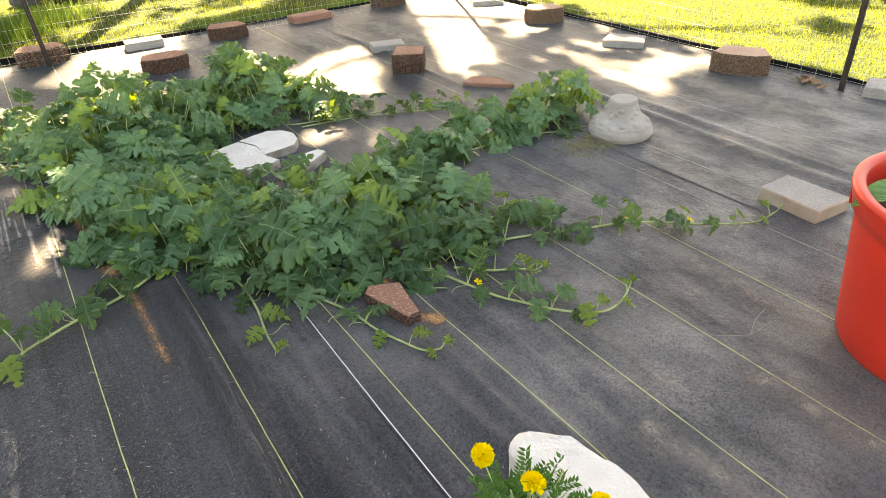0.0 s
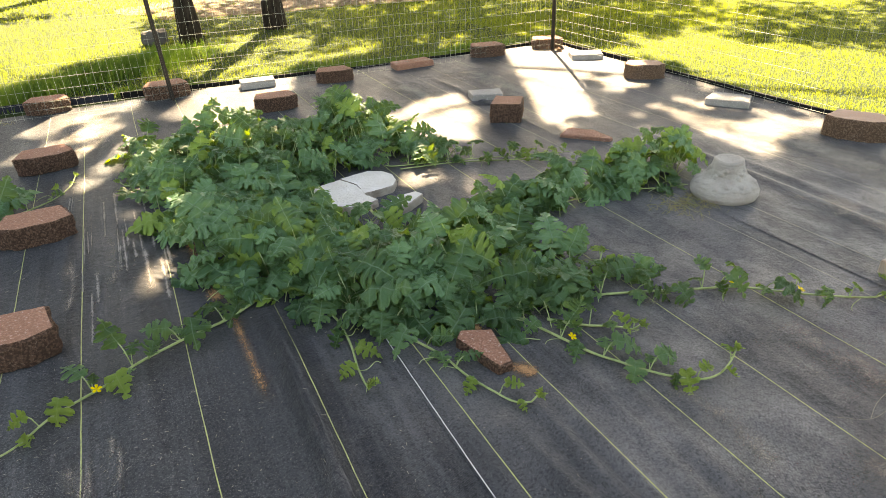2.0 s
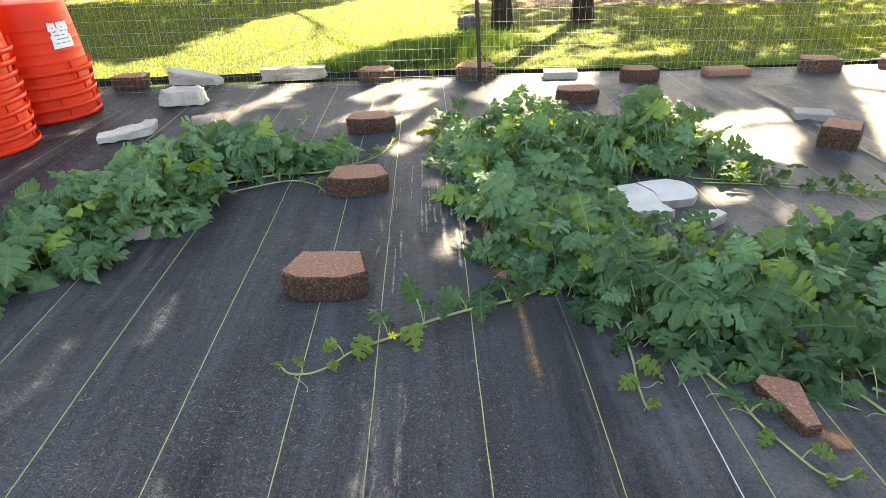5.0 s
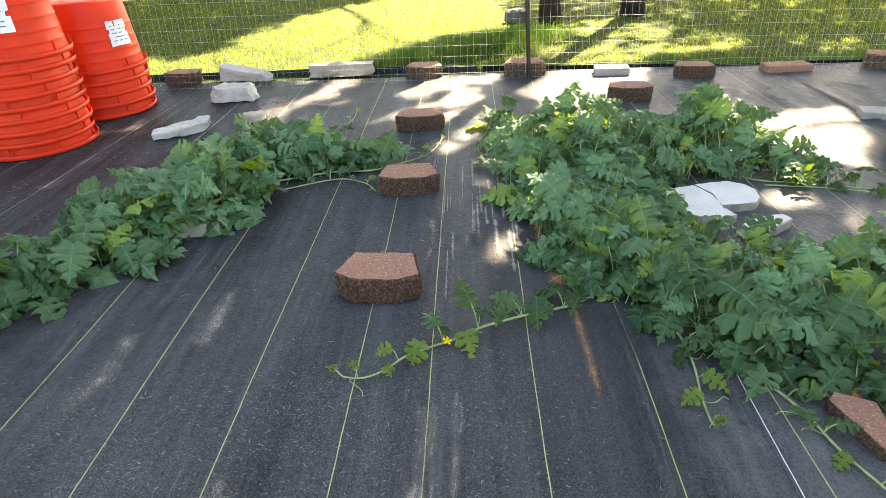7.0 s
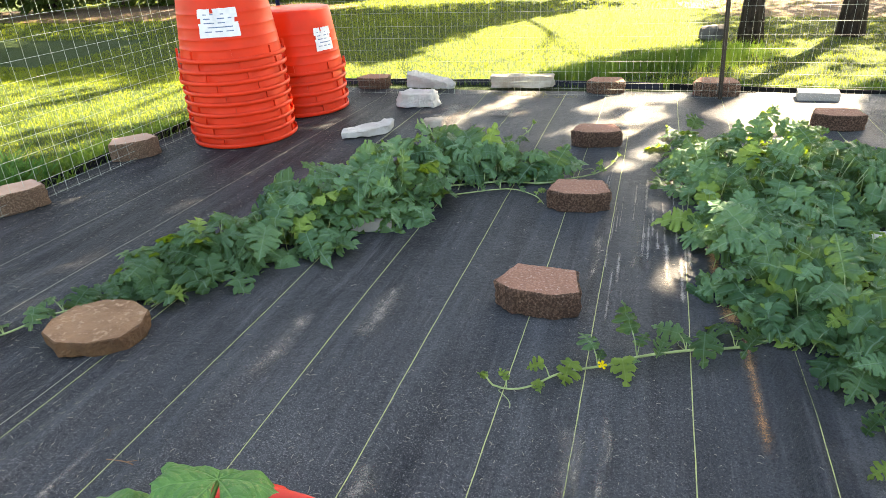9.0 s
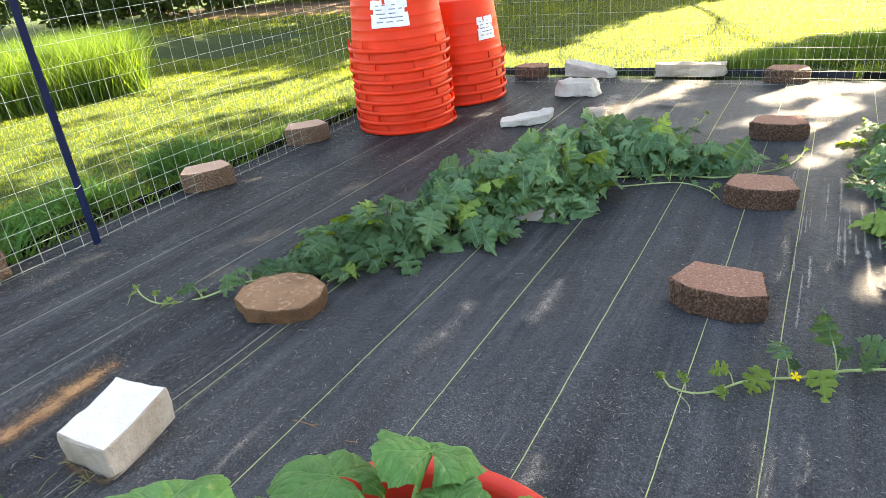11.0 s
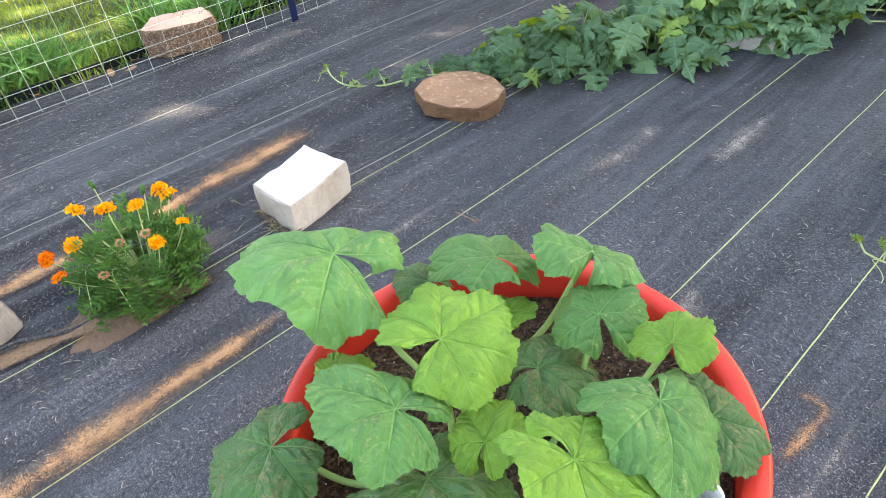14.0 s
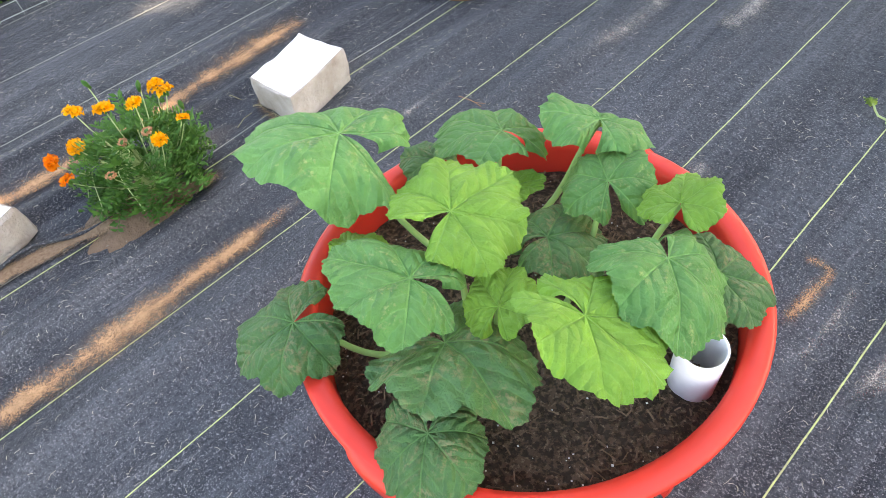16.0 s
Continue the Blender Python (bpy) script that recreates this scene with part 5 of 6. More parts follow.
runner(melon, [(1.30, 1.88), (1.422, 1.815), (1.573, 1.756), (1.764, 1.681), (1.956, 1.601), (2.07, 1.55), (2.225, 1.411), (2.375, 1.299), (2.451, 1.277), (2.575, 1.285)], 25, 0.06, 0.095, spacing=0.068, flowers=(0.53, 0.66))
runner(melon, [(1.38, 1.70), (1.465, 1.614), (1.542, 1.564), (1.60, 1.506)], 26, 0.02, 0.07, spacing=0.055)
runner(melon, [(1.45, 3.31), (1.508, 3.27), (1.742, 3.22), (1.949, 3.14), (2.186, 3.06), (2.40, 2.98)], 27, 0.0, 0.10, tip=False, spacing=0.07, thick=0.0036)
runner(melon, [(1.50, 3.22), (1.80, 3.16), (2.10, 3.02), (2.30, 2.90), (2.42, 2.75)], 28, 0.1, 0.08, tip=False, spacing=0.14, thick=0.0034)
runner(melon, [(1.30, 2.15), (1.50, 2.36), (1.70, 2.40), (2.0, 2.44), (2.27, 2.42), (2.45, 2.36), (2.60, 2.32)], 29, 0.2, 0.07, tip=False, spacing=0.12)
runner(melon, [(0.45, 3.60), (0.33, 3.66), (0.25, 3.70), (0.17, 3.74)], 30, 0.0, 0.07)
runner(melon, [(1.5, 1.75), (1.68, 1.85), (1.80, 1.95)], 31, 0.0, 0.085)
runner(melon, [(1.05, 2.1), (1.0, 2.35), (0.9, 2.6), (0.8, 3.0)], 32, 0.0, 0.10, tip=False)

melon2 = holder("melon_plant", pose(0, 0, 0), "watermelon plant with bluish green lobed leaves running along the cloth", "melon plant")
canopy(melon2, [
    (-1.55, 2.28, 0.14, 0.12, 0.15, 16), (-1.28, 2.72, 0.12, 0.12, 0.20, 16),
    (-1.72, 2.22, 0.16, 0.14, 0.15, 30), (-1.84, 2.04, 0.10, 0.10, 0.10, 10), (-1.58, 2.42, 0.17, 0.17, 0.18, 28), (-1.42, 2.55, 0.18, 0.17, 0.20, 34), (-1.36, 2.85, 0.20, 0.20, 0.24, 40), (-1.16, 2.98, 0.20, 0.20, 0.25, 40),
    (-1.10, 3.30, 0.22, 0.22, 0.26, 44), (-0.98, 3.52, 0.20, 0.20, 0.25, 36), (-0.80, 3.62, 0.20, 0.16, 0.20, 28), (-0.60, 3.68, 0.18, 0.13, 0.16, 22), (-0.38, 3.68, 0.16, 0.10, 0.11, 14),
    (-1.26, 2.62, 0.12, 0.14, 0.15, 16), (-1.10, 2.95, 0.14, 0.06, 0.15, 16), (-0.98, 3.10, 0.14, 0.14, 0.17, 18), (-1.3, 3.25, 0.14, 0.16, 0.18, 14)], 12, 70, 1.22)
runner(melon2, [(-1.50, 2.45), (-1.62, 2.30), (-1.72, 2.08), (-1.82, 1.98), (-1.90, 1.84, 0.03), (-1.99, 1.72), (-2.10, 1.645), (-2.20, 1.64), (-2.315, 1.665)], 41, 0.05, 0.085, spacing=0.075)
runner(melon2, [(-1.48, 2.45), (-1.53, 2.28), (-1.56, 2.14), (-1.59, 2.0)], 42, 0.0, 0.09, tip=False)
runner(melon2, [(-0.9, 3.4), (-0.6, 3.52), (-0.40, 3.53), (-0.28, 3.60), (-0.12, 3.72), (-0.03, 3.95)], 43, 0.1, 0.075)
runner(melon2, [(-0.8, 3.3), (-0.55, 3.42), (-0.40, 3.36), (-0.33, 3.25)], 44, 0.1, 0.06, tip=False, thick=0.0035)
runner(melon2, [(-0.85, 3.7), (-0.70, 3.95), (-0.62, 4.15, 0.05), (-0.56, 4.25, 0.09)], 45, 0.05, 0.07)


def gourd(x, y, z, r, mat, label):
    v, f = lathe([(0.0, 0.0)] + [(r * math.sin(math.pi * k / 12), r * 0.95 * (1 - math.cos(math.pi * k / 12))) for k in range(1, 12)] + [(0.0, r * 1.9)], 24)
    ob = new("melon", mesh("melon", v, f, mat, True))
    ob.matrix_basis = pose(x, y, z, 8, 5, 0)
    return tagged(ob, label, "melon")


gourd(-1.33, 2.74, 0.004, 0.055, stone("melon_rind", (0.46, 0.33, 0.18), (0.34, 0.22, 0.11), 0.6, 30, 0.1), "small tan round melon half hidden under leaves")

# ---------------------------------------------------------------- squash in the tub


VEINS = [0.0, 50.0, 102.0, 150.0]


def squash_leaf(seed, wide, cup, mat, pucker=1.0):
    """A broad lobed leaf, notched where the stalk joins, its veins sunk, the blade puckered between them and toothed along its edge."""
    r = random.Random(seed)
    rings, seg = 17, 150
    ph, fold = r.uniform(0, 6.28), r.uniform(0.05, 0.30)
    reach = {(s, k): r.uniform(0.90, 1.08) for s in (-1, 1) for k in range(4)}
    bend, sag = r.uniform(-0.25, 0.10), r.uniform(0.12, 0.34)
    v, f, uv = [], [], []
    for i in range(rings + 1):
        q = i / rings
        for k in range(seg + 1):
            t = -1 + 2 * k / seg
            a = math.pi * (0.93 * t)
            deg, sgn = abs(math.degrees(a)), 1 if a > 0 else -1
            n = min(range(4), key=lambda j: abs(deg - VEINS[j]))
            da = radians(deg - VEINS[n])
            c = min(1.0, abs(da) / radians(25.5))
            rr = reach[sgn, n] if n else reach[1, 0]
            lobe = (0.885 + 0.10 * (1 - c ** 3.0)) * (rr + (1 - rr) * c)
            lobe *= 1 - 0.45 * max(0.0, (deg - 152) / 16) ** 2
            lobe += 0.014 * math.sin(63 * a + ph) + 0.018 * math.sin(27 * a + 2 * ph)
            R = q * (1 - (1 - lobe) * q ** 1.5) * (1.12 - 0.43 * (abs(a) / math.pi) ** 1.4)
            x, y = R * math.sin(a) * wide, R * math.cos(a)
            off, ahead = R * abs(math.sin(da)), R * math.cos(da)
            step = ((ahead - 0.9 * off) * 5.2) % 1.0
            z = cup * R * R + fold * abs(x) * 0.5 + 0.34 * off * (1 - 0.55 * q) - sag * q ** 3 + bend * y * abs(y) * 0.5
            z += pucker * 0.022 * math.sin(math.pi * step) * min(1.0, off * 9) * (1 - 0.4 * q)
            z += 0.15 * math.sin(2 * a + ph) * q * q + 0.070 * math.sin(7 * a + 2 * ph) * q ** 4
            z += 0.16 * nz(x * 1.8, y * 1.8, seed) * q + 0.030 * nz(x * 7, y * 7, seed) * q
            v.append((x, y, z))
            uv.append((off, ahead))
    w = seg + 1
    for i in range(rings):
        for k in range(seg):
            f.append((i * w + k, i * w + k + 1, (i + 1) * w + k + 1, (i + 1) * w + k))
    return mesh("leaf", v, f, mat, True, uv)


squash = holder("squash_plant", pose(*POT, 0.385), "squash plant with large soft green leaves growing in the red tub", "squash plant")
HUBS = [(-0.40, 0.62), (-0.30, 0.68), (-0.47, 0.70)]
SQUASH_KINDS = {"A": (SQUASH, -0.08, 0.6, "large mid-green leaf"), "Y": (SQUASH_Y, 0.06, 1.2, "bright young leaf"), "D": (SQUASH_D, -0.16, 0.7, "old dark leaf with tan blotches")}
blades_made = []


def squash_blade(kind, x, y, z, head, pitch, roll, length, wide):
    """One leaf with its stalk: where the stalk joins the blade, the blade's heading, pitch and roll, its length and width."""
    mat, cup, pucker, label = SQUASH_KINDS[kind]
    k = len(blades_made)
    base = Vector((x - POT[0], y - POT[1], z - 0.385))
    blades_made.append(part("leaf", squash_leaf(50 + k, wide, cup, mat, pucker), squash, label,
                            frame_at(base, radians(head), radians(pitch), radians(roll), length)))
    hub = min(HUBS, key=lambda c: (c[0] - x) ** 2 + (c[1] - y) ** 2)
    root = Vector((hub[0] - POT[0] + RNG.uniform(-0.02, 0.02), hub[1] - POT[1] + RNG.uniform(-0.02, 0.02), -0.015))
    mid = root.lerp(base, 0.6) + Vector((0, 0, -0.055))
    path = smooth_path([root, mid, base.lerp(root, 0.12) + Vector((0, 0, -0.016)), base + Vector((0, 0, -0.004))], 5)
    part("stalk", mesh("stalk", *tube(path, [0.0056 - 0.0024 * i / len(path) for i in range(len(path))], 8), STALK, True), squash, "thick pale green leaf stalk")


squash_blade("A", -0.650, 0.640, 0.600, -152, 14, 8, 0.145, 0.86)
squash_blade("Y", -0.446, 0.648, 0.570, 89, -8, 12, 0.098, 1.00)
squash_blade("A", -0.532, 0.836, 0.530, -173, 3, 16, 0.098, 0.90)
squash_blade("A", -0.418, 0.918, 0.550, 123, -18, 16, 0.091, 0.97)
squash_blade("A", -0.348, 0.841, 0.530, 142, 5, -12, 0.076, 0.90)
squash_blade("Y", -0.245, 0.844, 0.550, 116, -3, -13, 0.057, 0.96)
squash_blade("A", -0.206, 0.754, 0.560, -41, 3, -19, 0.094, 0.96)
squash_blade("D", -0.171, 0.823, 0.490, 36, -13, 9, 0.071, 0.99)
squash_blade("Y", -0.225, 0.628, 0.570, 6, -18, -16, 0.099, 0.84)
squash_blade("A", -0.415, 0.547, 0.560, -152, 14, 11, 0.096, 0.88)
squash_blade("D", -0.539, 0.432, 0.480, -107, -7, -8, 0.083, 0.98)
squash_blade("Y", -0.334, 0.607, 0.510, 117, 9, -7, 0.060, 0.88)
squash_blade("D", -0.360, 0.536, 0.490, -4, 16, -18, 0.117, 0.99)
squash_blade("D", -0.301, 0.446, 0.470, -56, -6, 1, 0.076, 0.98)
squash_blade("D", -0.376, 0.749, 0.480, 61, -4, 1, 0.079, 0.94)
squash_blade("Y", -0.561, 0.570, 0.480, -177, 2, 8, 0.047, 0.93)
squash_blade("D", -0.620, 0.775, 0.470, -152, 10, 5, 0.055, 0.90)
squash_blade("Y", -0.475, 0.800, 0.480, 58, 3, -1, 0.040, 0.95)
squash_blade("Y", -0.250, 0.700, 0.470, 20, 8, -4, 0.035, 0.90)


# ---------------------------------------------------------------- pepper in the far tub
pepper = holder("pepper_plant", pose(2.215, 0.59, 0.395), "young pepper plant with drooping green leaves in the red tub", "pepper plant")
part("stem", mesh("stem", *tube([(0, 0, -0.02), (0.01, 0.0, 0.1), (0.0, 0.01, 0.2)], [0.006, 0.005, 0.003], 7), STEM, True), pepper)


def lance_leaf(name, mat, w=0.36):
    v, f, uv = [], [], []
    for i in range(9):
        t = i / 8
        hw = w * math.sin(math.pi * min(1, t * 0.93 + 0.06)) ** 0.9 * (1 - 0.35 * t)
        for s in (-1, -0.5, 0, 0.5, 1):
            v.append((s * hw, t, 0.16 * abs(s) * hw * 2 - 0.35 * t * t))
            uv.append((0.5 + s * 0.4, t))
    for i in range(8):
        for s in range(4):
            a = i * 5 + s
            f.append((a, a + 1, a + 6, a + 5))
    return mesh(name, v, f, mat, True, uv)


lance = lance_leaf("leaf", SQUASH)
for k in range(16):
    a = k * 2.4
    h = 0.04 + 0.011 * k
    L = 0.13 - 0.004 * k
    m = frame_at(Vector((0.02 * math.cos(a), 0.02 * math.sin(a), h)), a, radians(15 - 2 * (k % 5)), radians(10 * math.sin(k)), L)
    part("leaf", lance, pepper, m=m)
near = frame_at(Vector((-0.10, 0.16, 0.05)), radians(150), radians(10), 0, 0.16)
part("leaf", lance, pepper, m=near)

# ---------------------------------------------------------------- marigolds


def feather(seed):
    """A divided leaf: a stalk with narrow pointed leaflets in pairs."""
    r = random.Random(seed)
    v, f = [], []
    for k in range(6):
        t = 0.15 + 0.14 * k
        for sgn in (-1, 1):
            L = 0.30 * (1 - 0.5 * abs(t - 0.5)) * r.uniform(0.8, 1.1)
            b = len(v)
            dx, dy = sgn * 0.80, 0.60
            for u, w in ((0, 0.0), (0.45, 0.058), (1.0, 0.0), (0.45, -0.058)):
                v.append((dx * L * u - dy * w * sgn, t + dy * L * u + dx * w * sgn, 0.10 * u * u * L * 3 - 0.3 * t * t + 0.05 * r.uniform(-1, 1)))
            f.append((b, b + 1, b + 2, b + 3))
    b = len(v)
    v += [(-0.015, 0, 0), (0.015, 0, 0), (0.012, 0.6, -0.10), (-0.012, 0.6, -0.10), (0, 1.05, -0.32)]
    f += [(b, b + 1, b + 2, b + 3), (b + 3, b + 2, b + 4)]
    return np.array(v), f


FEATHERS = [feather(k) for k in range(5)]


def flower_head(seed, r0, mat, rows=4):
    """A ruffled flower: rings of wavy petals, smaller and steeper inwards, over a green cup."""
    r = random.Random(seed)
    v, f = [], []
    for ring in range(rows):
        R = r0 * (1 - 0.145 * ring)
        n = 13 - ring
        lift = radians(4 + 13 * ring)
        for k in range(n):
            a = 2 * math.pi * k / n + ring * 0.4 + r.uniform(-0.1, 0.1)
            hw = 0.27 * R
            b = len(v)
            L = R * r.uniform(0.88, 1.08)
            for u, w in ((0.05, 0.25), (0.55, 0.85), (0.9, 1.0), (1.0, 0.55)):
                for s in (-1, 0, 1):
                    rad = L * u * math.cos(lift)
                    z = L * u * math.sin(lift) + 0.10 * R * (s * s) * u + 0.30 * R * r.uniform(-1, 1) * u + 0.12 * R * ring * 0.3 - (0.18 * R * u * u if ring == 0 else 0)
                    v.append((rad * math.cos(a) - s * hw * w * math.sin(a), rad * math.sin(a) + s * hw * w * math.cos(a), z))
            for i in range(3):
                for s in range(2):
                    q = b + i * 3 + s
                    f.append((q, q + 1, q + 4, q + 3))
    return mesh("flower", v, f, mat)


def marigold(cx, cy, radius, height, heads, label, seed, n=230, leaf=1.0):
    r = random.Random(seed)
    top = holder("marigold", pose(cx, cy, 0.0), label, "marigold")
    heap, stems = Heap(), Heap()
    for k in range(n):
        a, q, u = r.uniform(0, 6.283), math.sqrt(r.random()), r.random()
        z = 0.02 + height * u * (1 - 0.45 * q * q)
        x, y = radius * q * math.cos(a), radius * q * math.sin(a)
        m = frame_at(Vector((x * 0.8, y * 0.8, z)), a + r.uniform(-0.9, 0.9), radians(r.uniform(-25, 50)), radians(r.uniform(-40, 40)), leaf * r.uniform(0.062, 0.104))
        v, f = FEATHERS[k % 5]
        heap.add(apply(m, v), f)
        if k % 4 == 0:
            stems.add(*tube([(x * 0.1, y * 0.1, 0), (x * 0.45, y * 0.45, z * 0.6), (x * 0.8, y * 0.8, z)], 0.0020, 5))
    part("foliage", heap.mesh("foliage", MGREEN), top, "feathery dark green leaves", kind="stuff")
    for i, (kind, x, y, z) in enumerate(heads):
        x, y = x - cx, y - cy
        stems.add(*tube(smooth_path([(x * 0.15, y * 0.15, 0.02), (x * 0.7, y * 0.7, z * 0.6), (x, y, z - 0.010)], 4), 0.0017, 5))
        tilt = (r.uniform(-30, 15), r.uniform(-10, 35), r.uniform(0, 360))
        cup = lathe([(0.0, -0.016), (0.0035, -0.014), (0.0058, -0.004), (0.0072, 0.003), (0.0, 0.004)], 10)
        c = part("cup", mesh("cup", *cup, MGREEN, True), top, "green flower cup", pose(x, y, z, *tilt))
        if kind == "B":
            part("bud", mesh("bud", *lathe([(0.006, -0.002), (0.0065, 0.006), (0.003, 0.014), (0.0, 0.016)], 10), MGREEN, True), c, "closed green bud")
        else:
            size, mat, rows = {"O": (0.0245, PETAL_O, 5), "D": (0.024, PETAL_D, 5), "Y": (0.019, PETAL_O, 4), "W": (0.015, WILT, 2), "L": (0.024, PETAL_Y, 5)}[kind]
            part("petals", flower_head(seed + i, size * r.uniform(0.88, 1.1), mat, rows), c,
                 {"O": "ruffled orange petals", "D": "deep orange petals", "Y": "yellow petals", "W": "wilted brown petals", "L": "bright yellow petals"}[kind])
    part("stem", stems.mesh("stem", STEM), top, "thin green stems", kind="stuff")
    for k in range(7):
        a = r.uniform(0, 6.283)
        p = [(0.05 * math.cos(a), 0.05 * math.sin(a), height * 0.6), (0.12 * math.cos(a), 0.12 * math.sin(a), height * 0.8), (0.17 * math.cos(a + 0.2), 0.17 * math.sin(a + 0.2), height * 0.35)]
        part("grass_blade", mesh("grass_blade", *tube(smooth_path(p, 5), 0.0014, 3), STEM), top, "loose green blade")
    return top


def mound(x, y, r, h, mat, label, seed):
    v, f = [(0, 0, h)], []
    for i in range(1, 9):
        for k in range(28):
            a = 2 * math.pi * k / 28
            q = r * i / 8 * (1 + 0.18 * nz(math.cos(a), math.sin(a), seed, 1.5))
            X, Y = q * math.cos(a), q * math.sin(a)
            v.append((X, Y, h * math.cos(min(1, i / 8) * math.pi / 2) ** 1.2 + 0.006 * nz(X, Y, seed, 25) * (i < 8)))
    for k in range(28):
        f.append((0, 1 + k, 1 + (k + 1) % 28))
    for i in range(7):
        for k in range(28):
            a, b = 1 + i * 28 + k, 1 + i * 28 + (k + 1) % 28
            f.append((a, a + 28, b + 28, b))
    ob = new("soil_mound", mesh("soil_mound", v, f, mat, True))
    ob.matrix_basis = pose(x, y, 0.006)
    return tagged(ob, label, "soil", kind="stuff")


EARTH = stone("sandy_earth", (0.21, 0.135, 0.082), (0.13, 0.08, 0.048), fine=60, bump=0.8, dist=0.01)
mound(-1.535, 0.47, 0.165, 0.020, EARTH, "bare sandy soil at the foot of the marigold", 2.0)
mound(0.93, 0.80, 0.12, 0.03, EARTH, "bare sandy soil at the foot of the yellow marigold", 4.0)
marigold(-1.60, 0.55, 0.148, 0.21, [
    ("O", -1.722, 0.485, 0.25),
    ("O", -1.626, 0.539, 0.27),
    ("O", -1.578, 0.600, 0.27),
    ("O", -1.619, 0.678, 0.26),
    ("O", -1.591, 0.686, 0.25),
    ("Y", -1.475, 0.665, 0.23),
    ("O", -1.644, 0.434, 0.21),
    ("O", -1.413, 0.576, 0.25),
    ("W", -1.488, 0.575, 0.24),
    ("W", -1.533, 0.519, 0.22),
    ("D", -1.690, 0.368, 0.18),
    ("D", -1.584, 0.366, 0.18),
    ("W", -1.501, 0.448, 0.18),
    ("B", -1.777, 0.558, 0.27),
    ("B", -1.619, 0.640, 0.28),
    ("B", -1.512, 0.686, 0.24),
], "marigold bush with orange flowers and feathery dark green leaves", 71, 300)
marigold(0.93, 0.79, 0.115, 0.155, [("L", 0.896, 0.900, 0.21), ("L", 0.939, 0.800, 0.20), ("L", 1.034, 0.715, 0.16), ("L", 0.86, 0.72, 0.18)],
         "marigold with bright yellow flowers beside a white stone", 81, 190, 0.72)
# lifted hem of the slit cloth
hem = tube(smooth_path([(-1.68, 0.02, 0.016), (-1.655, 0.10, 0.022), (-1.645, 0.17, 0.036), (-1.64, 0.22, 0.030), (-1.60, 0.30, 0.020), (-1.585, 0.37, 0.018), (-1.59, 0.44, 0.016)], 6), 0.0055, 6)
tagged(new("cloth_hem", mesh("cloth_hem", *hem, FABRIC, True)), "curled black cloth hem round the planting slit", "cloth hem")

# ---------------------------------------------------------------- litter on the cloth


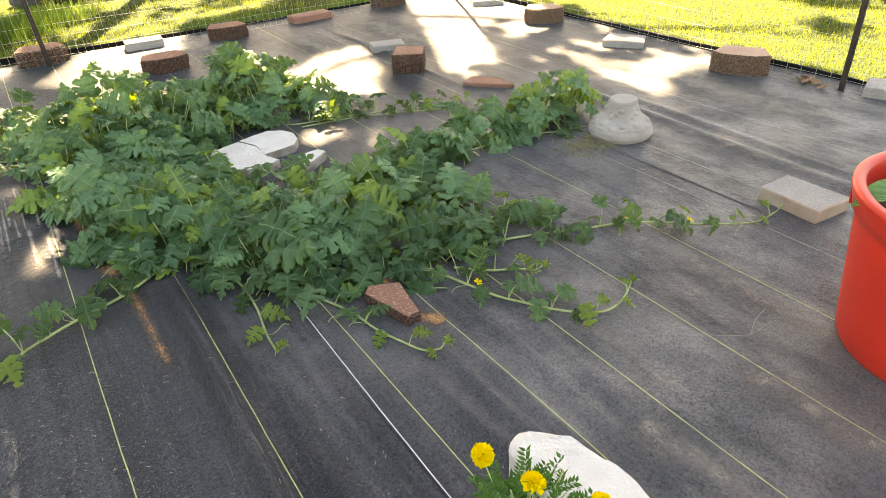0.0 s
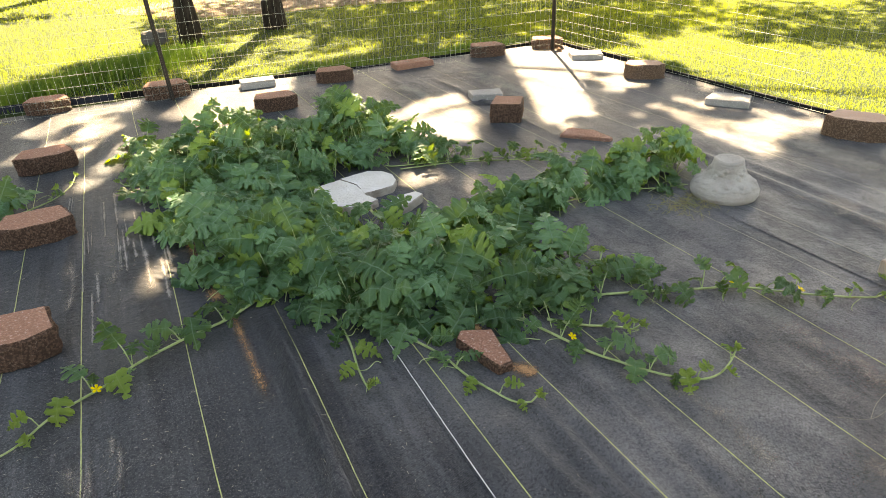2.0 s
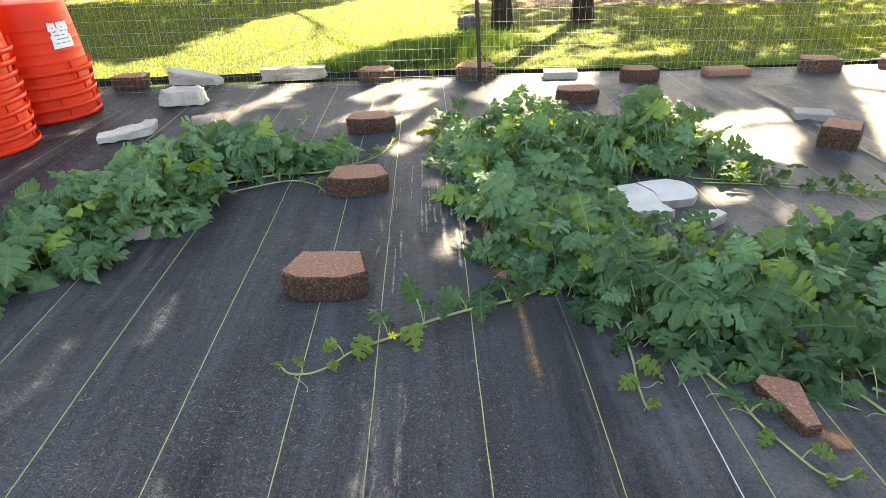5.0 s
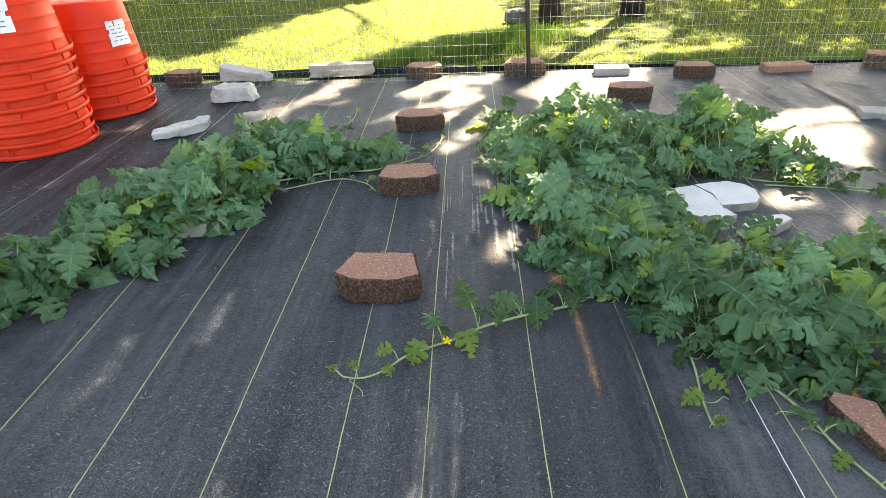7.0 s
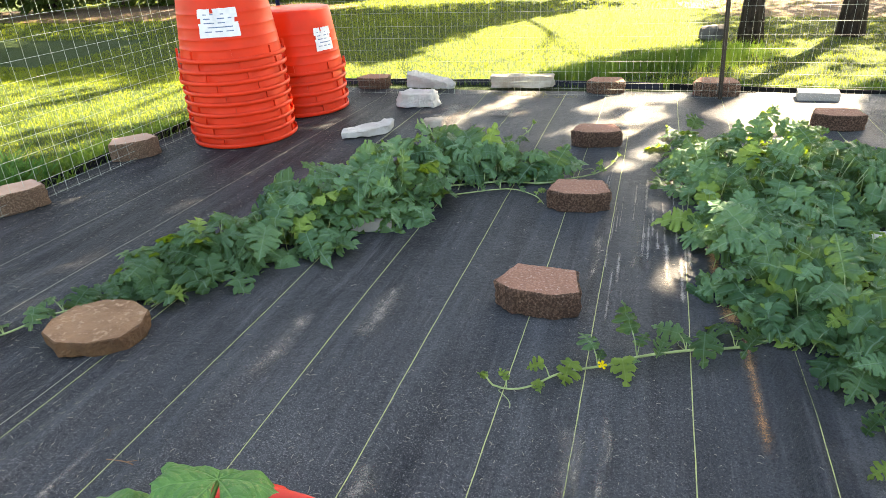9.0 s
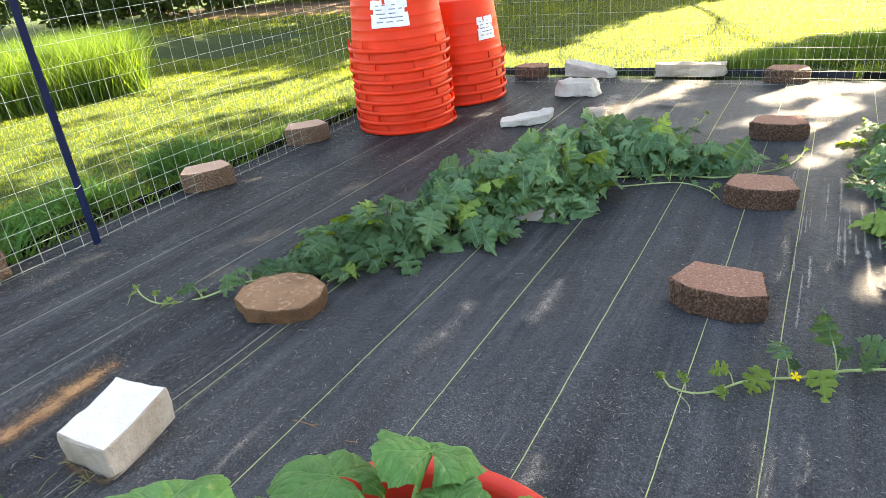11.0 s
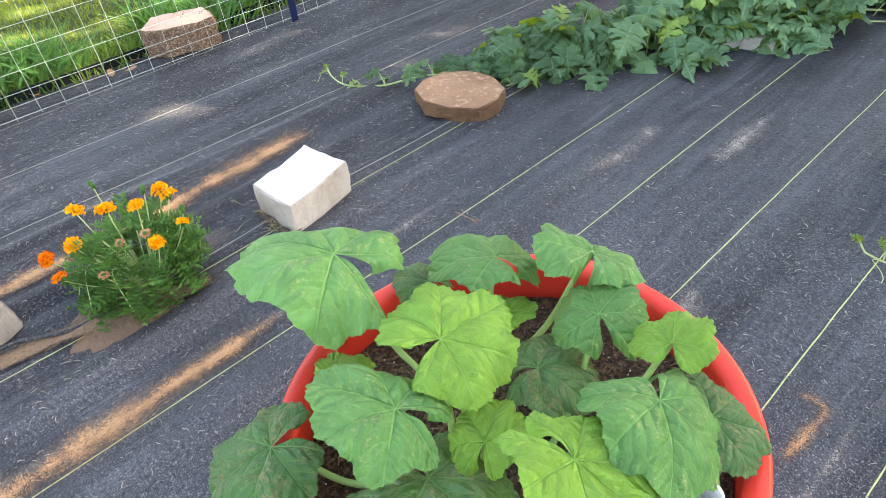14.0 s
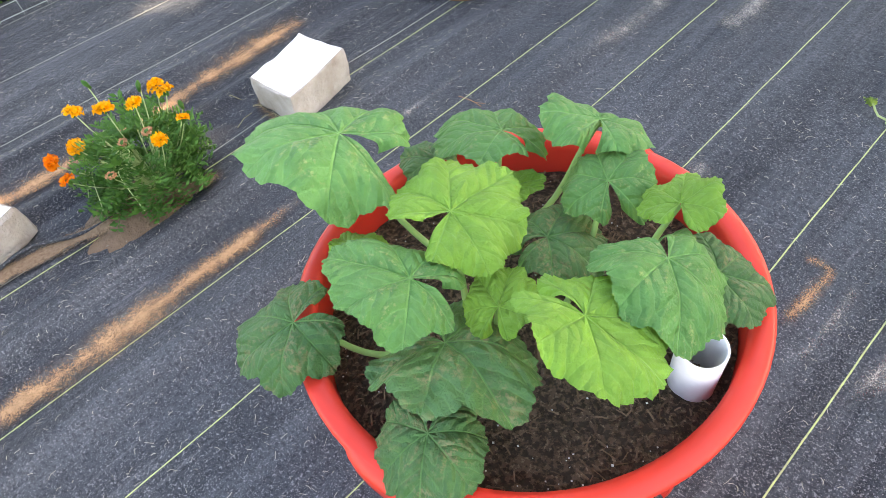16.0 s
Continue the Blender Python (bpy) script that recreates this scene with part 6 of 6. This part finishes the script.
def litter():
    r = random.Random(5)
    hp = Heap()
    for k in range(9000):
        x, y = (r.uniform(-3.0, 3.6), r.uniform(-0.4, 5.3)) if k < 6600 else (r.uniform(-2.4, 0.4), r.uniform(-0.3, 1.9))
        if k < 6600 and r.random() < 0.6:
            x = r.uniform(-3.05, -1.4) if r.random() < 0.6 else r.uniform(-3.2, -2.6)
        a, L = r.uniform(0, 6.283), r.uniform(0.005, 0.017) * (1.8 if r.random() < 0.06 else 1)
        z = cloth_z(x, y) + 0.0055
        dx, dy = math.cos(a) * L / 2, math.sin(a) * L / 2
        b = r.uniform(-0.3, 0.3) * L
        hp.add(*tube([(x - dx, y - dy, z), (x - dy * b / L, y + dx * b / L, z + 0.0015), (x + dx, y + dy, z)], r.uniform(0.0004, 0.0008), 3))
    tagged(new("grass_clippings", hp.mesh("grass_clippings", STRAW)), "dry pale grass clippings scattered over the black cloth", "grass clippings", kind="stuff")
    tw = Heap()
    for pts in ([(1.78, 0.98), (1.86, 0.93), (1.95, 0.93), (2.06, 0.90)], [(1.86, 0.93), (1.93, 0.96), (2.02, 0.98)]):
        tw.add(*tube(smooth_path([(x, y, cloth_z(x, y) + 0.008) for x, y in pts], 5), 0.0009, 4))
    tagged(new("dry_twig", tw.mesh("dry_twig", STRAW)), "thin forked dry twig lying on the cloth", "twig")
    tw = Heap()
    for k in range(5):
        x, y, a = -1.12 + r.uniform(-0.10, 0.10), 1.30 + r.uniform(-0.03, 0.05), r.uniform(-0.5, 0.5)
        tw.add(*tube(smooth_path([(x, y, 0.008), (x + 0.06 * math.cos(a), y + 0.06 * math.sin(a), 0.016), (x + 0.11 * math.cos(a), y + 0.11 * math.sin(a), 0.009)], 4), 0.0011, 3))
    tagged(new("dry_stalks", tw.mesh("dry_stalks", DRY)), "small heap of dry grass stalks on the cloth", "dry grass", kind="stuff")
    leaf_v = [(0, -0.5, 0.0), (0.30, -0.1, 0.10), (0.22, 0.35, 0.02), (0, 0.6, 0.06), (-0.25, 0.3, 0.12), (-0.28, -0.15, 0.02), (0, 0.0, 0.0)]
    leaf_f = [(0, 1, 6), (1, 2, 6), (2, 3, 6), (3, 4, 6), (4, 5, 6), (5, 0, 6)]
    dl = mesh("dry_leaf", leaf_v, leaf_f, DRY)
    spots = [(1.16, 1.80, 0.06), (-3.14, 1.12, 0.07), (-3.20, 1.05, 0.06), (-3.25, 1.18, 0.05), (-3.3, 0.72, 0.06)]
    for k in range(14):
        spots.append((3.95 + r.uniform(-0.12, 0.15), 5.40 + r.uniform(-0.16, 0.04), r.uniform(0.05, 0.09)))
    for k in range(9):
        spots.append((3.98 + r.uniform(-0.08, 0.05), 2.02 + r.uniform(-0.12, 0.15), r.uniform(0.05, 0.08)))
    for x, y, s in spots:
        ob = new("dry_leaf", dl)
        ob.matrix_basis = pose(x, y, 0.012 + r.uniform(0, 0.02), r.uniform(-25, 25), r.uniform(-25, 25), r.uniform(0, 360)) @ Matrix.Scale(s, 4)
        tagged(ob, "curled brown dry leaf on the ground by the fence", "dry leaf", "dry leaves")
    # dry grass caught under the vines and at the concrete foot
    hp = Heap()
    for cx, cy, rx, ry, n in ((2.46, 2.16, 0.13, 0.10, 150), (2.45, 3.66, 0.06, 0.02, 20), (0.72, 2.45, 0.07, 0.07, 60), (-0.8, 5.45, 0.3, 0.06, 60), (3.98, 2.05, 0.06, 0.15, 60), (-1.60, 0.93, 0.08, 0.02, 14)):
        for k in range(n):
            x, y, a, L = cx + rx * r.gauss(0, 0.6), cy + ry * r.gauss(0, 0.6), r.uniform(0, 6.283), r.uniform(0.03, 0.08)
            hp.add(*tube([(x, y, 0.008), (x + 0.5 * L * math.cos(a), y + 0.5 * L * math.sin(a), 0.008 + r.uniform(0.005, 0.02)), (x + L * math.cos(a), y + L * math.sin(a), 0.009)], 0.0012, 3))
    tagged(new("dead_weeds", hp.mesh("dead_weeds", plain("dry_weed", (0.22, 0.24, 0.10), 0.8, c2=(0.30, 0.24, 0.13)))), "withered weeds and straw lying by the stones", "weeds", kind="stuff")


litter()

# ---------------------------------------------------------------- lawn


def blades(n, sampler, h0, h1, w, seed, mat, name, label, lean=0.5, keep=None):
    """Bent blades of grass, each two faces."""
    rs = np.random.RandomState(seed)
    x, y = sampler(rs, n)
    if keep is not None:
        k = keep(x, y)
        x, y = x[k], y[k]
    n = len(x)
    a = rs.uniform(0, 2 * np.pi, n)
    h = rs.uniform(h0, h1, n)
    ww = w * rs.uniform(0.7, 1.3, n)
    bend = rs.uniform(0.1, 1.0, n) * lean * h
    b = rs.uniform(0, 2 * np.pi, n)
    dx, dy, bx, by = np.cos(a) * ww, np.sin(a) * ww, np.cos(b) * bend, np.sin(b) * bend
    z = np.full(n, -0.025)
    P = np.stack([np.stack([x - dx, y - dy, z], 1), np.stack([x + dx, y + dy, z], 1),
                  np.stack([x + dx * 0.8 + bx * 0.35, y + dy * 0.8 + by * 0.35, z + h * 0.6], 1), np.stack([x - dx * 0.8 + bx * 0.35, y - dy * 0.8 + by * 0.35, z + h * 0.6], 1),
                  np.stack([x + bx, y + by, z + h], 1)], 1).reshape(-1, 3)
    me = bpy.data.meshes.new(name)
    me.vertices.add(len(P))
    me.vertices.foreach_set("co", P.ravel().astype(np.float32))
    o = (np.arange(n) * 5)[:, None]
    loops = (o + np.array([[0, 1, 2, 3, 3, 2, 4]])).ravel()
    me.loops.add(len(loops))
    me.loops.foreach_set("vertex_index", loops.astype(np.int32))
    me.polygons.add(2 * n)
    st = (np.arange(n) * 7)[:, None] + np.array([[0, 4]])
    me.polygons.foreach_set("loop_start", st.ravel().astype(np.int32))
    me.update(calc_edges=True)
    me.validate()
    me.materials.append(mat)
    return tagged(new(name, me), label, "grass", kind="stuff")


def box(x0, x1, y0, y1):
    return lambda rs, n: (rs.uniform(x0, x1, n), rs.uniform(y0, y1, n))


def tall_band(rs, n):
    t, d = rs.uniform(-0.35, 1.45, n), rs.uniform(0, 1.3, n)
    return -8.0 + 1.15 * t - 0.85 * d + rs.normal(0, 0.06, n), 1.75 + 2.1 * t + 0.45 * d + rs.normal(0, 0.06, n)


def tuft_band(rs, n):
    t = rs.uniform(0, 1, n) ** 0.8
    return -0.95 + 1.6 * t + np.abs(rs.normal(0, 0.22, n)) * (0.4 + t), 5.95 + 1.7 * t - np.abs(rs.normal(0, 0.28, n)) * (0.3 + t)


def lawn_only(x, y):
    left = np.where(y < 5.9, -3.29 + 0.04 * np.clip(y, -3, 6), -3.0)
    inside = (x > left) & (x < 4.18) & (y < 5.88 - 0.10 * np.clip(x - 0.3, 0, 2))
    return ~inside


blades(170000, box(-7, 7.5, 5.6, 11), 0.012, 0.032, 0.0022, 1, GRASS, "lawn_grass", "sunlit mown lawn beyond the back of the fence", keep=lawn_only)
blades(90000, box(-14, 11, 8.5, 17), 0.02, 0.05, 0.005, 2, GRASS, "lawn_grass", "mown lawn in the tree shade far behind the fence", keep=lambda x, y: (y > 11) | (x < -7) | (x > 7.5))
blades(150000, box(-9, -3.2, -1.5, 6.5), 0.012, 0.030, 0.0020, 3, GRASS, "lawn_grass", "mown lawn beside the fence", keep=lawn_only)
blades(150000, box(4.15, 9, 0.0, 7.5), 0.010, 0.028, 0.0018, 4, GRASS, "lawn_grass", "bright mown lawn beside the fence", keep=lawn_only)
blades(15000, box(-4.0, -3.05, -0.5, 5.9), 0.05, 0.14, 0.0050, 5, GRASS_T, "long_grass", "long unmown grass leaning on the fence", 1.2,
       keep=lambda x, y: lawn_only(x, y) & (x > -3.60 + 0.05 * y + 0.10 * np.sin(y * 3)))
blades(12000, box(-3.1, 4.1, 5.7, 6.4), 0.03, 0.065, 0.0027, 6, GRASS_T, "long_grass", "long unmown grass along the back fence", 0.8,
       keep=lambda x, y: lawn_only(x, y) & (y < 6.05 + 0.12 * np.sin(x * 4)))
blades(6500, tuft_band, 0.06, 0.17, 0.0026, 7, GRASS_T, "long_grass", "tuft of long grass round a stone behind the fence", 0.7, keep=lambda x, y: lawn_only(x, y) & (y > 5.95))
blades(33000, tall_band, 0.25, 0.72, 0.0048, 8, GRASS_T, "tall_grass_clump", "wide bank of tall arching ornamental grass on the lawn", 1.0)

blades(4600, box(-3.75, -3.20, -0.5, 3.2), 0.10, 0.22, 0.0078, 9, GRASS_B, "broad_grass", "broad-bladed grass spilling over the cloth's edge", 1.5,
       keep=lambda x, y: (x < -3.28 + 0.05 * np.sin(y * 5)) & (np.sin(y * 4.1) + 0.6 * np.sin(y * 9.3) > -0.6))

# leaf litter under the far trees
for cx, cy, rx, ry, sd in ((4.0, 11.4, 3.6, 1.7, 1), (-10.5, 12.2, 5.0, 1.6, 2)):
    v, f = [(cx, cy, 0.02)], []
    for k in range(48):
        a = 2 * math.pi * k / 48
        q = 1 + 0.25 * nz(math.cos(a), math.sin(a), sd, 2.0)
        v.append((cx + rx * q * math.cos(a), cy + ry * q * math.sin(a), -0.015))
    for k in range(48):
        f.append((0, 1 + k, 1 + (k + 1) % 48))
    tagged(new("leaf_litter", mesh("leaf_litter", v, f, MULCH)), "brown fallen leaves and bark on the ground under trees", "leaf litter", kind="stuff")

# ---------------------------------------------------------------- trees, their unseen crowns added to shade the bed


# far edge of the sunny lawn: x and the y past which trees shade it
SUNNY = [(-14, 3.6), (-8.5, 5.0), (-6.5, 6.0), (-4.8, 6.6), (-2.7, 7.3), (-2.1, 9.8), (-0.8, 12.0), (0.6, 12.5)]


def lit(gx, gy, grow=0.0):
    """How open the added crowns are cut over a place on the ground, 0 to 1."""
    along, across = 0.43 * gx + 0.90 * gy, 0.90 * gx - 0.43 * gy
    streak = nz(across * 5.0, along * 1.4, 2.0)
    wob = 0.30 * nz(gx, gy, 8.0, 1.6) + 0.16 * nz(gx, gy, 3.0, 4.5) + 0.75 * streak + 0.25 * nz(gx, gy, 6.0, 9.0)
    dapple = min(1.0, max(0.0, 0.6 - 6 * (nz(gx, gy, 11.0, 4.0) + 0.7 * nz(across * 6, along * 2, 5.0) - 0.10)))
    if gx < 0.95 and gy < 4.2:
        dapple = max(dapple, 0.48)
    g = 0.0
    if gx < 0.7 and (gy > 5.72 or gx < -3.3):
        far = np.interp(gx, [p[0] for p in SUNNY], [p[1] for p in SUNNY])
        near = 0.60 + 0.34 * min(1.0, max(0.0, (gy - 2.6 - 1.3 * (gx + 5)) / 0.8)) if gx < -3.2 else 1.0
        g = min(1.0, max(0.0, (far - gy + 0.7 * wob) * 2.5)) * near * (1.0 if nz(gx, gy, 5.0, 0.8) < 0.36 or gx > -3.2 else 0.7)
        back = (8.2 - gy) / 0.9
        if 0.6 < back < 2.9 and abs(gx - (0.75 - 0.43 * back)) < 0.62 + 0.3 * wob:
            g *= 0.12
    if -1.5 < gx < 0.5 and 4.2 < gy < 5.72:
        inside = min(1.0, (gx + 1.5) * 2, (0.5 - gx) * 4, (gy - 4.2) * 3, (5.72 - gy) * 5)
        g = max(g, inside * min(0.92, max(0.0, 0.20 + 5.0 * streak + 0.5 * nz(gx, gy, 12.0, 2.2))))
    for cx, cy, rx, ry, turn, k in GAPS:
        dx, dy = gx - cx, gy - cy
        if abs(dx) > 2.4 or abs(dy) > 2.4:
            continue
        c, s = math.cos(turn), math.sin(turn)
        u, w = (c * dx + s * dy) / (rx + grow), (-s * dx + c * dy) / (ry + grow)
        whole = k > 1.0
        d = math.sqrt(u * u + w * w) + (0.75 if whole else 1.0) * wob
        here = min(1.0, k) * max(0.0, min(1.0, (1.15 - d) * (12 if whole else 6)))
        if here > g:
            g = here if whole or gx > 4.2 or gy > 5.8 or gx < -2 else here * dapple
    return g


# openings cut in the unseen crowns for pools of sun: centre, half sizes, turn, openness
GAPS = [(-7.3, 3.6, 0.8, 0.8, 0, 0.9), (2.2, 6.8, 0.8, 0.5, 0.3, 0.8), (1.25, 6.4, 0.5, 0.6, 0.3, 1.0), (3.4, 6.3, 0.5, 0.3, 0.2, 0.5), (4.4, 6.4, 0.4, 0.3, 0.0, 0.4), (1.5, 7.6, 0.8, 0.5, 0.0, 0.9),
        (5.2, 3.5, 1.0, 1.9, 0.15, 1.0), (5.3, 1.4, 1.3, 1.5, 0.0, 1.0), (4.9, 4.6, 0.7, 0.9, 0.0, 1.0), (4.75, 2.6, 0.6, 1.4, 0.0, 1.0), (6.2, 5.4, 0.9, 0.6, 0.6, 0.7), (4.4, 5.2, 0.25, 0.5, 0.0, 0.7),
        (0.97, 5.15, 0.27, 0.62, -0.45, 2.0), (3.62, 4.92, 0.46, 0.58, -0.4, 2.0), (3.05, 4.25, 0.27, 0.80, -0.48, 2.0), (3.5, 4.15, 0.38, 0.40, 0.0, 0.95), (2.05, 3.95, 0.24, 0.40, -0.45, 2.0), (2.05, 3.55, 0.15, 0.15, 0.0, 0.9),
        (3.55, 2.75, 0.30, 0.80, 0.25, 0.85), (3.6, 1.8, 0.2, 0.6, 0.2, 0.6), (0.05, 4.75, 0.14, 0.72, -0.1, 1.0), (0.46, 3.66, 0.24, 0.28, 0.0, 0.85), (0.75, 3.52, 0.16, 0.16, 0.3, 0.9),
        (0.05, 3.95, 0.04, 0.4, -0.4, 0.95), (0.25, 3.30, 0.03, 0.08, 0.0, 1.0), (1.60, 3.12, 0.08, 0.13, -0.3, 1.0), (1.50, 2.90, 0.06, 0.10, 0.3, 1.0), (1.78, 2.80, 0.05, 0.10, -0.3, 1.0),
        (0.25, 3.58, 0.13, 0.30, 0.0, 0.75), (0.25, 2.64, 0.035, 0.08, -0.3, 1.0), (1.5, 3.7, 0.26, 0.18, 0.2, 0.9),
        (1.62, 1.95, 0.07, 0.34, -0.45, 0.40), (1.78, 1.60, 0.10, 0.30, -0.45, 0.30), (1.50, 1.30, 0.06, 0.40, -0.45, 0.26), (2.0, 1.9, 0.12, 0.22, -0.45, 0.34), (2.1, 1.15, 0.12, 0.36, -0.45, 0.22), (1.25, 1.0, 0.06, 0.30, -0.45, 0.2), (1.95, 0.75, 0.10, 0.30, -0.45, 0.25)]


def limb(p, d, length, r0, rng, depth, hp, ends):
    pts, q, v = [Vector(p)], Vector(p), Vector(d).normalized()
    n = 6
    for k in range(n):
        v = (v + Vector((rng.uniform(-0.18, 0.18), rng.uniform(-0.18, 0.18), rng.uniform(-0.05, 0.12)))).normalized()
        q = q + v * (length / n)
        pts.append(q.copy())
        if depth and k >= 2:
            w = (v + Vector((rng.uniform(-0.9, 0.9), rng.uniform(-0.9, 0.9), rng.uniform(0.0, 0.5)))).normalized()
            limb(q, w, length * 0.6, r0 * 0.4, rng, depth - 1, hp, ends)
    hp.add(*tube(pts, [r0 * (1 - 0.75 * k / n) for k in range(n + 1)], 8 if r0 > 0.05 else 5))
    ends.append(q)


def tree(x, y, r0, height, crown, seed, label, clumps):
    rng = random.Random(seed)
    top = holder("tree", pose(x, y, -0.03), label, "tree")
    pts, radii = [], []
    for k in range(15):
        t = k / 14
        pts.append(Vector((0.10 * math.sin(3 * t + seed), 0.10 * math.cos(2 * t + seed), height * t)))
        radii.append(r0 * (1 + 0.55 * math.exp(-t * 26)) * (1 - 0.65 * t))
    v, f = tube(pts, radii, 22)
    v = [Vector((p.x, p.y, p.z)) + Vector((p.x - pts[min(14, i // 22)].x, p.y - pts[min(14, i // 22)].y, 0)) * (0.14 * nz(p.x * 9, p.y * 9, p.z * 0.8 + seed)) for i, p in enumerate(v)]
    part("trunk", mesh("trunk", v, f, BARK, True), top, "rough dark brown bark")
    hp, ends = Heap(), []
    for k in range(7):
        a, z = k * 2.4 + seed, height * (0.42 + 0.08 * k)
        d = Vector((math.cos(a), math.sin(a), 0.7))
        limb((pts[8].x, pts[8].y, z), d, crown[0] * 0.8, r0 * 0.24, rng, 1, hp, ends)
    part("limb", hp.mesh("limb", BARK), top, "bare rough limbs", kind="stuff")
    lv = Heap()
    cx, cy, cz = crown[3], crown[4], crown[5]
    for k in range(clumps):
        while True:
            p = Vector((rng.uniform(-1, 1), rng.uniform(-1, 1), rng.uniform(-1, 1)))
            if 0.1 < p.length < 1.0 + 0.15 * nz(p.x * 3, p.y * 3, p.z * 3 + seed):
                break
        w = Vector((cx + p.x * crown[0], cy + p.y * crown[1], cz + p.z * crown[2]))
        g = Vector((x, y, 0)) + w
        gx, gy = g.x - SUN_DIR.x / SUN_DIR.z * g.z, g.y - SUN_DIR.y / SUN_DIR.z * g.z
        if rng.random() < lit(gx, gy):
            continue
        for j in range(7 if -1.6 < gx < 4.2 and 2.0 < gy < 5.8 else 4 if -1.6 < gx < 4.2 and gy < 5.8 else 3):
            c = w + Vector((rng.uniform(-0.14, 0.14), rng.uniform(-0.14, 0.14), rng.uniform(-0.12, 0.12)))
            s = rng.uniform(0.08, 0.15)
            hx, hy = gx + (c.x - w.x) - SUN_DIR.x / SUN_DIR.z * (c.z - w.z), gy + (c.y - w.y) - SUN_DIR.y / SUN_DIR.z * (c.z - w.z)
            if -1.6 < hx < 4.2 and 2.3 < hy < 5.8:
                s *= 0.72
                if lit(hx, hy, 0.07) > 0.45:
                    continue
            u = Vector((rng.uniform(-1, 1), rng.uniform(-1, 1), rng.uniform(-0.6, 0.6))).normalized() * s
            t = Vector((rng.uniform(-1, 1), rng.uniform(-1, 1), rng.uniform(-0.6, 0.6))).normalized() * (s * 0.6)
            lv.add([c - u, c + t - u * 0.1, c + u, c - t - u * 0.1], [(0, 1, 2, 3)])
    part("crown", lv.mesh("crown", CROWN), top, "unseen loose green crown, gaps cut for pools of sun", kind="stuff")
    return top


OAK = "tall oak with a dark furrowed trunk, unseen crown added for shade"
tree(1.05, 8.22, 0.088, 8.5, (3.4, 3.2, 2.3, 1.0, 0.8, 6.4), 3, OAK, 5200)
tree(2.16, 8.58, 0.098, 8.5, (3.4, 3.2, 2.2, 3.2, -0.6, 6.2), 4, OAK, 5200)
# From here on the trees stand out of view, added to cast shade.
tree(6.5, 12.0, 0.20, 10.0, (4.2, 4.0, 2.8, 0.0, -1.0, 7.6), 5, OAK, 5200)
tree(-0.2, 15.5, 0.20, 10.0, (4.6, 3.2, 2.8, 0.0, 0.5, 7.2), 6, OAK, 8000)
tree(-7.0, 17.0, 0.20, 10.0, (5.0, 4.0, 2.8, 0.5, -0.5, 7.0), 7, OAK, 4200)
tree(-4.5, 16.5, 0.24, 13.0, (5.4, 4.8, 2.0, 2.6, -4.6, 10.6), 9, OAK, 5200)
tree(7.5, 16.5, 0.20, 10.0, (4.4, 4.0, 2.6, -0.4, -1.2, 7.5), 10, OAK, 4600)
tree(-13.0, 16.0, 0.22, 10.0, (5.0, 4.5, 2.8, -0.5, -1.0, 7.0), 11, OAK, 4600)
tree(-16.5, 12.0, 0.22, 10.0, (4.6, 4.6, 2.8, 0.0, 0.0, 6.5), 12, OAK, 3800)
tree(11.0, 9.0, 0.20, 9.0, (3.6, 3.6, 2.4, 0.0, 0.0, 6.6), 8, OAK, 2600)


def shrub(x, y, r, h, seed):
    rng = random.Random(seed)
    top = holder("shrub", pose(x, y, -0.02), "dark green shrub at the far edge of the lawn", "shrub", "far shrubs")
    hp, lv = Heap(), Heap()
    for k in range(9):
        a = k * 2.4
        hp.add(*tube([(0, 0, 0), (0.3 * r * math.cos(a), 0.3 * r * math.sin(a), 0.4 * h), (0.7 * r * math.cos(a), 0.7 * r * math.sin(a), 0.85 * h)], [0.025, 0.016, 0.006], 5))
    for k in range(2200):
        p = Vector((rng.gauss(0, 1), rng.gauss(0, 1), rng.gauss(0, 1))).normalized() * rng.uniform(0.6, 1.05)
        c = Vector((p.x * r, p.y * r, h * 0.5 + p.z * h * 0.5))
        s = rng.uniform(0.07, 0.14)
        u = Vector((rng.uniform(-1, 1), rng.uniform(-1, 1), rng.uniform(-1, 1))).normalized() * s
        t = Vector((rng.uniform(-1, 1), rng.uniform(-1, 1), rng.uniform(-1, 1))).normalized() * (s * 0.55)
        lv.add([c - u, c + t, c + u, c - t], [(0, 1, 2, 3)])
    part("branch", hp.mesh("branch", BARK), top, kind="stuff")
    part("leaves", lv.mesh("leaves", CROWN), top, kind="stuff")


for k, (x, y, r, h) in enumerate([(-15.0, 10.0, 1.3, 1.6), (-13.0, 12.5, 1.4, 1.7), (-10.6, 13.6, 1.3, 1.5), (-8.2, 14.6, 1.3, 1.5), (-16.0, 7.5, 1.4, 1.8), (-5.8, 15.2, 1.2, 1.4), (-17, 5.0, 1.4, 1.8), (-12.0, 13.6, 1.2, 1.9), (-14.2, 11.4, 1.2, 1.9), (-9.4, 14.6, 1.2, 1.6), (-7.0, 15.6, 1.2, 1.5), (-3.6, 16.6, 1.3, 1.4)]):
    shrub(x, y, r, h, 90 + k)
